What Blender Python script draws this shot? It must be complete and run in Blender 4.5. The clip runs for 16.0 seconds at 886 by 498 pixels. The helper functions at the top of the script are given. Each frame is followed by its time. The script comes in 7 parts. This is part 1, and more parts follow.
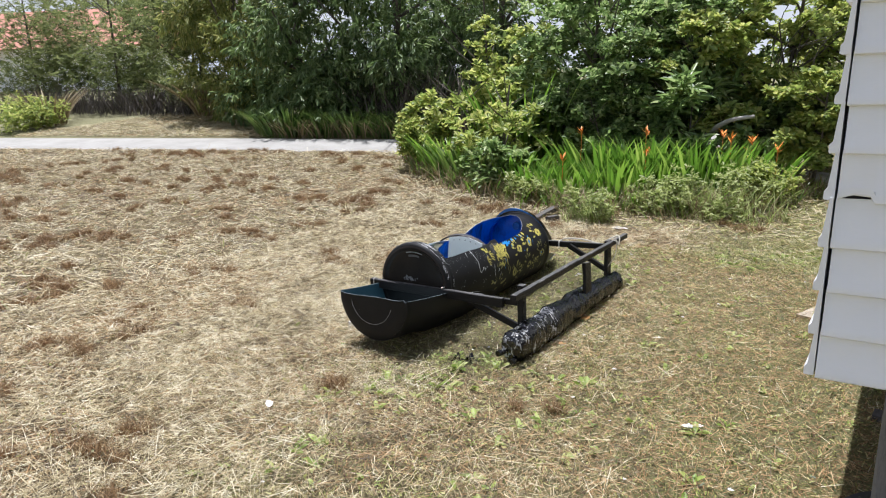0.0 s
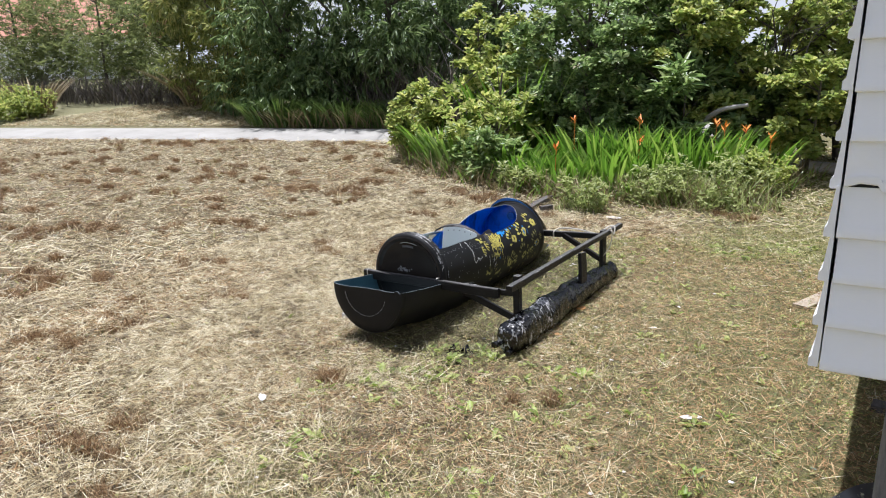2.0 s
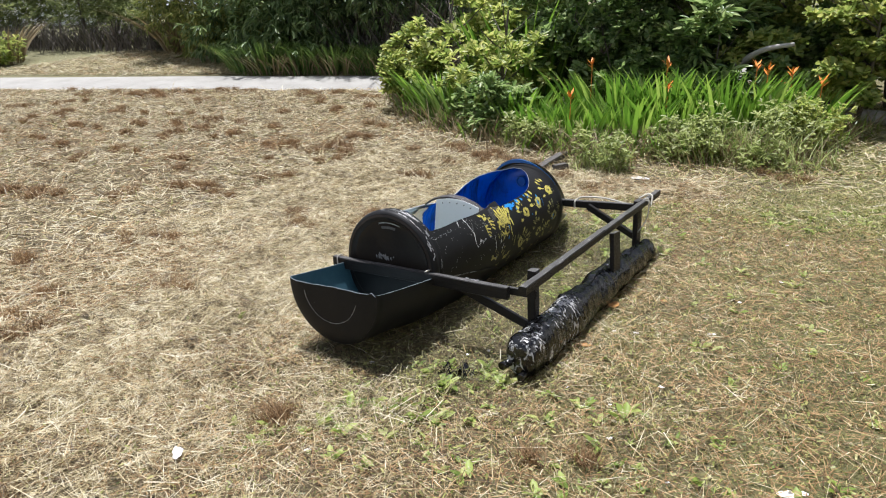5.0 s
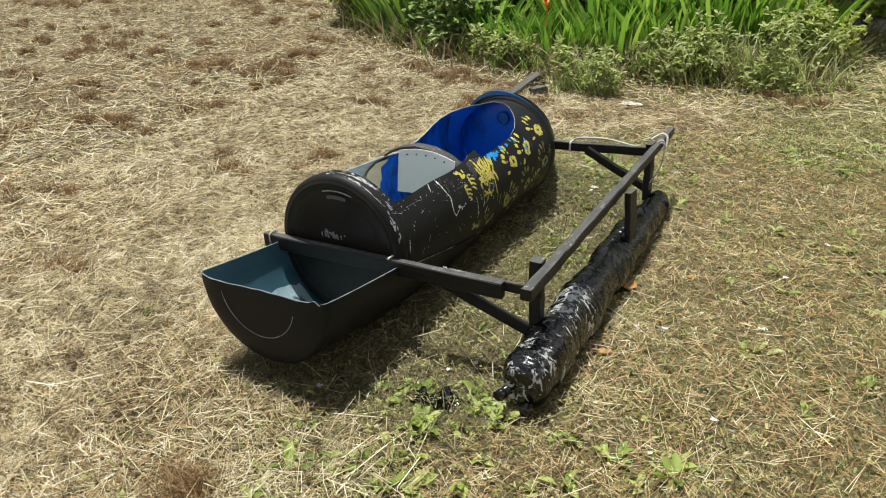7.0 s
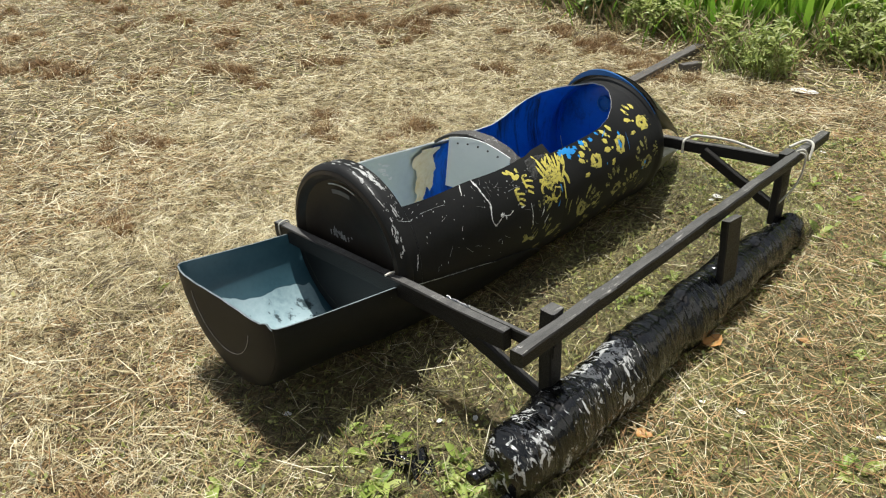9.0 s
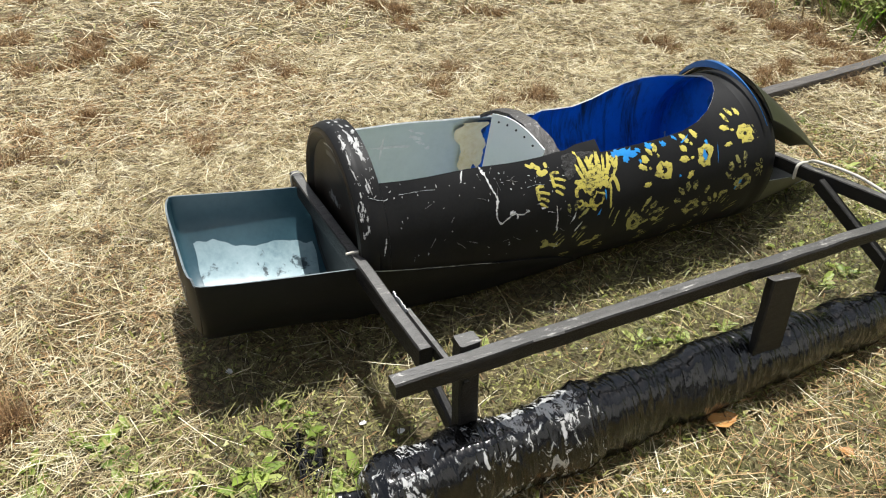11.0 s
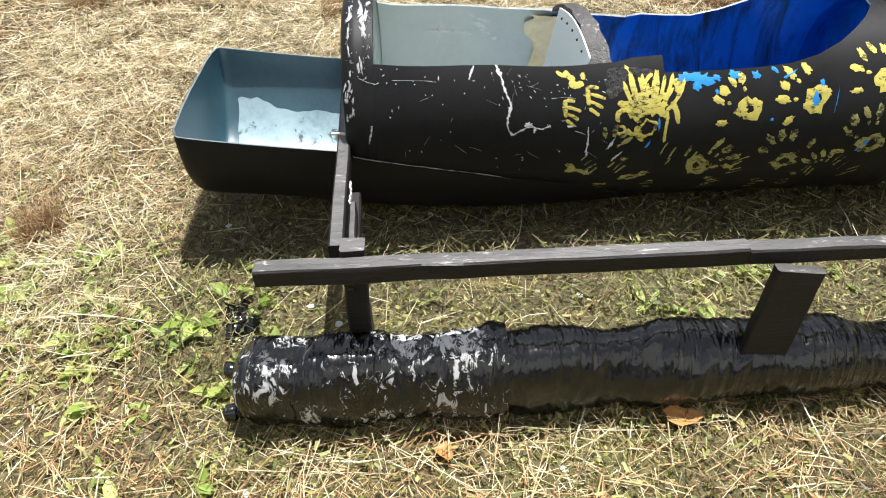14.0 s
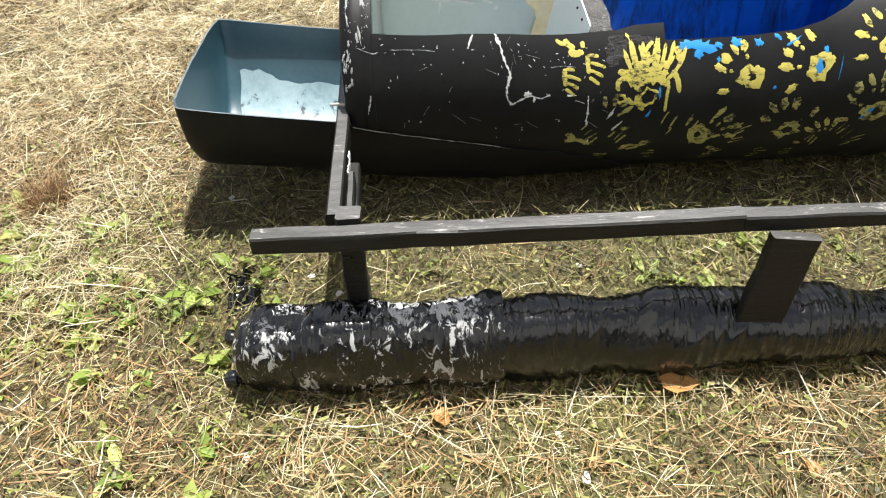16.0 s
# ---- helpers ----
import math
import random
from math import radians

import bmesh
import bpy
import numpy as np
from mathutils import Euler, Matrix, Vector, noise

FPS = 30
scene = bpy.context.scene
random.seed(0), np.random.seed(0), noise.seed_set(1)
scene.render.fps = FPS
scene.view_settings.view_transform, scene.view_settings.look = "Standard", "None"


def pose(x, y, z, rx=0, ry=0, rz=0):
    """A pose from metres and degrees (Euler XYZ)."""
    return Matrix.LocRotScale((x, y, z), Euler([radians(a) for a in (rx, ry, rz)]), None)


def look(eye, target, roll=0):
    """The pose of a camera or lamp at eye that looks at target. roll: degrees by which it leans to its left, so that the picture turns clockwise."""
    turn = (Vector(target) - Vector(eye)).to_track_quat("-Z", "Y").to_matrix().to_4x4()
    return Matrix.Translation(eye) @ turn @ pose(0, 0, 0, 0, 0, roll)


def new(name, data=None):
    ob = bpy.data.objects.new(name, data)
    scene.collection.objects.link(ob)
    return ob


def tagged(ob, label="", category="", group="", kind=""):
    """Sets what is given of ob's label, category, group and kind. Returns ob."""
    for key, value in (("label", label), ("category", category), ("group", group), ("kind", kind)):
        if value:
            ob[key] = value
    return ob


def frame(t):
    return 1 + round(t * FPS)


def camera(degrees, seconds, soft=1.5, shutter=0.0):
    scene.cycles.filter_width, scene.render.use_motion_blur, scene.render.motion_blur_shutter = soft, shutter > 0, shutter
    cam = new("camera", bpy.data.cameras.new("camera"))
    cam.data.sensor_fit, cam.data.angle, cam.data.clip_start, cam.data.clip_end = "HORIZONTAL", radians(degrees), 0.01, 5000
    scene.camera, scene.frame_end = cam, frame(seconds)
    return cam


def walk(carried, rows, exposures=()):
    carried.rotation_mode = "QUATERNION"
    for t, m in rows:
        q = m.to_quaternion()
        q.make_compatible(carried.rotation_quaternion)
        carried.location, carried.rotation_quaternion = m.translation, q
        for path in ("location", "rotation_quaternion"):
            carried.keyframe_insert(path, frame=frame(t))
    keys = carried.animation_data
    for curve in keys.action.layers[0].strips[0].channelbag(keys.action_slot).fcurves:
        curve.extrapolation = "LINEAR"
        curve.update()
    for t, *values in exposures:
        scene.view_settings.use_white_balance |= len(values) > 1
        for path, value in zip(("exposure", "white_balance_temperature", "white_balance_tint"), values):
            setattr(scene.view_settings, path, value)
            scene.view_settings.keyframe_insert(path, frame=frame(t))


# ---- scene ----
cam = camera(64.9, 16.0, soft=1.1)
METRES, EYE, TILT, LEAN, TURN = 4.792, 1.785, 0.0, 0.0, 34.3
ROWS = [
    (0.0, 0.0, 0.0, 0.0, -0.43, -12.94, 1.88),
    (0.5, -0.0014, -0.0003, -0.0002, -0.32, -13.12, 2.04),
    (1.0, -0.0008, -0.0016, -0.001, -0.14, -13.19, 1.94),
    (1.5, -0.0015, 0.0054, -0.0019, -0.3, -13.95, 2.19),
    (2.0, -0.0047, 0.0129, -0.002, -1.17, -13.79, 1.91),
    (2.5, -0.0111, 0.0264, -0.0036, -1.87, -14.28, 2.4),
    (3.0, -0.0219, 0.0518, -0.0074, -5.32, -15.39, 3.0),
    (3.5, -0.022, 0.0875, -0.0111, -4.54, -17.26, 3.07),
    (4.0, -0.0069, 0.1412, -0.0185, -0.91, -16.94, 2.08),
    (6.5, 0.0068, 0.4385, -0.0347, -2.84, -23.05, 2.29),
    (7.0, 0.0087, 0.4795, -0.0396, -4.66, -25.14, 2.26),
    (7.5, 0.0353, 0.5172, -0.0439, 1.4, -24.66, 2.01),
    (8.0, 0.0707, 0.5462, -0.0502, 4.65, -26.17, 0.96),
    (8.5, 0.0954, 0.5851, -0.0553, 7.45, -26.88, 0.58),
    (9.0, 0.1197, 0.6062, -0.0556, 10.71, -27.75, 2.48),
    (11.5, 0.2536, 0.741, -0.0698, 33.97, -32.79, -1.12),
    (12.0, 0.2676, 0.7717, -0.0757, 36.14, -34.55, -1.39),
    (12.5, 0.2726, 0.8064, -0.076, 38.04, -36.41, -2.9),
    (13.0, 0.282, 0.8197, -0.078, 43.45, -38.59, -0.84),
    (13.5, 0.3067, 0.8304, -0.0795, 50.57, -40.33, 0.28),
    (14.0, 0.3231, 0.8354, -0.0789, 52.96, -39.7, 0.31),
    (14.5, 0.331, 0.8357, -0.0796, 53.76, -40.45, 0.8),
    (15.0, 0.3318, 0.836, -0.0796, 53.79, -41.2, 0.91),
    (15.5, 0.3305, 0.8372, -0.0806, 53.48, -41.71, 0.71),
    (16.0, 0.3311, 0.8389, -0.0808, 53.66, -41.57, 1.05),
]
walk(cam, [(t, pose(0, 0, EYE, TILT, LEAN, TURN) @ pose(METRES * x, METRES * y, METRES * z, 90 + pitch, roll, yaw)) for t, x, y, z, yaw, pitch, roll in ROWS],
     exposures=[(0.0, 0.50, 5760, 14), (4.2, 0.55, 5720, 16), (6.5, 0.33, 6300, 6), (9.2, 0.37, 6300, 6), (11.5, 0.58, 6200, 9), (14.0, 0.82, 6130, 10), (16.0, 0.80, 6280, 9)])

# ---- sky and sun ----
SUN_DOWN = Vector((0.175, -0.15, -1.0)).normalized()
world = bpy.data.worlds.new("sky")
scene.world = world
world.use_nodes = True
wn = world.node_tree.nodes
sky = wn.new("ShaderNodeTexSky")
sky.sky_type = "NISHITA"
sky.sun_disc = False
sky.sun_elevation = radians(76)
sky.sun_rotation = radians(-53)
sky.air_density, sky.dust_density, sky.ozone_density = 1.0, 3.5, 1.0
wn["Background"].inputs["Strength"].default_value = 0.064
# thin broken cloud over the blue
wl = world.node_tree.links
wc = wn.new("ShaderNodeTexCoord")
wm = wn.new("ShaderNodeMapping")
wm.inputs["Scale"].default_value = (1.0, 1.0, 2.2)
cloud = wn.new("ShaderNodeTexNoise")
cloud.inputs["Scale"].default_value, cloud.inputs["Detail"].default_value, cloud.inputs["Roughness"].default_value = 2.1, 6, 0.6
cover = wn.new("ShaderNodeMapRange")
cover.inputs["From Min"].default_value, cover.inputs["From Max"].default_value, cover.inputs["To Max"].default_value = 0.42, 0.62, 0.9
blend = wn.new("ShaderNodeMix")
blend.data_type = "RGBA"
blend.inputs["B"].default_value = (8.6, 8.7, 8.8, 1)
wl.new(wc.outputs["Generated"], wm.inputs[0])
wl.new(wm.outputs[0], cloud.inputs["Vector"])
wl.new(cloud.outputs["Fac"], cover.inputs["Value"])
wz = wn.new("ShaderNodeSeparateXYZ")
low = wn.new("ShaderNodeMapRange")
low.inputs["From Min"].default_value, low.inputs["From Max"].default_value, low.inputs["To Min"].default_value, low.inputs["To Max"].default_value = 0.05, 0.55, 1.0, 0.0
more = wn.new("ShaderNodeMath")
more.operation = "MAXIMUM"
wl.new(wc.outputs["Generated"], wz.inputs[0])
wl.new(wz.outputs["Z"], low.inputs["Value"])
wl.new(cover.outputs["Result"], more.inputs[0])
wl.new(low.outputs["Result"], more.inputs[1])
wl.new(more.outputs[0], blend.inputs["Factor"])
wl.new(sky.outputs[0], blend.inputs["A"])
wl.new(blend.outputs["Result"], wn["Background"].inputs["Color"])
sun = new("sun", bpy.data.lights.new("sun", "SUN"))
sun.data.energy, sun.data.angle, sun.data.color = 5.0, radians(0.6), (1.0, 0.96, 0.90)
sun.matrix_world = look((-4, 3, 20), Vector((-4, 3, 20)) + SUN_DOWN)


# ---- materials ----
def nodes_of(name):
    m = bpy.data.materials.new(name)
    m.use_nodes = True
    nt = m.node_tree
    return m, nt, nt.nodes["Principled BSDF"]


def ramp(nt, fac, stops):
    r = nt.nodes.new("ShaderNodeValToRGB")
    while len(r.color_ramp.elements) < len(stops):
        r.color_ramp.elements.new(0.5)
    for e, (p, c) in zip(r.color_ramp.elements, stops):
        e.position, e.color = p, (*c, 1)
    nt.links.new(fac, r.inputs[0])
    return r.outputs[0]


def noise_tex(nt, scale, detail=4, rough=0.6, stretch=None, dist=0.0, coord="Object"):
    tc = nt.nodes.new("ShaderNodeTexCoord")
    out = tc.outputs[coord]
    if stretch:
        mp = nt.nodes.new("ShaderNodeMapping")
        mp.inputs["Scale"].default_value = stretch
        nt.links.new(out, mp.inputs[0])
        out = mp.outputs[0]
    n = nt.nodes.new("ShaderNodeTexNoise")
    n.inputs["Scale"].default_value, n.inputs["Detail"].default_value = scale, detail
    n.inputs["Roughness"].default_value, n.inputs["Distortion"].default_value = rough, dist
    nt.links.new(out, n.inputs["Vector"])
    return n.outputs["Fac"]


def mixc(nt, fac, a, b):
    mx = nt.nodes.new("ShaderNodeMix")
    mx.data_type = "RGBA"
    for v, s in ((fac, mx.inputs["Factor"]), (a, mx.inputs["A"]), (b, mx.inputs["B"])):
        if isinstance(v, (tuple, list)):
            s.default_value = (*v, 1)
        elif isinstance(v, float):
            s.default_value = v
        else:
            nt.links.new(v, s)
    return mx.outputs["Result"]


def maths(nt, op, a, b=None):
    n = nt.nodes.new("ShaderNodeMath")
    n.operation = op
    for v, s in ((a, n.inputs[0]), (b, n.inputs[1])):
        if isinstance(v, (int, float)):
            s.default_value = v
        elif v is not None:
            nt.links.new(v, s)
    return n.outputs[0]


def step(nt, fac, lo, hi):
    n = nt.nodes.new("ShaderNodeMapRange")
    n.inputs["From Min"].default_value, n.inputs["From Max"].default_value = lo, hi
    nt.links.new(fac, n.inputs["Value"])
    return n.outputs["Result"]


def bump(nt, bsdf, height, strength, distance):
    b = nt.nodes.new("ShaderNodeBump")
    b.inputs["Strength"].default_value, b.inputs["Distance"].default_value = strength, distance
    nt.links.new(height, b.inputs["Height"])
    nt.links.new(b.outputs[0], bsdf.inputs["Normal"])


def surface(name, c1, c2, scale=6, rough=(0.4, 0.6), fine=80, bumps=0.2, depth=0.002, stretch=None,
            scuff=None, scuff_at=(0.66, 0.7), scuff_scale=30, scuff_stretch=None, metallic=0.0, gloss=0.5):
    """A painted, plastic or timber surface: two colours over a broad noise, fine grain, scuffs of a third colour."""
    m, nt, b = nodes_of(name)
    broad = noise_tex(nt, scale, 5, 0.6, stretch)
    fin = noise_tex(nt, fine, 4, 0.65, stretch)
    col = mixc(nt, step(nt, broad, 0.3, 0.7), c1, c2)
    col = mixc(nt, step(nt, fin, 0.35, 0.95), col, c2)
    if scuff:
        s = noise_tex(nt, scuff_scale, 6, 0.7, scuff_stretch, 0.4)
        patch = noise_tex(nt, scuff_scale / 6, 2, 0.5)
        s = maths(nt, "ADD", s, maths(nt, "MULTIPLY", maths(nt, "SUBTRACT", patch, 0.5), 0.35))
        col = mixc(nt, step(nt, s, *scuff_at), col, scuff)
    nt.links.new(col, b.inputs["Base Color"])
    r = nt.nodes.new("ShaderNodeMapRange")
    r.inputs["To Min"].default_value, r.inputs["To Max"].default_value = rough
    nt.links.new(broad, r.inputs["Value"])
    nt.links.new(r.outputs["Result"], b.inputs["Roughness"])
    b.inputs["Metallic"].default_value = metallic
    b.inputs["Specular IOR Level"].default_value = gloss
    if bumps:
        bump(nt, b, maths(nt, "ADD", fin, maths(nt, "MULTIPLY", broad, 2.0)), bumps, depth)
    return m


def foliage(name, cols, rough=0.45, trans=0.35, patch=0.0):
    """Leaves: every island takes its own colour off a ramp, with some light passing through."""
    m, nt, b = nodes_of(name)
    g = nt.nodes.new("ShaderNodeNewGeometry")
    n = noise_tex(nt, 1.3, 2, 0.5)
    f = maths(nt, "ADD", maths(nt, "MULTIPLY", g.outputs["Random Per Island"], 0.7), maths(nt, "MULTIPLY", n, 0.3))
    if patch:
        mid = noise_tex(nt, 13.0, 5, 0.75)
        low = noise_tex(nt, 1.6, 4, 0.65)
        clump = step(nt, maths(nt, "ADD", maths(nt, "MULTIPLY", mid, 0.75), maths(nt, "MULTIPLY", low, 0.25)), 0.38, 0.62)
        f = maths(nt, "ADD", maths(nt, "MULTIPLY", g.outputs["Random Per Island"], 1 - patch), maths(nt, "MULTIPLY", clump, patch))
        f = step(nt, f, 0.16, 0.84)
    k = len(cols) - 1
    col = ramp(nt, f, [(0.08 + 0.84 * i / k, c) for i, c in enumerate(cols)])
    nt.links.new(col, b.inputs["Base Color"])
    b.inputs["Roughness"].default_value = rough
    if trans:
        t = nt.nodes.new("ShaderNodeBsdfTranslucent")
        nt.links.new(col, t.inputs["Color"])
        mx = nt.nodes.new("ShaderNodeMixShader")
        mx.inputs[0].default_value = trans
        out = nt.nodes["Material Output"]
        nt.links.new(b.outputs[0], mx.inputs[1])
        nt.links.new(t.outputs[0], mx.inputs[2])
        nt.links.new(mx.outputs[0], out.inputs["Surface"])
    return m


BLACK = surface("black_painted_plastic", (0.0062, 0.0061, 0.0061), (0.014, 0.0137, 0.0136), 5, (0.42, 0.58), 90, 0.16, 0.0008,
                scuff=(0.20, 0.19, 0.17), scuff_at=(0.73, 0.79), scuff_scale=34, gloss=0.17)
BLACK_NOSE = surface("black_drum_end", (0.012, 0.010, 0.009), (0.026, 0.020, 0.014), 5, (0.3, 0.5), 90, 0.12, 0.002,
                     scuff=(0.4, 0.39, 0.36), scuff_at=(0.72, 0.76), scuff_scale=26, gloss=0.22)
BOW_IN = surface("pale_blue_bow_lining", (0.024, 0.064, 0.086), (0.048, 0.102, 0.128), 7, (0.28, 0.42), 60, 0.1, 0.001, gloss=0.6)
RIM = surface("worn_bow_rim", (0.03, 0.045, 0.05), (0.17, 0.20, 0.21), 26, (0.4, 0.6), 120, 0.1, 0.001)
WORN = surface("greyed_wear", (0.16, 0.16, 0.155), (0.42, 0.42, 0.41), 40, (0.5, 0.7), 90, 0.2, 0.001)
CUT = surface("raw_cut_edge", (0.16, 0.18, 0.18), (0.46, 0.48, 0.47), 22, (0.5, 0.7), 120, 0.1, 0.001)
GREY_IN = surface("grey_green_drum_lining", (0.44, 0.49, 0.46), (0.53, 0.58, 0.55), 4, (0.4, 0.55), 50, 0.06, 0.001,
                  scuff=(0.76, 0.78, 0.75), scuff_at=(0.74, 0.78), scuff_scale=18)
BLUE_IN = surface("royal_blue_drum_plastic", (0.005, 0.075, 0.37), (0.010, 0.13, 0.54), 5, (0.25, 0.4), 60, 0.08, 0.001,
                  scuff=(0.010, 0.020, 0.045), scuff_at=(0.50, 0.66), scuff_scale=5.0, scuff_stretch=(1, 2.6, 0.6))
BLUE_LIP = surface("blue_drum_lip", (0.006, 0.075, 0.24), (0.01, 0.11, 0.34), 9, (0.35, 0.5), 60, 0.1, 0.001)
OLIVE = surface("weathered_olive_plastic", (0.014, 0.015, 0.009), (0.036, 0.036, 0.022), 9, (0.35, 0.55), 50, 0.2, 0.002,
                scuff=(0.16, 0.15, 0.09), scuff_at=(0.68, 0.78), scuff_scale=16)
TAN = surface("peeling_tan_paper", (0.70, 0.54, 0.24), (0.86, 0.74, 0.48), 18, (0.7, 0.9), 70, 0.4, 0.003)
PANEL = surface("pale_grey_panel", (0.66, 0.70, 0.68), (0.74, 0.77, 0.75), 5, (0.4, 0.55), 60, 0.05, 0.001)
TIMBER = surface("black_painted_timber", (0.006, 0.0055, 0.005), (0.018, 0.016, 0.014), 4, (0.36, 0.6), 40, 0.5, 0.003,
                 stretch=(14, 1, 14), scuff=(0.16, 0.15, 0.13), scuff_at=(0.70, 0.78), scuff_scale=22, scuff_stretch=(5, 1, 5), gloss=0.25)
# worn grey timber, with the sunlit look of top faces added as paler colour
TIMBER_TOP = surface("worn_sunlit_timber_top", (0.034, 0.032, 0.030), (0.10, 0.095, 0.088), 5, (0.36, 0.52), 40, 0.6, 0.003, stretch=(9, 1.2, 9), scuff=(0.40, 0.38, 0.35), scuff_at=(0.60, 0.72), scuff_scale=30, scuff_stretch=(3, 0.8, 3))
TIMBER_X = surface("black_painted_crossbeam", (0.006, 0.0055, 0.005), (0.018, 0.016, 0.014), 4, (0.42, 0.65), 40, 0.5, 0.003,
                   stretch=(1, 14, 14), scuff=(0.16, 0.15, 0.13), scuff_at=(0.70, 0.78), scuff_scale=22, scuff_stretch=(1, 5, 5), gloss=0.25)
def wrap_material(name, flakes):
    """Stretched black plastic: sharp creases running round the float at two slants, with flaked silver where it was
    torn and highlight streaks painted in the same pale colour.
    """
    m, nt, b = nodes_of(name)
    tc = nt.nodes.new("ShaderNodeTexCoord")
    ridges = []
    for turn, scale, stretch, share in ((0.18, 3.2, (1.0, 5.0, 1.0), 1.8), (-0.6, 6.5, (1.0, 3.0, 1.0), 0.8), (0.9, 11.0, (1.0, 2.0, 1.0), 0.28)):
        mp = nt.nodes.new("ShaderNodeMapping")
        mp.inputs["Rotation"].default_value = (turn, 0, turn)
        mp.inputs["Scale"].default_value = stretch
        n = nt.nodes.new("ShaderNodeTexNoise")
        n.inputs["Scale"].default_value, n.inputs["Detail"].default_value, n.inputs["Roughness"].default_value = scale, 3, 0.6
        n.inputs["Distortion"].default_value = 0.25
        nt.links.new(tc.outputs["Object"], mp.inputs[0])
        nt.links.new(mp.outputs[0], n.inputs["Vector"])
        away = maths(nt, "ABSOLUTE", maths(nt, "SUBTRACT", n.outputs["Fac"], 0.5))
        ridges.append(maths(nt, "MULTIPLY", maths(nt, "MAXIMUM", maths(nt, "SUBTRACT", 1.0, maths(nt, "MULTIPLY", away, 8.0)), 0.0), share))
    h = maths(nt, "ADD", maths(nt, "ADD", ridges[0], ridges[1]), ridges[2])
    dust = noise_tex(nt, 11, 5, 0.65)
    col = mixc(nt, step(nt, dust, 0.45, 0.75), (0.003, 0.003, 0.003), (0.007, 0.0068, 0.0066))
    # pale patches: silver flakes and painted glints of the wrinkled film
    if flakes:
        s = noise_tex(nt, 34, 6, 0.72, (1.0, 1.5, 0.8), 0.8)
        where = noise_tex(nt, 9.0, 3, 0.5)
        s = maths(nt, "ADD", s, maths(nt, "MULTIPLY", maths(nt, "SUBTRACT", where, 0.5), 0.7))
        fl = step(nt, s, 0.57, 0.62)
        col = mixc(nt, fl, col, (0.42, 0.42, 0.41))
    nt.links.new(col, b.inputs["Base Color"])
    r = nt.nodes.new("ShaderNodeMapRange")
    r.inputs["To Min"].default_value, r.inputs["To Max"].default_value = 0.14, 0.26
    nt.links.new(dust, r.inputs["Value"])
    nt.links.new(r.outputs["Result"], b.inputs["Roughness"])
    b.inputs["Specular IOR Level"].default_value = 0.6
    bump(nt, b, h, 0.55, 0.003)
    return m


WRAP = wrap_material("black_plastic_wrap", False)
WRAP_SILVER = wrap_material("black_wrap_with_flakes_and_glints", True)
def thin_paint(name, c1, c2, bare, at):
    """Dabbed paint, worn through to the black plastic in fine streaks."""
    m = surface(name, c1, c2, 30, (0.45, 0.65), 90, 0.4, 0.002, scuff=bare, scuff_at=at, scuff_scale=85, scuff_stretch=(1, 0.55, 1))
    return m


YELLOW = thin_paint("yellow_paint", (0.66, 0.56, 0.08), (0.50, 0.43, 0.10), (0.05, 0.045, 0.012), (0.54, 0.64))
YELLOW_DULL = thin_paint("thin_yellow_paint", (0.44, 0.40, 0.11), (0.28, 0.26, 0.08), (0.018, 0.017, 0.008), (0.48, 0.58))
CYAN = surface("bright_blue_paint", (0.02, 0.30, 0.72), (0.015, 0.20, 0.55), 30, (0.4, 0.6), 90, 0.3, 0.002)
WHITE_MARK = surface("flaked_white", (0.74, 0.74, 0.72), (0.56, 0.56, 0.54), 40, (0.5, 0.7), 90, 0.2, 0.001)
ROPE = surface("pale_cord", (0.42, 0.40, 0.34), (0.58, 0.55, 0.48), 60, (0.8, 0.95), 200, 0.6, 0.002)
WHITE = surface("white_weatherboard_paint", (0.83, 0.84, 0.85), (0.88, 0.88, 0.89), 2.0, (0.45, 0.6), 40, 0.15, 0.002,
                stretch=(1, 1, 5), scuff=(0.52, 0.53, 0.54), scuff_at=(0.70, 0.80), scuff_scale=14, scuff_stretch=(1, 1, 6))
RAW = surface("raw_split_timber", (0.16, 0.13, 0.11), (0.30, 0.26, 0.22), 9, (0.7, 0.9), 60, 0.5, 0.003, stretch=(2, 2, 12))
DARK_GAP = surface("dark_underlay", (0.015, 0.015, 0.016), (0.03, 0.03, 0.03), 9, (0.8, 0.9), 60, 0.2, 0.002)
STUMP = surface("grey_stump_timber", (0.10, 0.098, 0.092), (0.22, 0.21, 0.195), 8, (0.7, 0.9), 60, 0.6, 0.004, stretch=(6, 6, 1))
IRON = surface("grey_iron_roof", (0.22, 0.23, 0.24), (0.34, 0.35, 0.36), 3, (0.35, 0.5), 40, 0.2, 0.002)
BOARD = surface("bare_pine_board", (0.30, 0.24, 0.17), (0.42, 0.36, 0.27), 6, (0.6, 0.8), 60, 0.4, 0.002, stretch=(8, 1.2, 8))
PLANK = surface("old_dark_plank", (0.028, 0.024, 0.021), (0.12, 0.108, 0.097), 7, (0.7, 0.9), 60, 0.6, 0.004, stretch=(8, 1.2, 8))
BARK = surface("grey_brown_bark", (0.05, 0.04, 0.03), (0.13, 0.11, 0.085), 10, (0.8, 0.95), 60, 0.8, 0.01, stretch=(3, 3, 0.7))
LOG = surface("bleached_log", (0.22, 0.20, 0.18), (0.42, 0.40, 0.37), 7, (0.8, 0.95), 50, 0.7, 0.006)
SAND = surface("white_sand_path", (0.24, 0.228, 0.20), (0.36, 0.345, 0.31), 1.6, (0.85, 0.95), 30, 0.4, 0.02)
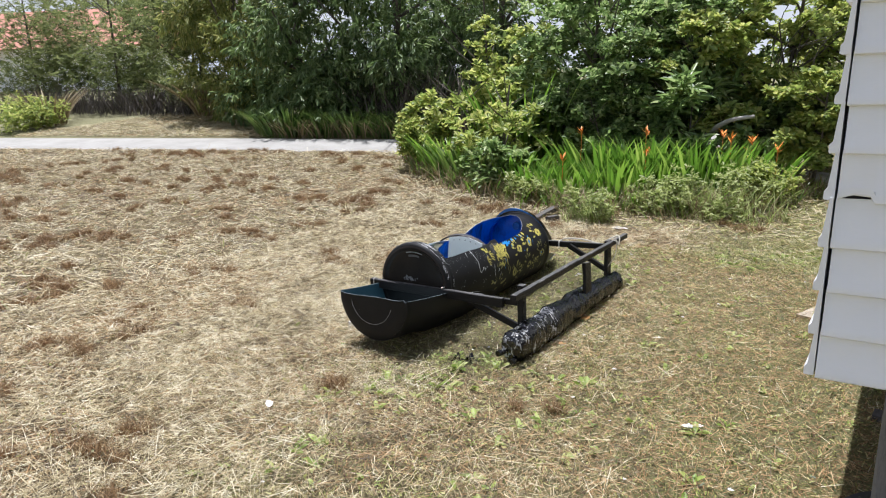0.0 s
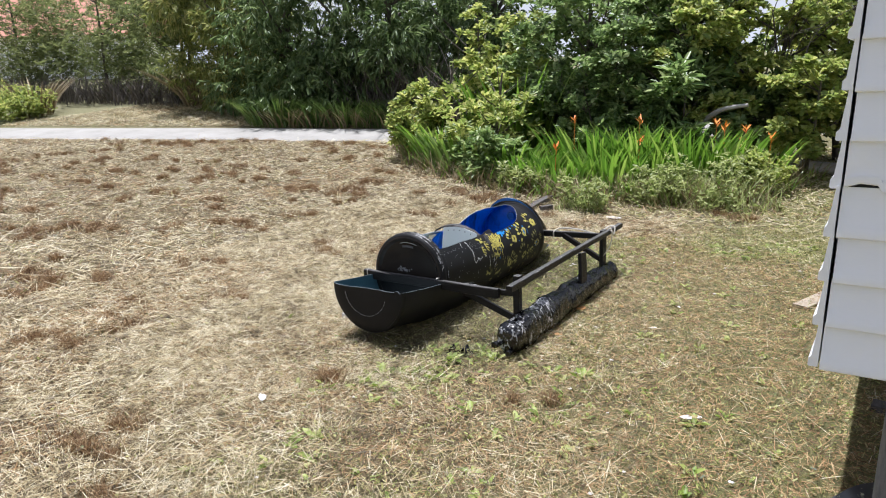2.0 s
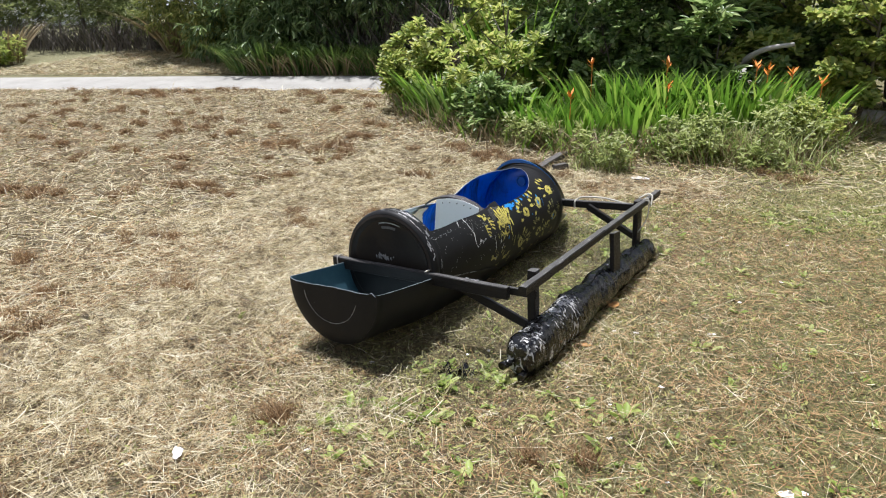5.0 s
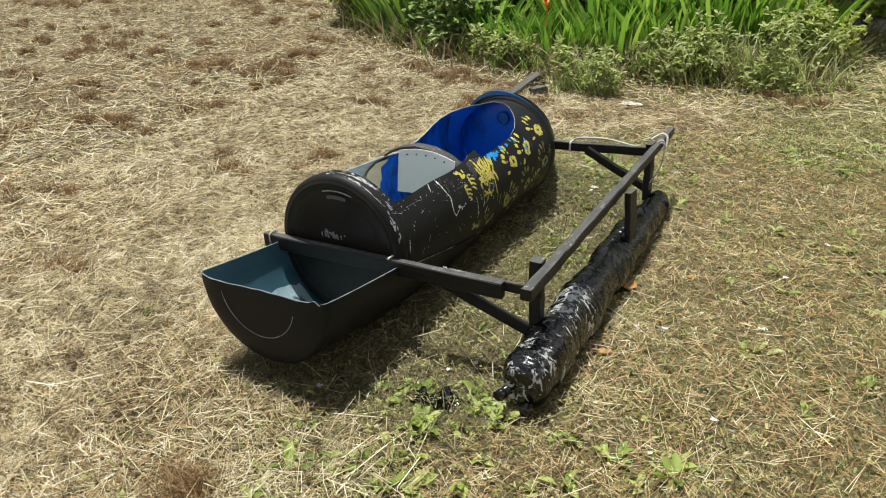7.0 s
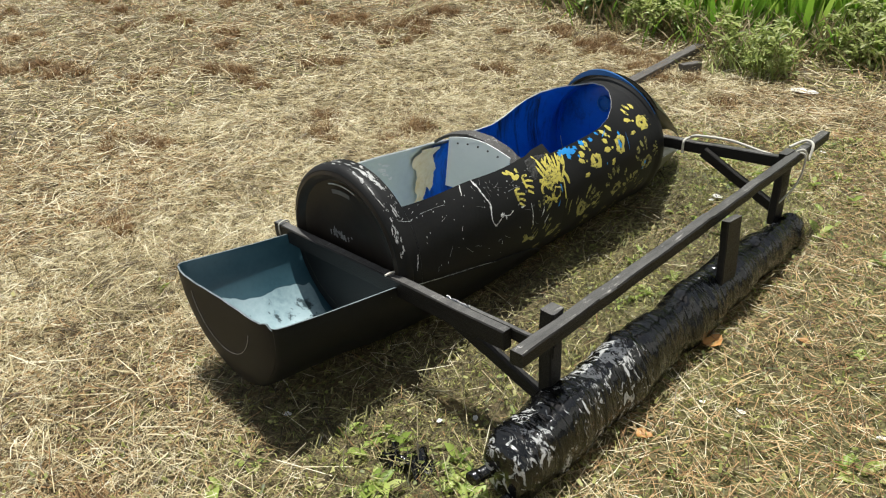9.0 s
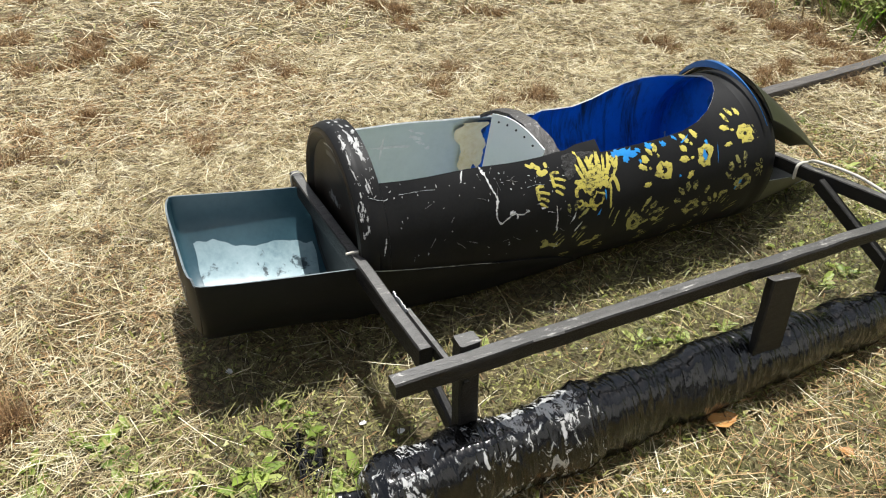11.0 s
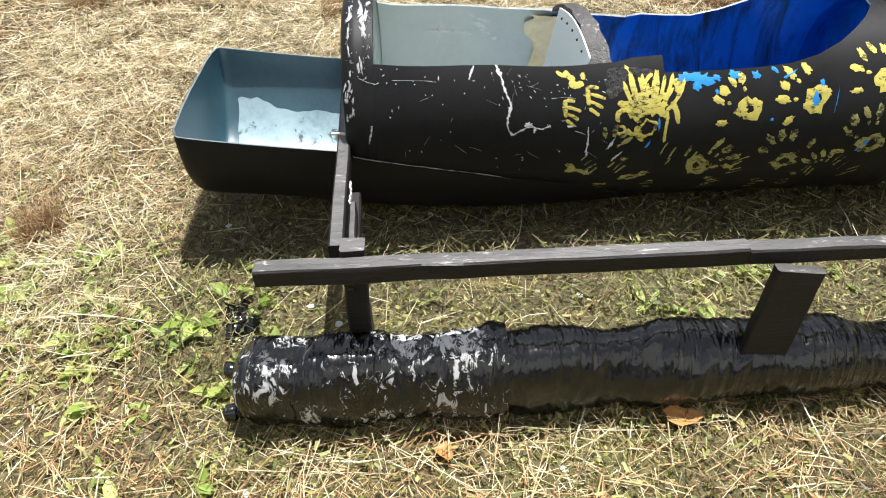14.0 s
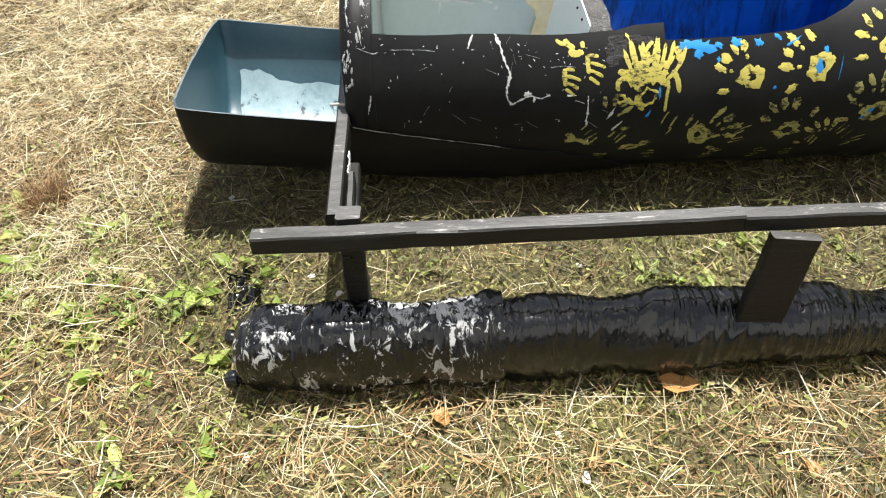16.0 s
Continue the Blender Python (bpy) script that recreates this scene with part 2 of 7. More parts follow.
LITTER = surface("pale_litter", (0.55, 0.53, 0.50), (0.74, 0.73, 0.70), 30, (0.5, 0.8), 80, 0.3, 0.002)
DEAD_LEAF = surface("orange_dead_leaf", (0.34, 0.13, 0.03), (0.46, 0.24, 0.07), 30, (0.45, 0.65), 90, 0.4, 0.002)
FLOWER = surface("orange_bract", (0.75, 0.20, 0.03), (0.82, 0.33, 0.06), 20, (0.4, 0.6), 60, 0.1, 0.001)
ROOF = surface("terracotta_roof", (0.36, 0.14, 0.09), (0.48, 0.22, 0.15), 3, (0.7, 0.9), 30, 0.3, 0.01)

STRAW = foliage("dry_straw", [(0.07, 0.048, 0.02), (0.26, 0.195, 0.090), (0.455, 0.372, 0.190), (0.60, 0.515, 0.305), (0.74, 0.68, 0.49)], 0.5, 0.15, 0.50)
STUBBLE = foliage("brown_tufts", [(0.07, 0.040, 0.018), (0.20, 0.115, 0.050), (0.34, 0.21, 0.095), (0.51, 0.36, 0.18)], 0.7, 0.1)
STRAW_BROWN = foliage("brown_stubble", [(0.08, 0.044, 0.018), (0.24, 0.133, 0.052), (0.39, 0.235, 0.098), (0.54, 0.385, 0.195)], 0.7, 0.15, 0.45)
CLIPPED = foliage("clipped_green_leaf", [(0.075, 0.088, 0.019), (0.20, 0.222, 0.048), (0.33, 0.335, 0.092), (0.46, 0.42, 0.165)], 0.5, 0.25, 0.42)
WEED = foliage("weed_leaf", [(0.12, 0.19, 0.03), (0.24, 0.33, 0.055), (0.38, 0.46, 0.11), (0.52, 0.54, 0.19)], 0.5, 0.3)
LEAF_BROAD = foliage("broad_shrub_leaf", [(0.085, 0.14, 0.042), (0.17, 0.26, 0.078), (0.30, 0.40, 0.13), (0.54, 0.60, 0.30)], 0.36, 0.52)
LEAF_BRIGHT = foliage("bright_shrub_leaf", [(0.14, 0.20, 0.045), (0.28, 0.36, 0.08), (0.46, 0.50, 0.13), (0.68, 0.66, 0.24)], 0.42, 0.56)
LEAF_PALE = foliage("pale_weed_leaf", [(0.15, 0.19, 0.05), (0.29, 0.35, 0.10), (0.45, 0.50, 0.18), (0.64, 0.66, 0.36)], 0.45, 0.5)
LEAF_DARK = foliage("dark_tree_leaf", [(0.065, 0.105, 0.036), (0.125, 0.19, 0.062), (0.20, 0.28, 0.095), (0.37, 0.44, 0.20)], 0.42, 0.45)
LEAF_HEDGE = foliage("olive_hedge_leaf", [(0.075, 0.10, 0.034), (0.15, 0.19, 0.062), (0.255, 0.29, 0.10), (0.42, 0.44, 0.19)], 0.5, 0.45)
LEAF_OLIVE = foliage("yellowing_tree_leaf", [(0.10, 0.13, 0.03), (0.21, 0.25, 0.06), (0.34, 0.36, 0.10), (0.52, 0.47, 0.18)], 0.45, 0.5)
LEAF_LILY = foliage("strap_leaf", [(0.07, 0.155, 0.016), (0.14, 0.28, 0.028), (0.235, 0.39, 0.045), (0.37, 0.48, 0.10)], 0.36, 0.5)
# duller copy of the strap leaf, with shade put into its colour
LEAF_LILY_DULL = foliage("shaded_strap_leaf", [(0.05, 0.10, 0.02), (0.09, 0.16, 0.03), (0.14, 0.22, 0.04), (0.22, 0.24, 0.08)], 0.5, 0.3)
LEAF_DRY = foliage("dry_hanging_leaf", [(0.14, 0.10, 0.05), (0.26, 0.20, 0.10), (0.38, 0.31, 0.18)], 0.7, 0.2)
# brown-green grass with the canoe's shadow put into its colour
HULL_SHADE_GRASS = foliage("grass_darkened_for_hull_shadow", [(0.03, 0.024, 0.010), (0.08, 0.070, 0.026), (0.145, 0.135, 0.048), (0.26, 0.235, 0.09)], 0.7, 0.15, 0.4)
TWIG = foliage("bare_twig", [(0.06, 0.05, 0.04), (0.13, 0.11, 0.09), (0.22, 0.19, 0.16)], 0.8, 0.0)


def ground_material():
    m, nt, b = nodes_of("dry_mown_ground")
    broad = noise_tex(nt, 0.55, 4, 0.6, dist=0.5)
    mid = noise_tex(nt, 4.0, 5, 0.65, dist=0.3)
    fine = noise_tex(nt, 45, 6, 0.75)
    col = ramp(nt, fine, [(0.28, (0.02, 0.015, 0.008)), (0.5, (0.125, 0.095, 0.045)), (0.75, (0.38, 0.31, 0.165))])
    col = mixc(nt, step(nt, mid, 0.55, 0.72), col, mixc(nt, fine, (0.09, 0.054, 0.022), (0.28, 0.18, 0.08)))
    tc = nt.nodes.new("ShaderNodeTexCoord")
    sp = nt.nodes.new("ShaderNodeSeparateXYZ")
    nt.links.new(tc.outputs["Object"], sp.inputs[0])
    green = maths(nt, "ADD", maths(nt, "MULTIPLY", broad, 2.6), maths(nt, "MULTIPLY", sp.outputs["X"], 0.42))
    green = step(nt, maths(nt, "ADD", green, mid), 0.7, 1.5)
    green = maths(nt, "MULTIPLY", green, 0.6)
    col = mixc(nt, green, col, mixc(nt, fine, (0.06, 0.065, 0.02), (0.24, 0.25, 0.08)))
    ahead = maths(nt, "ADD", maths(nt, "MULTIPLY", sp.outputs["X"], -0.56), maths(nt, "MULTIPLY", sp.outputs["Y"], 0.83))
    col = mixc(nt, maths(nt, "MULTIPLY", step(nt, ahead, 16.2, 18.5), 0.75), col, mixc(nt, fine, (0.10, 0.10, 0.045), (0.30, 0.29, 0.14)))
    nt.links.new(col, b.inputs["Base Color"])
    b.inputs["Roughness"].default_value = 0.9
    bump(nt, b, maths(nt, "ADD", fine, mid), 0.8, 0.03)
    return m


GROUND = ground_material()


# ---- building helpers ----
def mesh_of(name, verts, faces, mats, smooth=None, index=None):
    me = bpy.data.meshes.new(name)
    me.from_pydata([tuple(v) for v in verts], [], [tuple(f) for f in faces])
    for mt in mats if isinstance(mats, (list, tuple)) else [mats]:
        me.materials.append(mt)
    if index is not None:
        me.polygons.foreach_set("material_index", index)
    if smooth is not None:
        me.shade_smooth()
        me.set_sharp_from_angle(angle=radians(smooth))
    me.update()
    return me


def from_arrays(name, v, f, mat):
    """A mesh from numpy vertices and same-sized faces."""
    f = np.asarray(f, np.int32)
    v = np.asarray(v, np.float32)
    me = bpy.data.meshes.new(name)
    me.vertices.add(len(v))
    me.vertices.foreach_set("co", v.ravel())
    me.loops.add(f.size)
    me.loops.foreach_set("vertex_index", f.ravel())
    me.polygons.add(len(f))
    me.polygons.foreach_set("loop_start", np.arange(0, f.size, f.shape[1], dtype=np.int32))
    me.materials.append(mat)
    me.update(calc_edges=True)
    return me


def part(name, me, parent=None, label="", m=None):
    ob = new(name, me)
    if m is not None:
        ob.matrix_basis = m
    if parent is not None:
        ob.parent = parent
        ob.matrix_parent_inverse = Matrix.Identity(4)
    if label:
        tagged(ob, label)
    return ob


def empty(name, label, category, group="", kind="", at=(0, 0, 0)):
    e = new(name)
    e.empty_display_size = 0.1
    return tagged(e, label, category, group, kind)


def fix_normals(me):
    bm = bmesh.new()
    bm.from_mesh(me)
    bmesh.ops.recalc_face_normals(bm, faces=bm.faces)
    bm.to_mesh(me)
    bm.free()
    return me


def beam(name, a, b, w, h, mat, up=(0, 0, 1), rough=0.0012, cuts=6, bevel=0.004, seed=0):
    """A sawn length of timber from a to b (axis through its middle), w wide and h high, with worn edges and a slight waver."""
    a, b = Vector(a), Vector(b)
    d = (b - a).normalized()
    side = d.cross(Vector(up)).normalized()
    top = side.cross(d).normalized()
    rng = random.Random(seed)
    prof = []
    for sx, sz in ((-1, -1), (1, -1), (1, 1), (-1, 1)):
        x, z = sx * w / 2, sz * h / 2
        if sx * sz > 0:
            prof += [(x, z - sz * bevel), (x - sx * bevel, z)] if sx > 0 else [(x, z - sz * bevel), (x - sx * bevel, z)]
        else:
            prof += [(x - sx * bevel, z), (x, z - sz * bevel)]
    n = len(prof)
    verts, faces = [], []
    for i in range(cuts + 1):
        p = a.lerp(b, i / cuts)
        ox, oz = rng.uniform(-rough, rough), rng.uniform(-rough, rough)
        for x, z in prof:
            verts.append(p + side * (x + ox + rng.uniform(-rough, rough) * 0.6) + top * (z + oz + rng.uniform(-rough, rough) * 0.6))
    for i in range(cuts):
        for k in range(n):
            faces.append((i * n + k, i * n + (k + 1) % n, (i + 1) * n + (k + 1) % n, (i + 1) * n + k))
    faces += [tuple(reversed(range(n))), tuple(cuts * n + k for k in range(n))]
    me = fix_normals(mesh_of(name, verts, faces, mat, 35))
    # upward faces take the second, paler material
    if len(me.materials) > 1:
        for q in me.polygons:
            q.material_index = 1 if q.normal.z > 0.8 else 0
    return me


def tube(name, pts, radius, mat, sides=8, seed=0):
    """A round strand along points; radius a number or one per point."""
    pts = [Vector(p) for p in pts]
    rs = radius if isinstance(radius, (list, tuple)) else [radius] * len(pts)
    verts, faces = [], []
    ref = Vector((0.31, 0.17, 0.93))
    for i, p in enumerate(pts):
        d = (pts[min(i + 1, len(pts) - 1)] - pts[max(i - 1, 0)]).normalized()
        s = d.cross(ref).normalized()
        u = s.cross(d)
        for k in range(sides):
            t = 2 * math.pi * k / sides
            verts.append(p + (s * math.cos(t) + u * math.sin(t)) * rs[i])
    for i in range(len(pts) - 1):
        for k in range(sides):
            faces.append((i * sides + k, i * sides + (k + 1) % sides, (i + 1) * sides + (k + 1) % sides, (i + 1) * sides + k))
    faces += [tuple(range(sides))[::-1], tuple((len(pts) - 1) * sides + k for k in range(sides))]
    return fix_normals(mesh_of(name, verts, faces, mat, 50))


def smooth_path(pts, n=6):
    """Catmull-Rom points through pts."""
    pts = [Vector(p) for p in pts]
    q = [pts[0]] + pts + [pts[-1]]
    out = []
    for i in range(1, len(q) - 2):
        for k in range(n):
            t = k / n
            a, b, c, d = q[i - 1], q[i], q[i + 1], q[i + 2]
            out.append(0.5 * (2 * b + (c - a) * t + (2 * a - 5 * b + 4 * c - d) * t * t + (3 * b - a - 3 * c + d) * t ** 3))
    return out + [pts[-1]]




def value_noise(x, y, scale, seed):
    """Smooth noise from 0 to 1 on numpy arrays."""
    table = np.random.default_rng(seed).random((64, 64))
    u, v = np.asarray(x) / scale, np.asarray(y) / scale
    i, j = np.floor(u).astype(int), np.floor(v).astype(int)
    a, b = u - i, v - j
    a, b = a * a * (3 - 2 * a), b * b * (3 - 2 * b)
    at = lambda p, q: table[p % 64, q % 64]
    return (at(i, j) * (1 - a) + at(i + 1, j) * a) * (1 - b) + (at(i, j + 1) * (1 - a) + at(i + 1, j + 1) * a) * b


# ---- the ground: level round the canoe, rising gently past it ----
def rise(x, y):
    s = -0.56 * np.asarray(x, float) + 0.83 * np.asarray(y, float)
    up = 0.09 * np.logaddexp(0, (s - 8.5) * 1.5) / 1.5
    up = up - np.logaddexp(0, (up - 2.8) * 6) / 6
    return up


def height(x, y):
    return rise(x, y) + 0.02 * (value_noise(x, y, 0.9, 3) - 0.5) + 0.024 * (value_noise(x, y, 0.24, 4) - 0.5) + 0.014 * (value_noise(x, y, 0.11, 5) - 0.5)


def build_ground():
    near = np.unique(np.concatenate([np.linspace(-400, -40, 19), np.linspace(-40, -9, 63), np.linspace(-9, 2, 300), np.linspace(2, 40, 40), np.linspace(40, 400, 19)]))
    far = np.unique(np.concatenate([np.linspace(-400, -30, 19), np.linspace(-30, 0, 31), np.linspace(0, 10, 270), np.linspace(10, 40, 61), np.linspace(40, 400, 19)]))
    gx, gy = np.meshgrid(near, far)
    z = height(gx, gy)
    v = np.c_[gx.ravel(), gy.ravel(), z.ravel()]
    ny, nx = gx.shape
    i = (np.arange(ny - 1)[:, None] * nx + np.arange(nx - 1)[None]).ravel()
    f = np.c_[i, i + 1, i + nx + 1, i + nx]
    me = from_arrays("ground", v, f, GROUND)
    me.shade_smooth()
    tagged(new("ground", me), "dry mown grass ground with straw and green patches", "ground", kind="structure")


build_ground()


def build_path():
    line = [(-40, 1.0), (-30, 4.5), (-19.1, 8.4), (-13.3, 10.7), (-9.3, 12.2), (-5.5, 14.2), (-0.7, 16.6), (4, 18.2), (12, 20)]
    pts = smooth_path([(x, y, 0) for x, y in line], 10)
    verts, faces = [], []
    rng = random.Random(4)
    cols = 7
    for i, p in enumerate(pts):
        d = pts[min(i + 1, len(pts) - 1)] - pts[max(i - 1, 0)]
        nrm = Vector((-d.y, d.x, 0)).normalized()
        for k in range(cols):
            o = (k / (cols - 1) - 0.5) * 1.75
            if k in (0, cols - 1):
                o += rng.uniform(-0.1, 0.1)
            q = p + nrm * o
            verts.append((q.x, q.y, float(rise(q.x, q.y)) + (0.035 if 0 < k < cols - 1 else -0.03)))
    for i in range(len(pts) - 1):
        for k in range(cols - 1):
            faces.append((i * cols + k, i * cols + k + 1, (i + 1) * cols + k + 1, (i + 1) * cols + k))
    me = mesh_of("sand_path", verts, faces, SAND, 60)
    tagged(new("sand_path", me), "pale sandy footpath across the lawn", "path", kind="structure")


build_path()


# ---- white weatherboard house on stumps ----
def build_house():
    x0, x1, y0, y1 = -0.225, 5.2, 2.65, 9.6
    z0, lap, rows = 0.745, 0.1575, 11
    ztop = z0 + lap * rows

    def course(name, length, parent, m, seed, chip=False):
        """One tapered weatherboard lying along local x, its face towards local -y."""
        rng = random.Random(seed)
        n = max(4, int(length / 0.35))
        prof = [(0.0, 0.0), (-0.021, 0.0), (-0.024, 0.004), (-0.0235, 0.028), (-0.017, 0.040), (-0.008, lap + 0.012), (0.0, lap + 0.012)]
        verts, faces = [], []
        k = len(prof)
        xs = [length * i / n for i in range(n + 1)]
        if chip:
            xs = [0.0, 0.045, 0.095, 0.108] + xs[1:]
            n = len(xs) - 1
        for i in range(n + 1):
            x = xs[i]
            sag = rng.uniform(-0.0018, 0.0018)
            for y, z in prof:
                verts.append((x, y + rng.uniform(-0.0006, 0.0006), z + sag))
        if chip:
            for i, lift in ((0, 0.012), (1, 0.026), (2, 0.022)):
                for q in range(4):
                    vx, vy, vz = verts[i * k + q]
                    verts[i * k + q] = (vx, vy, vz + lift)
        for i in range(n):
            for q in range(k):
                faces.append((i * k + q, i * k + (q + 1) % k, (i + 1) * k + (q + 1) % k, (i + 1) * k + q))
        faces += [tuple(range(k)), tuple(n * k + q for q in reversed(range(k)))]
        me = fix_normals(mesh_of("board", verts, faces, [WHITE, RAW], 30))
        me.polygons[len(me.polygons) - 2].material_index = 0
        return part("board", me, parent, "", m)

    house = empty("weatherboard_house", "white painted weatherboard house raised on dark stumps", "house")
    # backing walls behind the boards, with thickness
    def box(name, lo, hi, mat, label=""):
        me = beam(name, ((lo[0] + hi[0]) / 2, lo[1], (lo[2] + hi[2]) / 2), ((lo[0] + hi[0]) / 2, hi[1], (lo[2] + hi[2]) / 2),
                  hi[0] - lo[0], hi[2] - lo[2], mat, rough=0, cuts=1, bevel=0.002)
        return part(name, me, house, label)
    front = box("wall", (x0 + 0.03, y0 + 0.002, z0 + 0.006), (x1, y0 + 0.09, ztop), DARK_GAP, "white weatherboard wall")
    side = box("wall", (x0 + 0.004, y0 + 0.094, z0 + 0.006), (x0 + 0.09, y1, ztop), DARK_GAP, "white weatherboard side wall")
    box("wall", (x0 + 0.094, y1 - 0.09, z0), (x1, y1, ztop), WHITE)
    box("wall", (x1 - 0.09, y0 + 0.094, z0), (x1, y1 - 0.094, ztop), WHITE)
    box("floor_frame", (x0 + 0.1, y0 + 0.1, z0 + 0.03), (x1 - 0.1, y1 - 0.1, z0 + 0.12), STUMP, "dark underfloor timbers")
    for i in range(rows):
        z = z0 + lap * i
        inset = 0.009 + 0.003 * ((i * 7) % 3 - 1)
        course("board", x1 - x0 - inset, front, pose(x0 + inset, y0, z), 10 + i, chip=(i == 4))
        rngx = 0.02 * ((i * 5) % 4) / 4
        course("board", y1 - y0 + 0.012 + rngx, side, pose(x0, y1, z + 0.004, 0, 0, -90) @ Matrix.Diagonal((1, 1.35, 1, 1)), 60 + i)
    # plain gable roof of iron sheets, its ridge running away from the front
    mid = (x0 + x1) / 2
    for sx, ex in ((-1, x0 - 0.06), (1, x1 + 0.06)):
        a, b = Vector((ex, 0, ztop - 0.02)), Vector((mid + sx * 0.004, 0, ztop + 1.2))
        verts, faces = [], []
        n = 60
        for i in range(n + 1):
            y = y0 + 0.002 + (y1 - y0 + 0.1) * i / n
            lift = 0.008 * (i % 2)
            for q, d in ((a, 0.0), (b, 0.0), (b, 0.03), (a, 0.03)):
                verts.append((q.x, y, q.z + lift + d))
        for i in range(n):
            for q in range(4):
                faces.append((i * 4 + q, i * 4 + (q + 1) % 4, i * 4 + 4 + (q + 1) % 4, i * 4 + 4 + q))
        faces += [(3, 2, 1, 0), tuple(n * 4 + q for q in range(4))]
        part("roof_sheet", fix_normals(mesh_of("roof_sheet", verts, faces, IRON)), house, "grey iron roof sheet")
    for y in (y0 + 0.01, y1 - 0.05):
        verts = [(x0, y, ztop), (x1, y, ztop), (mid, y, ztop + 1.17), (x0, y + 0.04, ztop), (x1, y + 0.04, ztop), (mid, y + 0.04, ztop + 1.17)]
        part("gable", fix_normals(mesh_of("gable", verts, [(0, 1, 2), (3, 5, 4), (0, 3, 4, 1), (1, 4, 5, 2), (2, 5, 3, 0)], WHITE)), house)
    # stumps
    for sx in (0.06, 1.8, 3.6, 5.0):
        for sy in (2.86, 4.9, 7.0, 9.3):
            me = beam("stump", (sx, sy, -0.05), (sx, sy, z0 + 0.03), 0.12, 0.12, STUMP, up=(0, 1, 0), rough=0.003, cuts=4, bevel=0.012, seed=int(sx * 10 + sy))
            part("stump", me, house, "weathered grey timber stump")
    # the old house has a slight lean
    lean = Matrix.Identity(4)
    lean[0][2], lean[0][3] = 0.022, -0.022 * z0
    for ob in house.children_recursive:
        ob.data.transform(ob.matrix_basis.inverted() @ lean @ ob.matrix_basis)
    return house


build_house()

# ---- the outrigger canoe made of cut plastic drums ----
XC = -2.99
CANOE = empty("outrigger_canoe", "black outrigger canoe built from cut plastic drums with yellow painted prints", "canoe")


def shell(name, stations, thick, mats, cols=56, xc=XC, parent=CANOE, label="", bare_to=99.0, section=None, flare=None):
    """A drum skin: at each station (y, centre z, radius, right opening, left opening; degrees from the top)
    it runs from the right edge under the keel to the left edge. Outer, inner and cut faces have their own materials."""
    n, k = len(stations), cols + 1
    verts, faces, idx = [], [], []
    for skin in (0, 1):
        for y, zc, r, ar, al in stations:
            rr = max(r - thick * skin, 0.0005)
            for c in range(k):
                a = radians(ar) + (2 * math.pi - radians(ar) - radians(al)) * c / cols
                q = rr
                if section:
                    q *= section(y, a)
                if flare:
                    q += flare(y, 2 * math.pi - a, radians(al))
                verts.append((xc + q * math.sin(a), y, zc + q * math.cos(a)))
    o = n * k
    for i in range(n - 1):
        for c in range(cols):
            q = (i * k + c, i * k + c + 1, (i + 1) * k + c + 1, (i + 1) * k + c)
            faces.append(q)
            idx.append(0)
            faces.append(tuple(o + t for t in reversed(q)))
            idx.append(1)
        closed = abs(stations[i][3] + stations[i][4]) < 0.01 and stations[i + 1][3] + stations[i + 1][4] == 0
        if not closed:
            for c, flip in ((0, False), (cols, True)):
                q = (i * k + c, (i + 1) * k + c, o + (i + 1) * k + c, o + i * k + c)
                faces.append(q if not flip else q[::-1])
                idx.append(2 if stations[i][0] < bare_to else 0)
    for i in (0, n - 1):
        for c in range(cols):
            faces.append((i * k + c, i * k + c + 1, o + i * k + c + 1, o + i * k + c))
            idx.append(0)
    me = mesh_of(name, verts, faces, mats, 40, idx)
    return part(name, me, parent, label)


# centre height and radius of the two joined drums along the canoe
HULL_ROWS = [(3.98, 0.385, 0.308), (4.05, 0.380, 0.311), (4.40, 0.357, 0.309), (4.70, 0.334, 0.302), (4.90, 0.325, 0.296), (5.20, 0.330, 0.300), (5.56, 0.342, 0.303), (5.66, 0.345, 0.303)]


def hull(y):
    y = min(max(y, HULL_ROWS[0][0]), HULL_ROWS[-1][0])
    for (a, za, ra), (b, zb, rb) in zip(HULL_ROWS, HULL_ROWS[1:]):
        if y <= b:
            t = (y - a) / (b - a)
            return za + (zb - za) * t, ra + (rb - ra) * t
    return HULL_ROWS[-1][1:]


def stations_of(rows):
    out = []
    for y, ar, al in rows:
        zc, r = hull(y)
        out.append((y, zc, r, ar, al))
    return out


front_rows = [(4.045, 0, 0), (4.058, 0, 0), (4.0695, 0, 0), (4.070, 48, 47)]
for i in range(1, 13):
    t = i / 12
    front_rows.append((4.070 + 0.570 * t, 48 - 4.4 * t * t + 0.5 * math.sin(t * 9), 49 - 5 * t + 0.6 * math.sin(t * 11)))
front_rows += [(4.70, 42, 44), (4.755, 41, 45)]
zf, rf = hull(4.0)
nose = [(3.984, zf, 0.292, 0, 0), (3.990, zf, 0.302, 0, 0), (4.006, zf, 0.309, 0, 0), (4.024, zf, 0.311, 0, 0), (4.036, zf, 0.307, 0, 0)]
FRONT = shell("front_drum", nose + stations_of(front_rows), 0.006, [BLACK, GREY_IN, CUT], 72)

rear_rows = [(4.735, 42, 47), (4.80, 38, 46), (4.885, 36, 47)]
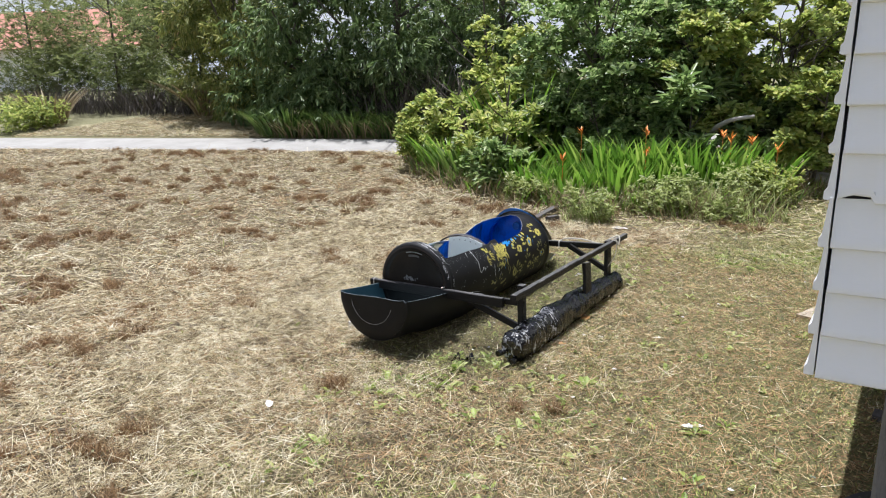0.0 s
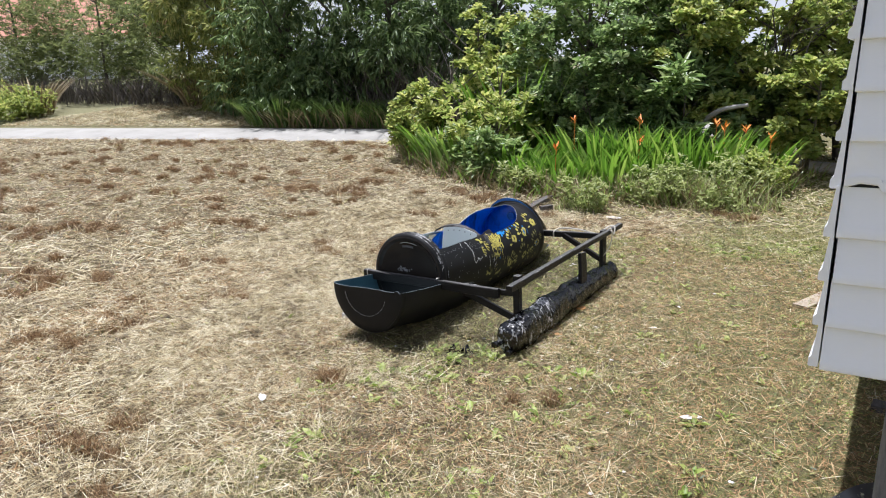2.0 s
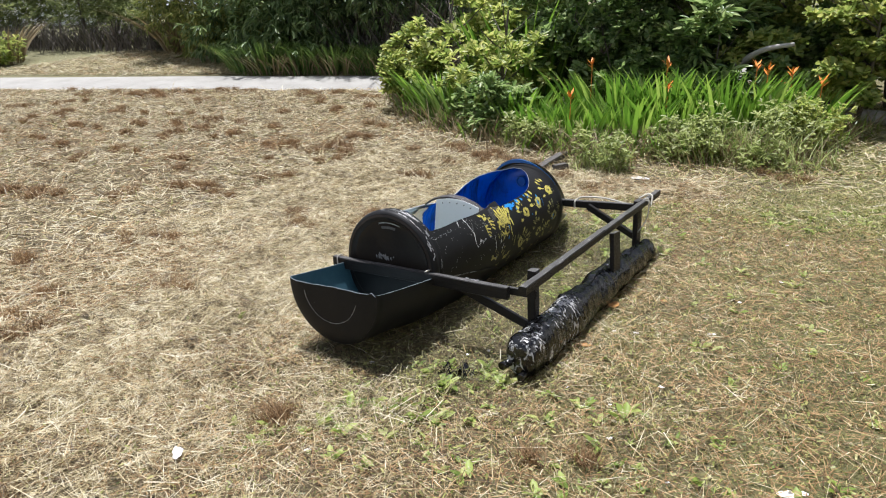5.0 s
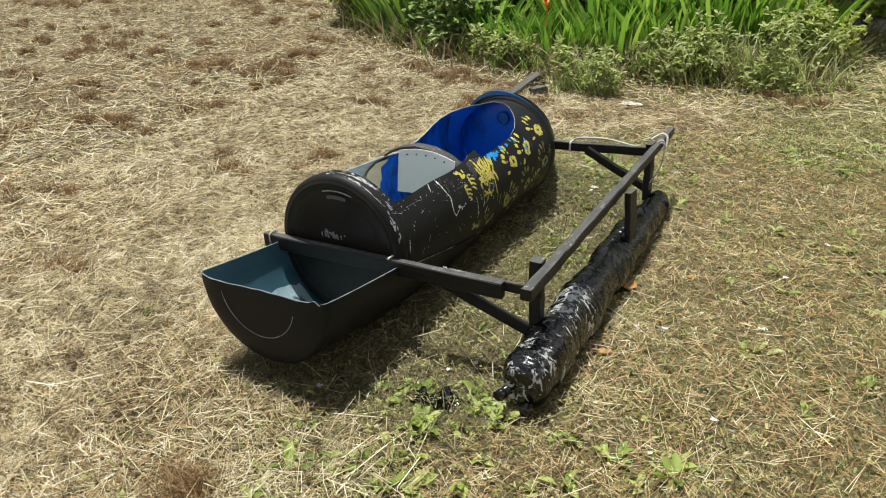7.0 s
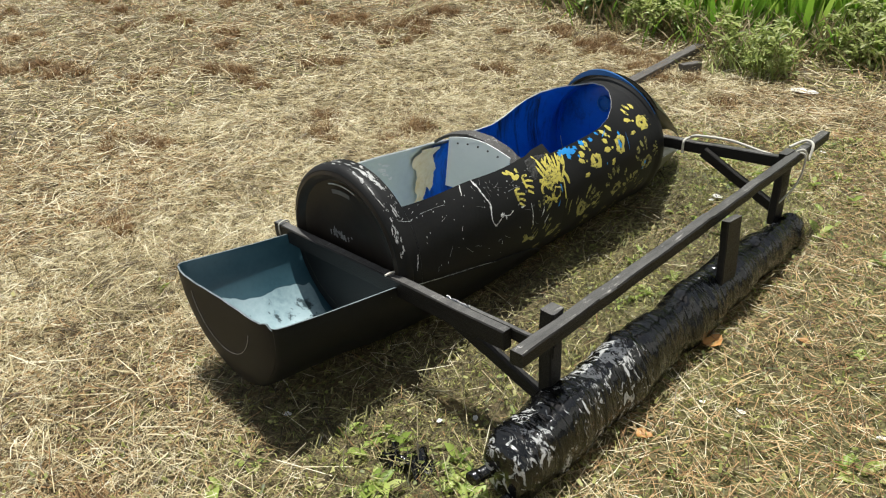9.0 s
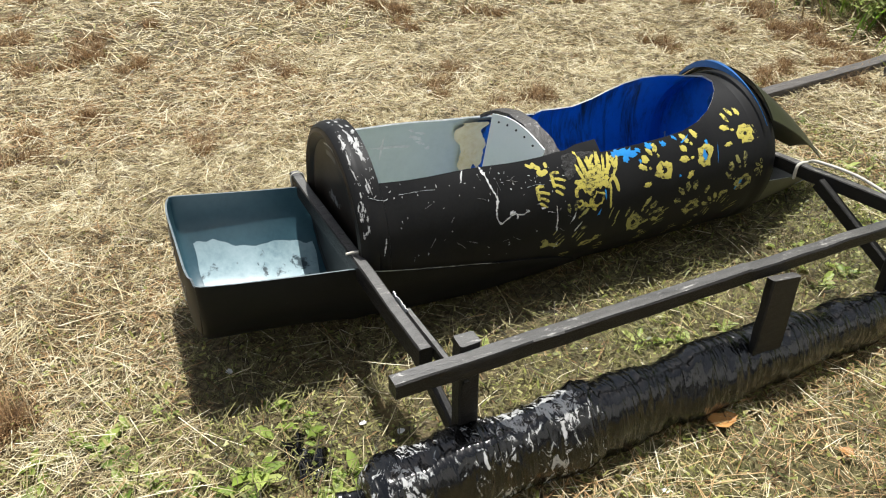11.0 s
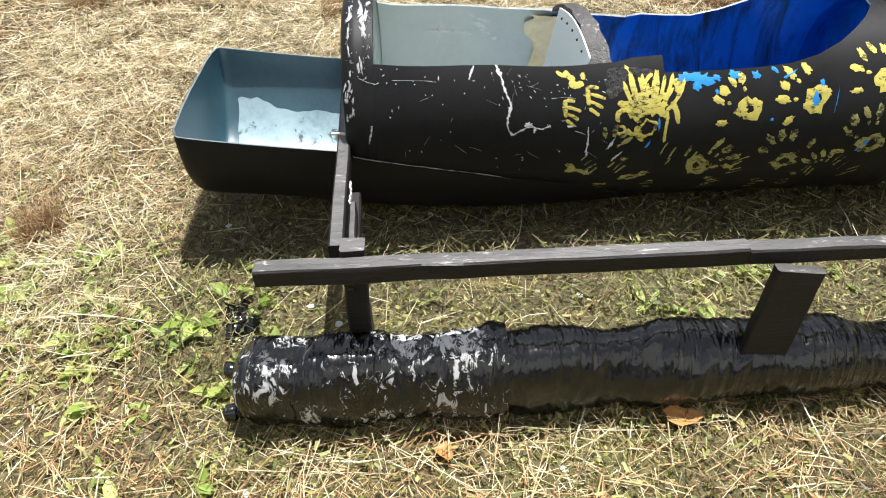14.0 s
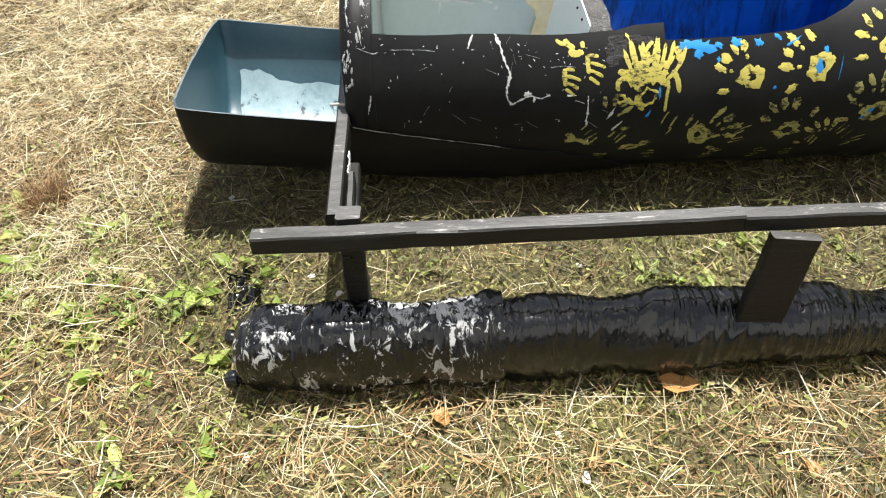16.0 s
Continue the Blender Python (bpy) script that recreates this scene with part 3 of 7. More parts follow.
# the cut runs further round on the outrigger's side; the far wall has sprung outwards
SIDES = [(4.887, 46, 46), (4.95, 46, 54), (5.05, 46, 63), (5.15, 45.5, 66), (5.25, 44, 64), (5.33, 40, 60), (5.40, 33, 56), (5.452, 25, 49), (5.50, 16, 41), (5.537, 5.5, 32), (5.552, -8, 27), (5.5575, -21.9, 22), (5.558, 0, 0)]
SPRUNG = [(4.887, 0.0), (4.95, 0.03), (5.05, 0.06), (5.15, 0.07), (5.33, 0.085), (5.40, 0.085), (5.452, 0.068), (5.50, 0.042), (5.537, 0.018), (5.558, 0.0)]


def sprung(y, from_top, edge):
    out = float(np.interp(y, [q[0] for q in SPRUNG], [q[1] for q in SPRUNG]))
    w = (radians(125) - from_top) / (radians(125) - edge)
    return out * max(0.0, min(1.0, w)) ** 1.6 if from_top < math.pi else 0.0


rear = stations_of(rear_rows) + stations_of(SIDES)
zb, rb = hull(5.66)
rear += [(5.57, zb, rb, 0, 0), (5.60, zb, rb + 0.001, 0, 0), (5.618, zb, rb + 0.006, 0, 0), (5.650, zb, rb + 0.006, 0, 0), (5.662, zb, rb - 0.002, 0, 0)]
REAR = shell("rear_drum", rear, 0.006, [BLACK, BLUE_IN, CUT], 72, flare=sprung)

# lower hull: a third drum cut lengthwise, open at the bow, wrapping the front drum underneath
zl = 0.358


def bow_z(y):
    """Height of the tray's axis: it tilts up towards the bow."""
    return 0.359 + 0.086 * max(0.0, min(3.96 - y, 0.46))


def bow_section(y, a):
    """Under the front drum the lower hull bellies out until it rests on the grass."""
    w = float(np.interp(y, [3.75, 3.92, 4.1, 4.45, 4.7, 4.9], [0.0, 0.35, 1.0, 1.0, 0.55, 0.1]))
    d = abs(math.degrees(a) - 180)
    return 1 + 0.155 * w * math.cos(radians(min(90, d * 90 / 80))) ** 2


bow = [(y, bow_z(y), r, a, a) for y, r, a in ((3.508, 0.290, 85.8), (3.512, 0.297, 85.9), (3.522, 0.302, 86), (3.545, 0.304, 86.3), (3.60, 0.305, 87), (3.70, 0.306, 88), (3.80, 0.306, 88.8), (3.95, 0.308, 89.6), (3.985, 0.310, 91))]
bow += [(y, hull(y)[0] - d, hull(y)[1] + (0.005 if y < 4.5 else 0.0035), a, a) for y, a, d in ((4.03, 97, 0.008), (4.12, 101, 0.003), (4.25, 105, 0.002), (4.42, 109.5, 0.002), (4.52, 112, 0.001), (4.62, 115, 0.0), (4.72, 120, 0.0), (4.80, 128, 0.0), (4.86, 142, 0.0), (4.90, 165, 0.0))]
LOWER = shell("lower_hull", bow, 0.006, [BLACK, BOW_IN, RIM], 64, bare_to=3.97, section=bow_section)


def disc(name, prof, zc, top, thick, mats, label, parent, wave=0.0, cols=48):
    """A drum head turned from (radius, y) rows; top: height above zc at which it is cut off level, or None for a full round."""
    verts, faces, idx = [], [], []
    n = len(prof)
    for skin in (0, 1):
        for r, y in prof:
            for c in range(cols):
                a = 2 * math.pi * c / cols
                x, z = r * math.sin(a), r * math.cos(a)
                if top is not None:
                    edge = top + wave * math.sin(x * 17 + 1) - wave * 2.5 * max(0, x - 0.2) / 0.08
                    z = min(z, edge - (0.0 if r > 0.2 else 0.0))
                verts.append((XC + x, y + thick * skin, zc + z))
    o = n * cols
    for i in range(n - 1):
        for c in range(cols):
            q = (i * cols + c, i * cols + (c + 1) % cols, (i + 1) * cols + (c + 1) % cols, (i + 1) * cols + c)
            faces += [q, tuple(o + t for t in reversed(q))]
            idx += [0, 1]
    for c in range(cols):
        q = (c, (c + 1) % cols)
        faces.append((q[0], q[1], o + q[1], o + q[0]))
        idx.append(2)
        e = (n - 1) * cols
        faces.append((e + q[0], e + q[1], o + e + q[1], o + e + q[0]))
        idx.append(2)
    me = mesh_of(name, verts, faces, mats, 40, idx)
    bm = bmesh.new()
    bm.from_mesh(me)
    bmesh.ops.remove_doubles(bm, verts=bm.verts, dist=0.0004)
    bmesh.ops.recalc_face_normals(bm, faces=bm.faces)
    bm.to_mesh(me)
    bm.free()
    return part(name, me, parent, label)


disc("drum_head", [(0.0, 4.016), (0.12, 4.016), (0.20, 4.012), (0.225, 4.002), (0.252, 4.000), (0.266, 3.986), (0.278, 3.980), (0.293, 3.985)], zf, None, 0.006,
     [BLACK_NOSE, GREY_IN, BLACK_NOSE], "scuffed black drum end", CANOE, cols=64)
disc("drum_head", [(0.0, 5.645), (0.2, 5.645), (0.27, 5.650), (0.30, 5.660)], zb, None, 0.006, [BLUE_IN, BLACK, BLACK], "closed drum end", CANOE)
def bow_plate():
    """The round end of the bow tray: dished, thick, cut to a wavy top edge."""
    n, k, big, axis = 48, 24, 0.2895, bow_z(3.5)
    verts, faces, idx = [], [], []
    for skin in (0, 1):
        for i in range(n + 1):
            x = -big + 2 * big * i / n
            low = -math.sqrt(max(0.0, 0.290 ** 2 - x * x))
            top = 0.020 + 0.0024 * math.sin(x * 15 + 1) + 0.012 * x + (0.010 * math.exp(-((x - 0.262) / 0.012) ** 2) - 0.014 * max(0, (x - 0.265) / 0.025)) + 0.0008 * math.sin(x * 61)
            for j in range(k + 1):
                z = low + (top - low) * (j / k)
                r = min(1.0, math.hypot(x, min(z, 0)) / 0.290)
                y = 3.489 + 0.018 * r ** 7 + 0.003 * math.sin(z * 9 + 3 * x) + 0.006 * skin
                verts.append((XC + x, y, axis + z))
    o = (n + 1) * (k + 1)
    for i in range(n):
        for j in range(k):
            q = (i * (k + 1) + j, i * (k + 1) + j + 1, (i + 1) * (k + 1) + j + 1, (i + 1) * (k + 1) + j)
            faces += [q, tuple(o + t for t in reversed(q))]
            idx += [0, 1]
    for i in range(n):
        for j, m in ((k, 2), (0, 0)):
            p, q = i * (k + 1) + j, (i + 1) * (k + 1) + j
            faces.append((p, q, o + q, o + p))
            idx.append(m)
    for i in (0, n):
        for j in range(k):
            p, q = i * (k + 1) + j, i * (k + 1) + j + 1
            faces.append((p, q, o + q, o + p))
            idx.append(0)
    part("bow_end", fix_normals(mesh_of("bow_end", verts, faces, [BLACK, BOW_IN, RIM], 40, idx)), CANOE, "rounded black bow end")
    pts = [(XC + 0.175 * math.sin(radians(a)), 3.4875 + 0.003 * math.sin(9 * (-0.175 * math.cos(radians(a))) + 0.525 * math.sin(radians(a))), bow_z(3.5) + 0.0 - 0.175 * math.cos(radians(a))) for a in range(-82, 76, 6)]
    part("moulded_line", tube("moulded_line", pts, 0.0011, WORN, 5), CANOE, "pale moulded arc on the bow")


bow_plate()
disc("tray_bulkhead", [(0.0, 3.981), (0.2, 3.981), (0.298, 3.981)], zl, 0.0, 0.005, [BLACK, BLACK, BLACK], "dark bulkhead behind the bow tray", CANOE, cols=56)

# arched strap between the two openings and the pale panel below it
def strap():
    verts, faces = [], []
    n = 14
    for i in range(n + 1):
        t = i / n
        x = -3.185 + 0.385 * t
        z = 0.567 + 0.072 * math.sin(math.pi * min(1, t * 1.02)) ** 0.8 - 0.035 * t
        ya, yb = 4.635 + 0.05 * t, 4.665 + 0.085 * t
        for y, dz in ((ya, 0.0), (yb, 0.004), (yb, -0.010), (ya, -0.012)):
            verts.append((x, y + 0.004 * math.sin(i * 2.3), z + dz))
    for i in range(n):
        for k in range(4):
            faces.append((i * 4 + k, i * 4 + (k + 1) % 4, i * 4 + 4 + (k + 1) % 4, i * 4 + 4 + k))
    faces += [(3, 2, 1, 0), tuple(n * 4 + k for k in range(4))]
    m = surface("scarred_black_strap", (0.02, 0.018, 0.016), (0.05, 0.045, 0.04), 20, (0.4, 0.7), 60, 0.8, 0.006,
                scuff=(0.22, 0.21, 0.20), scuff_at=(0.60, 0.70), scuff_scale=50)
    part("strap", fix_normals(mesh_of("strap", verts, faces, m, 40)), CANOE, "scarred black plastic strap")
    verts, faces = [], []
    for i in range(n + 1):
        t = i / n
        x = -3.10 + 0.29 * t
        z = 0.60 + 0.028 * math.sin(math.pi * t) - 0.035 * t
        y = 4.632 + 0.05 * (0.22 + 0.75 * t)
        verts += [(x, y - 0.004, z), (x, y, z), (x, y - 0.035, 0.40), (x, y - 0.039, 0.40)]
    for i in range(n):
        for k in range(4):
            faces.append((i * 4 + k, i * 4 + (k + 1) % 4, i * 4 + 4 + (k + 1) % 4, i * 4 + 4 + k))
    faces += [(3, 2, 1, 0), tuple(n * 4 + k for k in range(4))]
    panel = part("bulkhead_panel", fix_normals(mesh_of("bulkhead_panel", verts, faces, PANEL, 40)), CANOE, "pale grey bulkhead panel")
    for t in (0.16, 0.33, 0.5, 0.66, 0.82):
        x = -3.10 + 0.29 * t
        z = 0.575 + 0.028 * math.sin(math.pi * t) - 0.035 * t
        y = 4.632 + 0.05 * (0.22 + 0.75 * t) - 0.008
        part("bolt", tube("bolt", [(x, y - 0.004, z), (x, y, z), (x, y + 0.006, z)], [0.003, 0.0045, 0.0045], TIMBER, 8), panel, "small dark bolt")


strap()


def on_hull(y, a, off):
    """A point on the drums' skin: along the canoe y, degrees from the top towards the outrigger, off the skin."""
    zc, r = hull(y)
    return (XC + (r + off) * math.sin(radians(a)), y, zc + (r + off) * math.cos(radians(a)))


# stern: tapering sheets cut from a drum, blue inside
def stern_sheet(name, a0, a1, base_y, base_z, base_r, end_y, end_z, end_w, mats, label, sag=0.0, nose_len=0.0):
    n, k = 10, 24
    verts, faces, idx = [], [], []
    for skin in (0, 1):
        for i in range(n + 1):
            t = i / n
            for c in range(k + 1):
                s = c / k
                a = radians(a0 + (a1 - a0) * s)
                r = base_r - 0.006 * skin
                bx, bz = XC + r * math.sin(a), base_z + r * math.cos(a)
                u = 2 * s - 1
                ex = XC + end_w * u
                ez = end_z + 0.35 * end_w * (1 - u * u) * (1 if math.cos(radians((a0 + a1) / 2)) > 0 else -1) - 0.006 * skin
                ey = end_y + nose_len * (1 - abs(u))
                verts.append((bx + (ex - bx) * t, base_y + (ey - base_y) * t, bz + (ez - bz) * t - sag * math.sin(math.pi * t)))
    o = (n + 1) * (k + 1)
    for i in range(n):
        for c in range(k):
            q = (i * (k + 1) + c, i * (k + 1) + c + 1, (i + 1) * (k + 1) + c + 1, (i + 1) * (k + 1) + c)
            faces += [q, tuple(o + v for v in reversed(q))]
            idx += [0, 1]
    edge = [c for c in range(k + 1)] + [i * (k + 1) + k for i in range(1, n + 1)] + [n * (k + 1) + c for c in range(k - 1, -1, -1)] + [i * (k + 1) for i in range(n - 1, 0, -1)]
    for p, q in zip(edge, edge[1:] + edge[:1]):
        faces.append((p, q, o + q, o + p))
        idx.append(2)
    return part(name, fix_normals(mesh_of(name, verts, faces, mats, 40, idx)), CANOE, label)


stern_sheet("stern_top", -74, 54, 5.645, 0.356, 0.322, 6.25, 0.205, 0.085, [OLIVE, OLIVE, OLIVE], "weathered olive stern cover", -0.02, 0.03)
stern_sheet("stern_keel", 262, 98, 5.65, 0.342, 0.296, 6.36, 0.10, 0.035, [OLIVE, BLUE_IN, CUT], "weathered olive stern keel", 0.0, 0.06)


# blue lip that stands over the end of the rear drum
def lip():
    verts, faces = [], []
    n = 30
    for i in range(n + 1):
        deg = -50 + 108 * i / n
        a = radians(deg)
        f = 0.0018 + 0.022 * math.exp(-((deg + 12) / 28) ** 2)
        for y, r in ((5.600 - 30 * 0.026 * f, 0.3115), (5.600 - 0.6 * f, 0.3125 + f), (5.600 + 0.4 * f, 0.312 + f), (5.603 + 0.5 * f, 0.311)):
            verts.append((XC + r * math.sin(a), y + 0.03 * (1 - math.cos(a)), 0.362 + r * math.cos(a)))
    for i in range(n):
        for k in range(4):
            faces.append((i * 4 + k, i * 4 + (k + 1) % 4, i * 4 + 4 + (k + 1) % 4, i * 4 + 4 + k))
    faces += [(3, 2, 1, 0), tuple(n * 4 + k for k in range(4))]
    part("drum_lip", fix_normals(mesh_of("drum_lip", verts, faces, BLUE_LIP, 40)), CANOE, "blue plastic drum lip")


lip()

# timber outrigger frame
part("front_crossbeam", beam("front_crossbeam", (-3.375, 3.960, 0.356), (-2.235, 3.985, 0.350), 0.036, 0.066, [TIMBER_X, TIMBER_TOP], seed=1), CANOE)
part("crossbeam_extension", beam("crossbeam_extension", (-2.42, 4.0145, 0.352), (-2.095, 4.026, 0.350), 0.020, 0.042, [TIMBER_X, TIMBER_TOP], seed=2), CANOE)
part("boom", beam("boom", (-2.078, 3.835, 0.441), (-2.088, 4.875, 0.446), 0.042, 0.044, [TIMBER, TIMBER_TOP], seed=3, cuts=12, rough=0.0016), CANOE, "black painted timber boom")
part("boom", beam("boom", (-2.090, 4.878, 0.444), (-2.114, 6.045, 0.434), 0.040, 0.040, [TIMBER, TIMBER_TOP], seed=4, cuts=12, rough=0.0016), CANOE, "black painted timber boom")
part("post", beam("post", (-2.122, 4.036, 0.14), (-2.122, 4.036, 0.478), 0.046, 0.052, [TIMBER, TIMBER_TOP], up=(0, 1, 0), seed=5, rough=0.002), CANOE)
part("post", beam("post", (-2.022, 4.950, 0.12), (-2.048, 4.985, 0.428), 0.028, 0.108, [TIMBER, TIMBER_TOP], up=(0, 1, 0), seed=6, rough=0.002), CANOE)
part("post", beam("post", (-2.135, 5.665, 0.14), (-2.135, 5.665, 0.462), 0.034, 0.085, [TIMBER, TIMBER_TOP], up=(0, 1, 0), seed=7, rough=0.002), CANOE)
part("strut", beam("strut", (-2.52, 4.012, 0.315), (-2.118, 4.02, 0.175), 0.028, 0.045, TIMBER_X, seed=8), CANOE)
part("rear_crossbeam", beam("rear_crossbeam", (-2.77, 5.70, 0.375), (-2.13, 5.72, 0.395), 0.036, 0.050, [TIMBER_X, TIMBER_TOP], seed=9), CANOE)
part("strut", beam("strut", (-2.50, 5.68, 0.375), (-2.14, 5.68, 0.19), 0.030, 0.045, TIMBER_X, seed=10), CANOE)


part("bare_patch", beam("bare_patch", (-2.50, 4.0045, 0.372), (-2.405, 4.0065, 0.370), 0.003, 0.020, WHITE_MARK, seed=12, bevel=0.001, rough=0.0025, cuts=9), CANOE, "white bare patch on the crossbeam")


# float: a bundle of bottles wrapped in black plastic
def float_tube(name, y0, y1, mat, r0, seed, label, close0=True, close1=True, parent=CANOE):
    n, k = max(12, int((y1 - y0) / 0.006)), 56
    verts, faces = [], []
    for i in range(n + 1):
        t = i / n
        y = y0 + (y1 - y0) * t
        e = 1.0
        if close0:
            e = min(1, 0.55 + 0.45 * math.sqrt(min(1, t * (y1 - y0) / 0.05)))
        if close1:
            e = min(e, 0.62 + 0.38 * math.sqrt(min(1, (1 - t) * (y1 - y0) / 0.05)))
        for c in range(k):
            a = 2 * math.pi * c / k
            thin = 0.22 * min(1.0, max(0.0, (y - 4.95) / 0.8))
            lump = 0.005 * math.sin(y * 19 + seed) + 0.004 * math.sin(3 * a + y * 6 + seed)
            v = noise.noise(Vector((math.cos(a) * 1.2, y * 9, math.sin(a) * 1.2 + seed)))
            w = noise.noise(Vector((math.cos(a) * 2.5, y * 42 + 3 * math.sin(a), math.sin(a) * 2.5 + seed)))
            skew = y * 30 + 0.9 * math.sin(a + 5 * noise.noise(Vector((y * 3, seed, 0)))) + 0.4 * math.sin(2 * a + seed)
            crease = 1 - abs(noise.noise(Vector((skew, 0.35 * math.cos(a), 0.35 * math.sin(a) + seed)))) * 2.4
            fold = 1 - abs(noise.noise(Vector((skew * 2.3 + 9, 0.8 * math.cos(a), 0.8 * math.sin(a) + seed)))) * 2.4
            band = 0.003 * (noise.cell(Vector((y * 13 + 0.5 * math.sin(a), seed, 0.5))) - 0.5)
            r = (r0 + lump + 0.006 * v + 0.0016 * w + 0.0042 * max(0, crease) ** 3 + 0.0022 * max(0, fold) ** 3 + band - 0.11 * thin) * e
            z = 0.124 - 0.136 * thin + r * math.cos(a) * 1.2
            verts.append((-2.055 - 0.012 * (y - 3.8) + r * math.sin(a), y, max(z, 0.004)))
    for i in range(n):
        for c in range(k):
            faces.append((i * k + c, i * k + (c + 1) % k, (i + 1) * k + (c + 1) % k, (i + 1) * k + c))
    faces += [tuple(range(k))[::-1], tuple(n * k + c for c in range(k))]
    return part(name, fix_normals(mesh_of(name, verts, faces, mat, 60)), parent, label)


FLOAT = float_tube("float_wrap", 3.745, 4.37, WRAP_SILVER, 0.0965, 1.0, "black plastic float wrap with silver flakes and painted highlight streaks", True, False)
float_tube("float", 4.352, 5.755, WRAP, 0.0885, 5.0, "float of bottles wrapped in black plastic", False, True)


def cap(x, z, tilt, y=3.735):
    prof = [(0.0, 0.020), (0.020, 0.018), (0.030, 0.017), (0.031, 0.021), (0.055, 0.021), (0.058, 0.018), (0.058, 0.0005)]
    verts, faces = [], []
    k = 20
    for d, r in prof:
        for c in range(k):
            a = 2 * math.pi * c / k
            verts.append((x + r * math.cos(a) + tilt * d, y + 0.03 - d, z + r * math.sin(a)))
    for i in range(len(prof) - 1):
        for c in range(k):
            faces.append((i * k + c, i * k + (c + 1) % k, (i + 1) * k + (c + 1) % k, (i + 1) * k + c))
    part("bottle_cap", fix_normals(mesh_of("bottle_cap", verts, faces, WRAP, 40)), FLOAT, "black taped bottle neck")


cap(-2.105, 0.10, -0.25, 3.725)
cap(-2.03, 0.055, 0.1, 3.735)

# ties and cord
part("wire_tie", tube("wire_tie", smooth_path([(-2.715, 3.94, 0.40), (-2.715, 3.985, 0.394), (-2.69, 3.99, 0.36), (-2.70, 4.0, 0.30)]), 0.004, ROPE), CANOE, "white wire tie")
part("wire_tie", tube("wire_tie", smooth_path([(-3.335, 3.938, 0.35), (-3.335, 3.94, 0.393), (-3.335, 3.98, 0.393), (-3.33, 3.985, 0.33)]), 0.003, ROPE), CANOE, "white wire tie")
part("cord", tube("cord", smooth_path([(-2.60, 5.675, 0.35), (-2.60, 5.68, 0.405), (-2.60, 5.735, 0.407), (-2.55, 5.72, 0.43), (-2.40, 5.73, 0.435), (-2.25, 5.74, 0.41), (-2.15, 5.72, 0.42), (-2.09, 5.70, 0.468), (-2.075, 5.72, 0.45), (-2.075, 5.76, 0.41), (-2.08, 5.80, 0.465), (-2.12, 5.82, 0.47), (-2.16, 5.76, 0.45)]), 0.006, ROPE), CANOE, "pale cord lashing")
part("cord", tube("cord", smooth_path([(-2.09, 5.69, 0.46), (-2.068, 5.70, 0.44), (-2.075, 5.68, 0.33), (-2.12, 5.64, 0.24)]), 0.004, ROPE), CANOE, "pale cord lashing")


# ---- painted prints, smears and flaked marks on the drums ----
def mark_mesh(name, blobs, mat, seed, rag=0.0, lift=0.0014):
    """Flat dabs of paint lying on the drums: (y, angle, half length, half width, turn, hole) each, metres and degrees;
    turn 0 points along the canoe; hole > 0 leaves the middle bare."""
    rng = random.Random(seed)
    verts, faces = [], []
    for y, a, ln, wd, turn, hole in blobs:
        k = 18
        ph = [rng.uniform(0, 6.28) for _ in range(3)]
        jag = [rng.uniform(-1, 1) for _ in range(k)]
        rings = [hole, (1 + hole) / 2, 1.0] if hole else [0.001, 0.5, 1.0]
        base = len(verts)
        for j, f in enumerate(rings):
            for c in range(k):
                t = 2 * math.pi * c / k
                w = 1 + 0.10 * math.sin(2 * t + ph[0]) + 0.09 * math.sin(5 * t + ph[1]) + 0.06 * math.sin(9 * t + ph[2])
                if j:
                    w *= 1 + rag * jag[c]
                u, v = ln * f * w * math.cos(t), wd * f * w * math.sin(t)
                ct, st = math.cos(radians(turn)), math.sin(radians(turn))
                dy, ds = u * ct - v * st, u * st + v * ct
                yy = y + dy
                verts.append(on_hull(yy, a - math.degrees(ds / 0.305), lift - (0.0009 if f == 1 or (hole and j == 0) else 0)))
        for j in range(2):
            for c in range(k):
                faces.append((base + j * k + c, base + j * k + (c + 1) % k, base + (j + 1) * k + (c + 1) % k, base + (j + 1) * k + c))
    return fix_normals(mesh_of(name, verts, faces, mat, 60))


def print_blobs(y, a, turn, size=1.0, hole=0.3, fingers=4, thumb=1, seed=0):
    """A palm with fingers fanned towards turn (0 along the canoe to the stern, 90 up over the drum)."""
    rng = random.Random(seed)
    s = 0.0435 * size

    def at(d, deg, ln, wd, lie, gap=0):
        return (y + d * math.cos(radians(deg)), a - math.degrees(d * math.sin(radians(deg)) / 0.305), ln, wd, lie, gap)

    out = []
    if hole is not None:
        out = [(y, a, s * 0.78, s * 0.92, turn + rng.uniform(-15, 15), hole), at(s * 0.55, turn + 70 * thumb, s * 0.38, s * 0.30, turn + 40, 0), at(s * 0.62, turn - 95 * thumb, s * 0.42, s * 0.26, turn + 20, 0)]
    for i in range(fingers):
        deg = turn + (i - (fingers - 1) / 2) * 20 * rng.uniform(0.85, 1.15)
        d = s * (2.5 - 0.22 * abs(i - 1.4) + rng.uniform(-0.15, 0.15))
        lie = deg + rng.uniform(-14, 14)
        out.append(at(d, deg, s * rng.uniform(0.42, 0.56), s * rng.uniform(0.20, 0.27), lie))
        if rng.random() < 0.35:
            out.append(at(d - s * 0.78, deg, s * 0.17, s * 0.13, lie))
    out.append(at(s * 2.05, turn + 74 * thumb, s * 0.40, s * 0.21, turn + 60 * thumb))
    return out


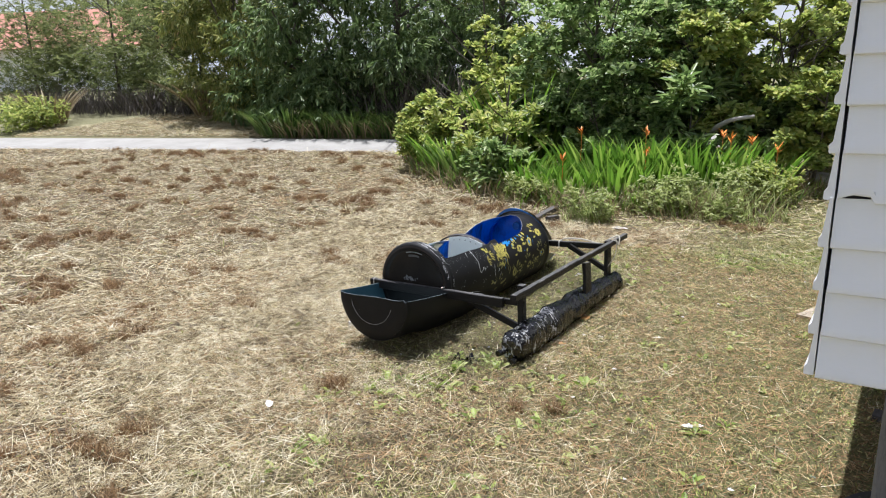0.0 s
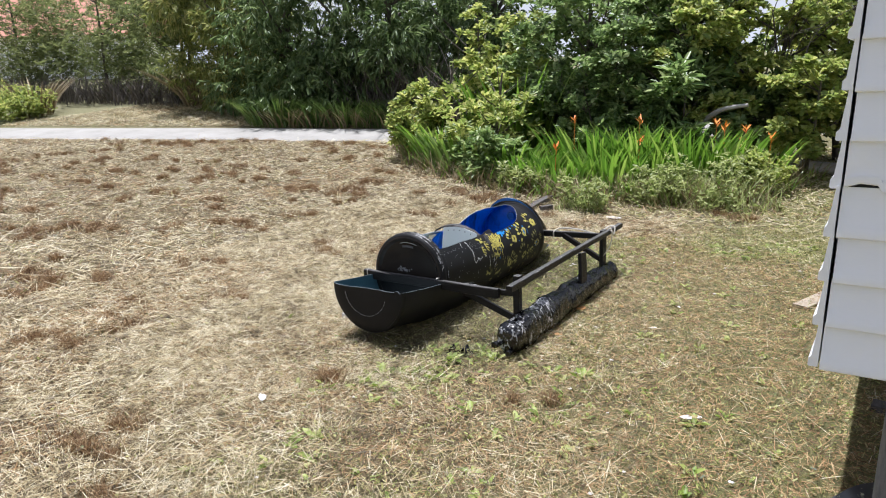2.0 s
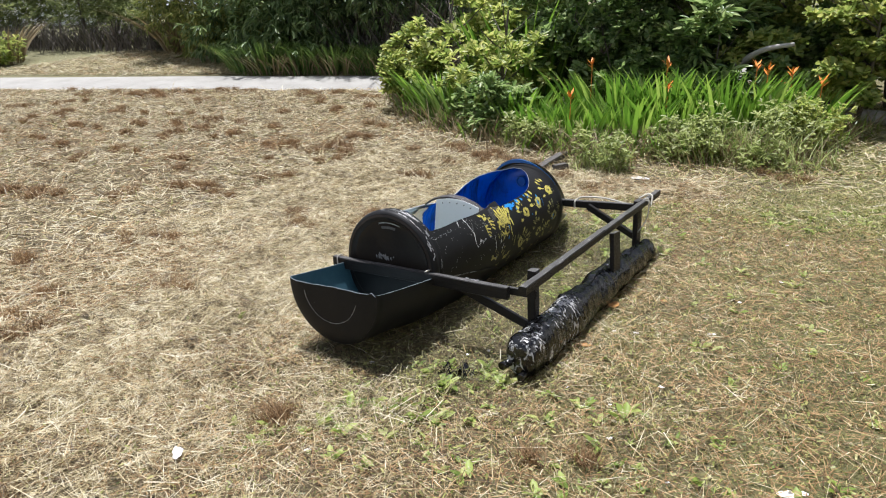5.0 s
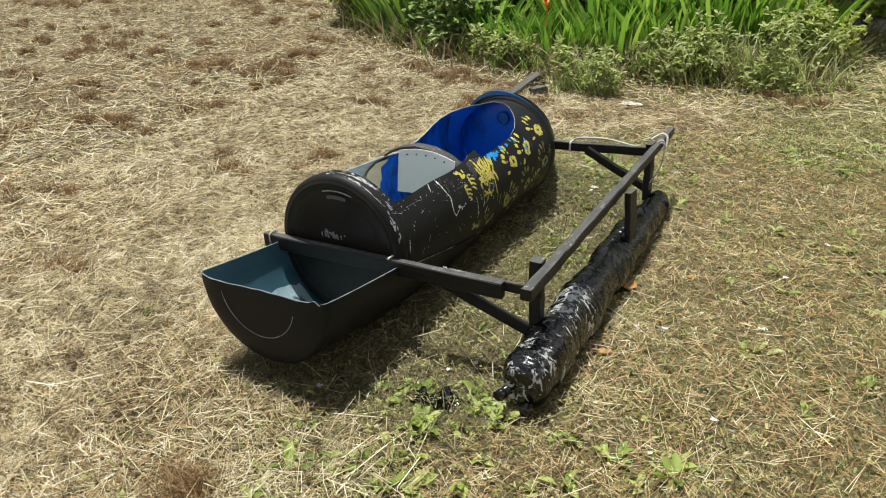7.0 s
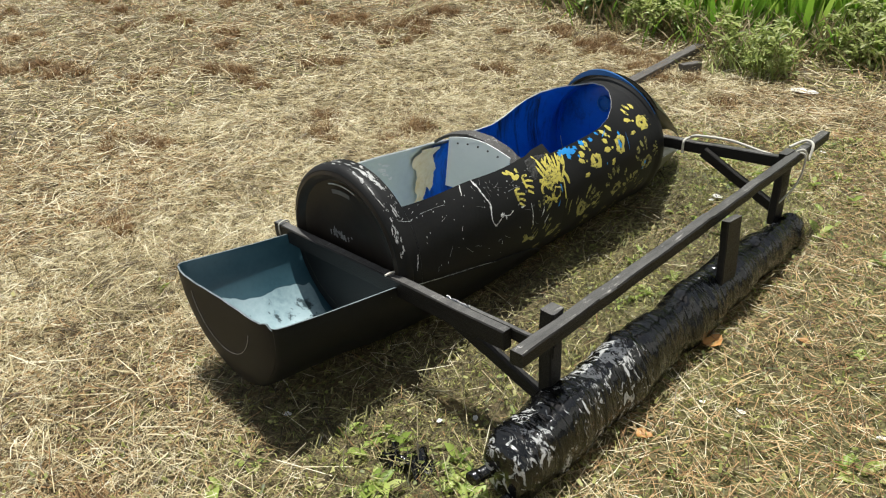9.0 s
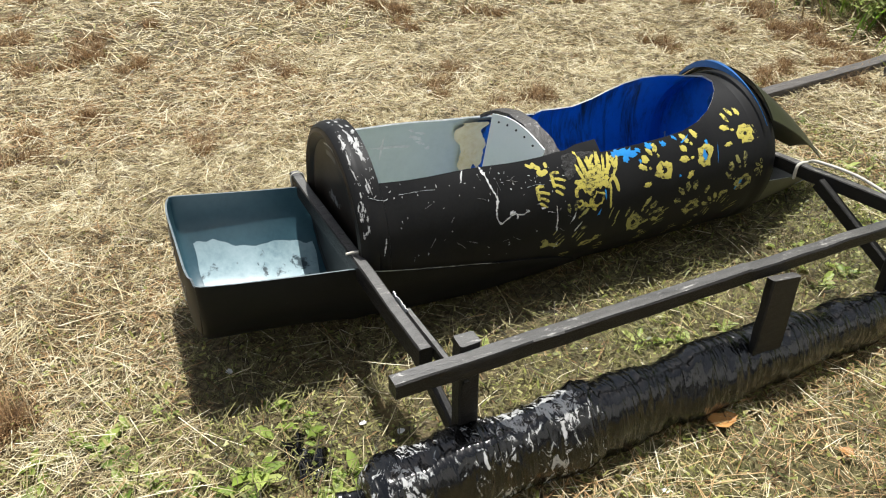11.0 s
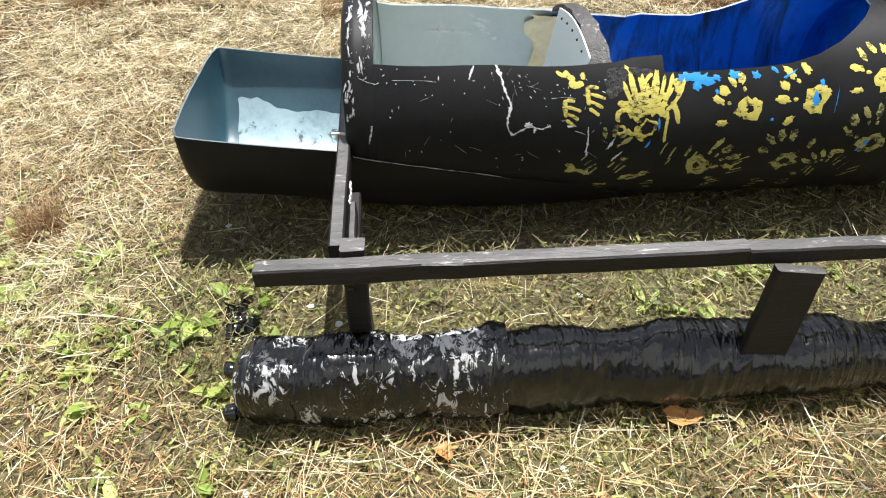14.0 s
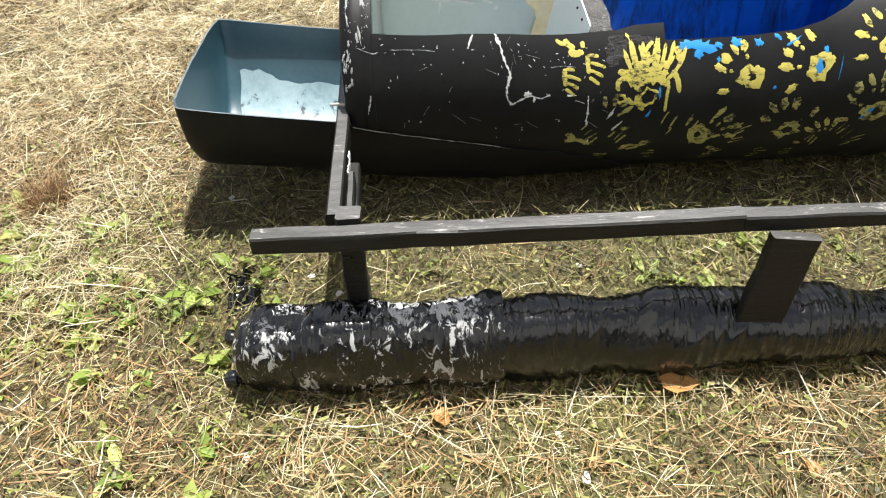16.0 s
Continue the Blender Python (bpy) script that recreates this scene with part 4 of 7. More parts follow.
def stroke_mesh(name, strokes, mat, seed, lift=0.0016):
    """Curved brush strokes lying on the drums: (y, angle, heading, length, bend, width) each, tapering at both ends."""
    rng = random.Random(seed)
    verts, faces = [], []
    for y, a, head, ln, bend, wd in strokes:
        n = 14
        base = len(verts)
        u, v = y, -radians(a) * 0.305
        for i in range(n + 1):
            t = i / n
            h = radians(head + bend * (t - 0.5))
            w = wd * min(1.0, 3.2 * math.sqrt(max(0.0, t * (1 - t)))) * 0.62 * rng.uniform(0.8, 1.15)
            for q in (-1, 0, 1):
                verts.append(on_hull(u - q * w * math.sin(h), -math.degrees((v + q * w * math.cos(h)) / 0.305), lift - (0.0008 if q else 0)))
            u += ln / n * math.cos(h)
            v += ln / n * math.sin(h)
        for i in range(n):
            for q in (0, 1):
                k = base + i * 3 + q
                faces.append((k, k + 1, k + 4, k + 3))
    return fix_normals(mesh_of(name, verts, faces, mat, 60))


PRINTS = [  # y, angle, turn, size, hole, thumb, paint, drum
    (5.131, 67.7, 133, 0.95, 0.34, 1, YELLOW, "rear"), (5.322, 64.3, 144, 1.05, 0.36, 1, YELLOW, "rear"),
    (5.521, 56.3, 122, 1.0, 0.22, 1, YELLOW, "rear"), (5.275, 100.8, 120, 0.95, 0.42, -1, YELLOW_DULL, "rear"),
    (5.509, 91.5, 120, 0.98, 0.45, 1, YELLOW_DULL, "rear"), (5.010, 101.5, 26, 1.0, 0.3, -1, YELLOW_DULL, "rear"),
    (5.40, 112, 110, 0.8, None, 1, YELLOW_DULL, "rear"), (4.72, 92, 60, 0.8, None, -1, YELLOW_DULL, "front"),
]
for i, (y, a, turn, size, hole, thumb, paint, drum) in enumerate(PRINTS):
    me = mark_mesh("painted_print", print_blobs(y, a, turn, size, hole, 4, thumb, 7 + i), paint, 100 + i, 0.22)
    part("painted_print", me, FRONT if drum == "front" else REAR, "yellow painted print" if paint is YELLOW else "thin worn yellow print")
# small prints of curled strokes on the front drum: a bar with short strokes off it
for i, (y, a, size) in enumerate(((4.618, 67.6, 1.0), (4.685, 60.5, 1.1))):
    strokes = [(y - 0.018 * size, a - 5.5 * size, -84, 0.050 * size, 25, 0.011)]
    for k, ln in enumerate((0.026, 0.046, 0.042, 0.034)):
        strokes.append((y - 0.016 * size, a - 5.0 * size + 3.4 * k * size, -6 - 9 * k, ln * size, -20, 0.008))
    part("painted_print", stroke_mesh("painted_print", strokes, YELLOW, 60 + i), FRONT, "small yellow painted print")
part("painted_print", stroke_mesh("painted_print", [(4.575, 47.5, -20, 0.035, 60, 0.009), (4.60, 47.0, -35, 0.04, 80, 0.012), (4.612, 52.5, 5, 0.045, 120, 0.016), (4.65, 51.5, 100, 0.02, 40, 0.010)], YELLOW, 66), FRONT, "small pale yellow painted print")

for y, a in ((5.596, 55.7), (5.596, 83.4)):
    blobs = [(y, a, 0.008, 0.008, 0, 0)]
    for k in range(8):
        t = 2 * math.pi * k / 8 + 0.2
        blobs.append((y + 0.026 * math.cos(t), a - math.degrees(0.026 * math.sin(t) / 0.305), 0.014, 0.0055, math.degrees(t), 0.5))
    part("painted_flower", mark_mesh("painted_flower", blobs, YELLOW_DULL, 5), REAR, "small pale yellow painted flower")

# a broad fan of brushed strokes with curls below it
fan = [(4.796 + 0.0085 * i, 66 - 3.0 * math.sin(i * 1.1), 112 - 4.5 * i, 0.085 + 0.035 * math.sin(i * 1.9) ** 2, 45 * math.sin(i * 2.4), 0.0095) for i in range(12)]
fan += [(4.785, 63, 40, 0.08, 60, 0.011), (4.79, 67, 8, 0.11, -30, 0.012), (4.80, 63, 20, 0.10, 40, 0.013), (4.82, 58, 60, 0.07, -50, 0.010), (4.80, 70, 30, 0.08, 50, 0.010), (4.785, 59, 15, 0.09, 30, 0.010)]
part("paint_smear", stroke_mesh("paint_smear", fan, YELLOW, 30), REAR, "broad brushed fan of yellow paint")
curls = [(4.79, 71.5, 205, 0.075, 250, 0.008), (4.785, 76.5, 20, 0.05, 220, 0.007), (4.852, 70.5, 215, 0.11, 280, 0.009), (4.812, 75, -60, 0.05, 90, 0.007), (4.82, 69, 160, 0.07, 60, 0.010),
         (4.905, 62, -70, 0.055, -40, 0.008), (4.925, 66, -80, 0.04, 30, 0.006), (4.90, 69, -92, 0.075, 12, 0.005), (4.912, 50, -78, 0.04, -70, 0.011), (4.86, 64, -30, 0.045, 60, 0.012)]
rings = [(4.763, 77.5, 0.019, 0.017, 0, 0.45), (4.842, 76.5, 0.030, 0.024, 25, 0.70)]
part("paint_smear", mark_mesh("paint_smear", rings, YELLOW, 45, 0.12), REAR, "two curled rings of yellow paint")
for i, (y, a, head, ln, bend, wd) in enumerate(curls):
    part("paint_smear", stroke_mesh("paint_smear", [(y, a, head, ln * 1.15, bend, wd * 1.5)], YELLOW, 31 + i), REAR, "curled yellow brush stroke")
blue = [(4.965, 49.5, 0.034, 0.013, 0, 0), (4.99, 51, 0.028, 0.018, 0, 0), (4.945, 48.5, 0.02, 0.009, 0, 0), (4.98, 54, 0.012, 0.011, 60, 0), (5.035, 50, 0.009, 0.014, 80, 0), (5.085, 49.5, 0.014, 0.016, 100, 0),
        (5.148, 49.5, 0.012, 0.011, 0, 0), (5.20, 47, 0.012, 0.006, 140, 0), (5.318, 63, 0.034, 0.009, 85, 0), (5.335, 56, 0.012, 0.006, 80, 0), (5.49, 92, 0.02, 0.008, 60, 0), (5.245, 50, 0.02, 0.004, 30, 0),
        (5.38, 65, 0.03, 0.0015, 85, 0), (4.875, 74, 0.02, 0.004, 90, 0), (4.85, 86, 0.012, 0.004, 70, 0), (5.035, 58, 0.006, 0.008, 0, 0), (5.20, 74, 0.004, 0.006, 0, 0)]
for i, dab in enumerate(blue):
    part("paint_splash", mark_mesh("paint_splash", [dab], CYAN, 400 + i, 0.4), REAR, "bright blue paint splash")
melted = [(4.745, 52, 0.03, 0.035, 90, 0), (4.755, 47, 0.035, 0.02, 0, 0), (4.735, 57, 0.02, 0.018, 40, 0), (4.80, 46, 0.05, 0.014, 0, 0)]
part("melted_patch", mark_mesh("melted_patch", melted, surface("melted_black_plastic", (0.006, 0.006, 0.006), (0.02, 0.018, 0.017), 40, (0.3, 0.6), 120, 1.0, 0.01), 8), REAR, "rough melted black plastic")

def crack(name, pts, width, mat, seed, parent, label, lift=0.0012):
    """A ragged line of bare plastic along (y, angle) points."""
    rng = random.Random(seed)
    line = smooth_path([(y, a / 190.0, 0) for y, a in pts], 9)
    verts, faces = [], []
    for i, p in enumerate(line):
        d = (line[min(i + 1, len(line) - 1)] - line[max(i - 1, 0)]).normalized()
        w = width * rng.uniform(0.15, 1.0) * (1.7 if rng.random() < 0.12 else 1)
        j = rng.uniform(-0.4, 0.4) * width
        for sgn in (-1, 1):
            o = sgn * w + j
            verts.append(on_hull(p.x - d.y * o, (p.y + d.x * o) * 190.0, lift))
    for i in range(len(line) - 1):
        faces.append((2 * i, 2 * i + 1, 2 * i + 3, 2 * i + 2))
    part(name, mesh_of(name, verts, faces, mat), parent, label)


crack("paint_crack", [(4.405, 46), (4.420, 53), (4.432, 60), (4.446, 66), (4.441, 71), (4.436, 77), (4.452, 82)], 0.0048, WHITE_MARK, 1, FRONT, "white crack in the black paint")
crack("paint_crack", [(4.452, 82), (4.470, 80), (4.50, 77), (4.535, 78), (4.56, 76)], 0.0030, WHITE_MARK, 2, FRONT, "white crack in the black paint")
crack("paint_crack", [(4.668, 76), (4.672, 83), (4.669, 91)], 0.0030, WHITE_MARK, 3, FRONT, "white crack in the black paint")
crack("paint_crack", [(4.345, 47), (4.338, 50), (4.33, 54)], 0.0030, WHITE_MARK, 4, FRONT, "white crack in the black paint")
crack("paint_crack", [(4.06, 79), (4.054, 84), (4.048, 89)], 0.0028, WHITE_MARK, 5, FRONT, "white worn edge of the drum")
crack("scratch", [(4.00, 97), (4.12, 100.5), (4.25, 104), (4.38, 107.5), (4.46, 111)], 0.0022, CUT, 6, FRONT, "pale scratched seam", 0.0062)
crack("scratch", [(4.02, 55), (4.07, 58), (4.085, 57)], 0.0014, CUT, 7, FRONT, "pale scratch")
crack("scratch", [(4.12, 56), (4.20, 55.5), (4.24, 56)], 0.0008, CUT, 8, FRONT, "pale scratch")
crack("scratch", [(4.56, 62), (4.60, 61), (4.63, 61.5)], 0.0008, CUT, 9, FRONT, "pale scratch")
rng = random.Random(21)
flaked = [(4.495, 76, 0.010, 0.007, 20, 0), (4.515, 79, 0.007, 0.004, 60, 0), (4.672, 92, 0.010, 0.004, 80, 0), (4.62, 76, 0.014, 0.003, 5, 0), (4.68, 106, 0.012, 0.004, 70, 0), (4.74, 86, 0.018, 0.004, 60, 0), (4.76, 94, 0.016, 0.004, 50, 0)]
for _ in range(70):
    flaked.append((rng.uniform(4.09, 4.72), rng.choice([rng.uniform(50, 60), rng.uniform(50, 118)]), rng.uniform(0.001, 0.0045), rng.uniform(0.0006, 0.0016), rng.uniform(0, 180), 0))
tagged(part("flaked_patch", mark_mesh("flaked_patch", flaked, WHITE_MARK, 9, 0.5, 0.0012), FRONT, "small white flakes in the black paint"), kind="stuff")
# shoulder wear; the larger streaks also paint the sun's highlight there
rim_wear_and_glare = [(rng.uniform(3.998, 4.066), rng.uniform(-34, 56), rng.uniform(0.001, 0.004), rng.uniform(0.0005, 0.0016), rng.uniform(-90, 90), 0) for _ in range(120)]
rim_wear_and_glare += [(rng.uniform(4.004, 4.060), rng.gauss(14, 18), rng.uniform(0.006, 0.024), rng.uniform(0.002, 0.007), rng.gauss(88, 20), 0) for _ in range(34)]
rim_wear_and_glare += [(rng.uniform(3.992, 4.012), rng.gauss(62, 10), rng.uniform(0.004, 0.012), rng.uniform(0.001, 0.004), rng.gauss(88, 10), 0) for _ in range(14)]
tagged(part("flaked_patch", mark_mesh("flaked_patch", rim_wear_and_glare, WORN, 10, 0.6, 0.0013), FRONT, "worn drum shoulder with its sun highlight painted in pale streaks"), kind="stuff")
# fingers dragged over the lower side, three or four together
drag = []
for y, a, head in ((4.66, 97, 50), (4.75, 101, 62), (4.90, 94, 70), (4.96, 92, 60), (5.06, 116, 12), (5.21, 117, 10), (4.87, 115, 8), (5.34, 110, 75), (5.12, 100, 22), (5.43, 104, 60), (4.72, 116, 4), (5.48, 112, 20), (5.30, 120, 14)):
    for k in range(rng.choice((3, 4))):
        drag.append((y + rng.uniform(-0.01, 0.01) + 0.012 * k * (head > 30), a + 3.0 * k + rng.uniform(-0.6, 0.6), head + rng.uniform(-10, 10), rng.uniform(0.022, 0.05), rng.uniform(-30, 30), rng.uniform(0.003, 0.0065)))
tagged(part("paint_streak", stroke_mesh("paint_streak", drag, YELLOW_DULL, 11), REAR, "thin yellow finger streaks"), kind="stuff")
low = [(4.645, 104, 0.030, 0.012, 0, 0), (4.63, 101, 0.010, 0.014, 60, 0), (4.68, 106, 0.022, 0.007, -10, 0), (4.82, 110, 0.038, 0.012, 10, 0.3), (4.855, 107, 0.018, 0.012, 40, 0), (5.045, 103, 0.014, 0.022, 70, 0.4)]
part("painted_print", mark_mesh("painted_print", low, YELLOW_DULL, 13, 0.4), REAR, "smudged thin yellow print")
fine = [(rng.uniform(4.07, 4.72), rng.uniform(50, 100), rng.uniform(0, 360), rng.uniform(0.012, 0.05), rng.uniform(-25, 25), 0.0006) for _ in range(20)]
tagged(part("scratch", stroke_mesh("scratch", fine, WORN, 14, 0.0010), FRONT, "fine pale scratches in the black paint"), kind="stuff")

# peeling tan patch and raw blue wall inside the front drum
def inner_patch(name, y0, y1, a0, a1, mat, parent, label, seed, off=-0.009):
    n = 24
    verts, faces = [], []
    for i in range(n + 1):
        for j in range(n + 1):
            u, v = i / n, j / n
            w = 0.040 * noise.noise(Vector((0.2, v * 2.5, seed))) + 0.022 * noise.noise(Vector((0.7, v * 9, seed)))
            e = 9 * noise.noise(Vector((u * 3, 0.4, seed + 2)))
            y = y0 + (y1 - y0) * u + w * (1 - 0.4 * u) + 0.02 * u * noise.noise(Vector((5.2, v * 7, seed)))
            a = a0 + (a1 - a0) * v + e * (1 - v)
            verts.append(on_hull(y, a, off + 0.002 * noise.noise(Vector((u * 6, v * 6, seed + 5)))))
    for i in range(n):
        for j in range(n):
            q = i * (n + 1) + j
            faces.append((q, q + 1, q + n + 2, q + n + 1))
    part(name, mesh_of(name, verts, faces, mat, 60), parent, label)


inner_patch("bare_wall", 4.645, 4.79, -128, -46, BLUE_IN, FRONT, "bare blue drum plastic", 2.0, -0.014)
inner_patch("peeling_patch", 4.575, 4.685, -99, -46, TAN, FRONT, "peeling tan patch", 4.0, -0.020)
# spots of sunlight on the lining, laid on as white marks
inner = [(4.30, -71, 0.085, 0.006, 0, 0), (4.272, -71, 0.006, 0.045, 5, 0), (4.40, -64, 0.03, 0.010, 30, 0), (4.42, -60, 0.02, 0.008, 10, 0), (4.38, -56, 0.016, 0.006, 50, 0), (4.43, -70, 0.02, 0.007, 20, 0), (4.46, -75, 0.012, 0.006, 0, 0), (4.36, -72, 0.03, 0.004, 10, 0)]
for i, dab in enumerate(inner):
    part("sun_spot", mark_mesh("sun_spot", [dab], WHITE_MARK, 500 + i, 0.35, -0.0068), FRONT, "spot of sunlight painted white inside the drum")


# pale sheet that paints the sunlit part of the tray, with stain spots
def tray_sun_patch():
    verts, faces = [], []
    n = 36
    for i in range(n + 1):
        for j in range(n + 1):
            u, v = i / n, j / n
            y = 3.555 + 0.012 * noise.noise(Vector((v * 6, 0.9, 3))) + (0.408 + 0.01 * noise.noise(Vector((v * 7, 0.2, 5)))) * u
            a = radians(104 + (240 - 104 + 6 * noise.noise(Vector((u * 3, 0.3, 0))) + 2 * noise.noise(Vector((u * 13, 0.3, 0))) - 9 * u) * v)
            q = 0.2965 * bow_section(y, a)
            verts.append((XC + q * math.sin(a), y, bow_z(y) + q * math.cos(a)))
    for i in range(n):
        for j in range(n):
            q = i * (n + 1) + j
            faces.append((q, q + 1, q + n + 2, q + n + 1))
    m = surface("sunlit_tray_film", (0.17, 0.26, 0.29), (0.37, 0.47, 0.50), 7, (0.25, 0.4), 40, 0.1, 0.001,
                scuff=(0.035, 0.055, 0.065), scuff_at=(0.56, 0.63), scuff_scale=16)
    part("tray_sun_film", mesh_of("tray_sun_film", verts, faces, m, 60), LOWER, "pale sunlit patch painted on the tray floor, with dark stain spots")


tray_sun_patch()


# moulded mark on the drum end
def head_arc(r, a0, a1, w, mat, label, y=3.9965):
    verts, faces = [], []
    n = 20
    for i in range(n + 1):
        a = radians(a0 + (a1 - a0) * i / n)
        for q in (r - w, r + w):
            verts.append((XC + q * math.sin(a), y, zf + q * math.cos(a)))
    for i in range(n):
        faces.append((2 * i, 2 * i + 1, 2 * i + 3, 2 * i + 2))
    part("moulded_mark", mesh_of("moulded_mark", verts, faces, mat), CANOE, label)


head_arc(0.240, -16, 19, 0.0022, CUT, "pale worn moulding line")
head_arc(0.213, -13, 13, 0.008, surface("greyed_recess", (0.03, 0.03, 0.03), (0.10, 0.10, 0.10), 30, (0.4, 0.6), 90, 0.2, 0.002), "greyed worn handle recess")

# whitish smudges low on the drum end
smudge = random.Random(15)
verts, faces = [], []
for _ in range(26):
    sx, sz = XC + smudge.gauss(-0.055, 0.032), zf + 0.018 + abs(smudge.gauss(0.0, 0.020))
    w, h, base = smudge.uniform(0.002, 0.007), smudge.uniform(0.004, 0.015), len(verts)
    for k in range(9):
        t = 2 * math.pi * k / 9
        q = smudge.uniform(0.55, 1.15)
        verts.append((sx + w * q * math.cos(t), 4.0140, sz + h * q * math.sin(t)))
    faces.append(tuple(range(base, base + 9)))
part("pale_scuff", mesh_of("pale_scuff", verts, faces, WORN), CANOE, "pale scuffs on the drum end")
# round bung in the rear drum's closed end
bung = [(5.637, 0.040), (5.628, 0.040), (5.624, 0.036), (5.624, 0.030), (5.631, 0.027), (5.631, 0.001)]
verts, faces = [], []
for y, r in bung:
    for k in range(28):
        t = 2 * math.pi * k / 28
        verts.append((XC - 0.02 + r * math.cos(t), y, 0.523 + r * math.sin(t)))
for i in range(len(bung) - 1):
    for k in range(28):
        faces.append((i * 28 + k, i * 28 + (k + 1) % 28, (i + 1) * 28 + (k + 1) % 28, (i + 1) * 28 + k))
part("bung", fix_normals(mesh_of("bung", verts, faces, BLUE_LIP, 40)), REAR, "round blue drum bung")


# ---- plants ----
def leaf_quads(p, axis, side, nrm, ln, wd, fold=0.25, curl=0.12, spoon=False):
    """Leaves of two quads folded on the midrib, for arrays of bases and directions; (n, 8, 3)."""
    ln, wd = ln[:, None], wd[:, None]
    base = p
    if spoon:
        k1, k2, w1, w2 = 0.45, 0.82, 0.32, 0.50
        out = [p] + [p + axis * ln * k + side * wd * w + nrm * (wd * fold - ln * curl * k * k) for k, w in ((k1, w1), (k2, w2))]
        out += [p + axis * ln - nrm * ln * curl] + [p + axis * ln * k - side * wd * w + nrm * (wd * fold - ln * curl * k * k) for k, w in ((k2, w2), (k1, w1))]
        return np.stack(out, 1)
    tip = p + axis * ln - nrm * ln * curl
    l1 = p + axis * ln * 0.36 + side * wd * 0.42 + nrm * wd * fold
    l2 = p + axis * ln * 0.72 + side * wd * 0.40 + nrm * (wd * fold - ln * curl * 0.4)
    r1 = p + axis * ln * 0.36 - side * wd * 0.42 + nrm * wd * fold
    r2 = p + axis * ln * 0.72 - side * wd * 0.40 + nrm * (wd * fold - ln * curl * 0.4)
    return np.stack([base, l1, l2, tip, r2, r1], 1)


LEAF_FACES = np.array([[0, 1, 2, 3], [0, 3, 4, 5]])


def unit(v):
    return v / np.maximum(np.linalg.norm(v, axis=1, keepdims=True), 1e-9)


def crown_mesh(name, blobs, n, per, length, width, mat, seed, spread=0.8, lift=0.4, droop=0.0, inner=0.4, floor=0.08, level=0.5, rosette=False):
    """Sprigs of leaves over and inside the given ellipsoids (x, y, z, rx, ry, rz)."""
    rng = np.random.default_rng(seed)
    blobs = np.array(blobs, float)
    vol = (blobs[:, 3] * blobs[:, 4] + blobs[:, 3] * blobs[:, 5] + blobs[:, 4] * blobs[:, 5])
    which = rng.choice(len(blobs), n, p=vol / vol.sum())
    b = blobs[which]
    d = unit(rng.normal(size=(n, 3)))
    if rosette:
        d[:, 2] = np.where(d[:, 2] < -0.25, -d[:, 2], d[:, 2])
    rad = 1 - inner * rng.random(n) ** 1.6 + 0.10 * rng.normal(size=n)
    c = b[:, :3] + d * b[:, 3:] * rad[:, None]
    keep = c[:, 2] > rise(c[:, 0], c[:, 1]) + floor
    c, d = c[keep], d[keep]
    n = len(c)
    out = unit(d + np.array([0, 0, lift]) + 0.45 * rng.normal(size=(n, 3)))
    c, out = np.repeat(c, per, 0), np.repeat(out, per, 0)
    m = len(c)
    axis = out + spread * rng.normal(size=(m, 3)) + np.array([0, 0, -droop])
    axis[:, 2] *= level if droop < 0.5 else 1.0
    axis = unit(axis)
    c = c + out * (rng.random((m, 1)) - 0.5) * length * 0.8
    side = unit(np.cross(axis, np.array([0, 0, 1.0]) + 0.35 * rng.normal(size=(m, 3))))
    nrm = unit(np.cross(side, axis))
    s = 0.65 + 0.6 * rng.random(m)
    if rosette:
        # leaves ringed round the tip of each sprig, opening upwards and outwards
        tip = unit(np.repeat(unit(d * 0.6 + np.array([0, 0, 0.75]) + 0.35 * rng.normal(size=(n, 3))), per, 0))
        e1 = unit(np.cross(tip, np.array([0.3, 0.9, 0.1])))
        e2 = np.cross(tip, e1)
        ang = (np.tile(np.arange(per), n) * 2.4 + 0.4 * rng.normal(size=m))[:, None]
        axis = unit(e1 * np.cos(ang) + e2 * np.sin(ang) + tip * (0.15 + 0.75 * rng.random((m, 1))))
        side = unit(np.cross(axis, tip))
        nrm = unit(np.cross(side, axis))
        c = c * 0 + np.repeat(c.reshape(n, per, 3).mean(1), per, 0)
    v = leaf_quads(c, axis, side, nrm, length * s, width * s, spoon=rosette)
    f = (np.arange(m)[:, None, None] * 6 + LEAF_FACES[None]).reshape(-1, 4)
    return from_arrays(name, v.reshape(-1, 3), f, mat)


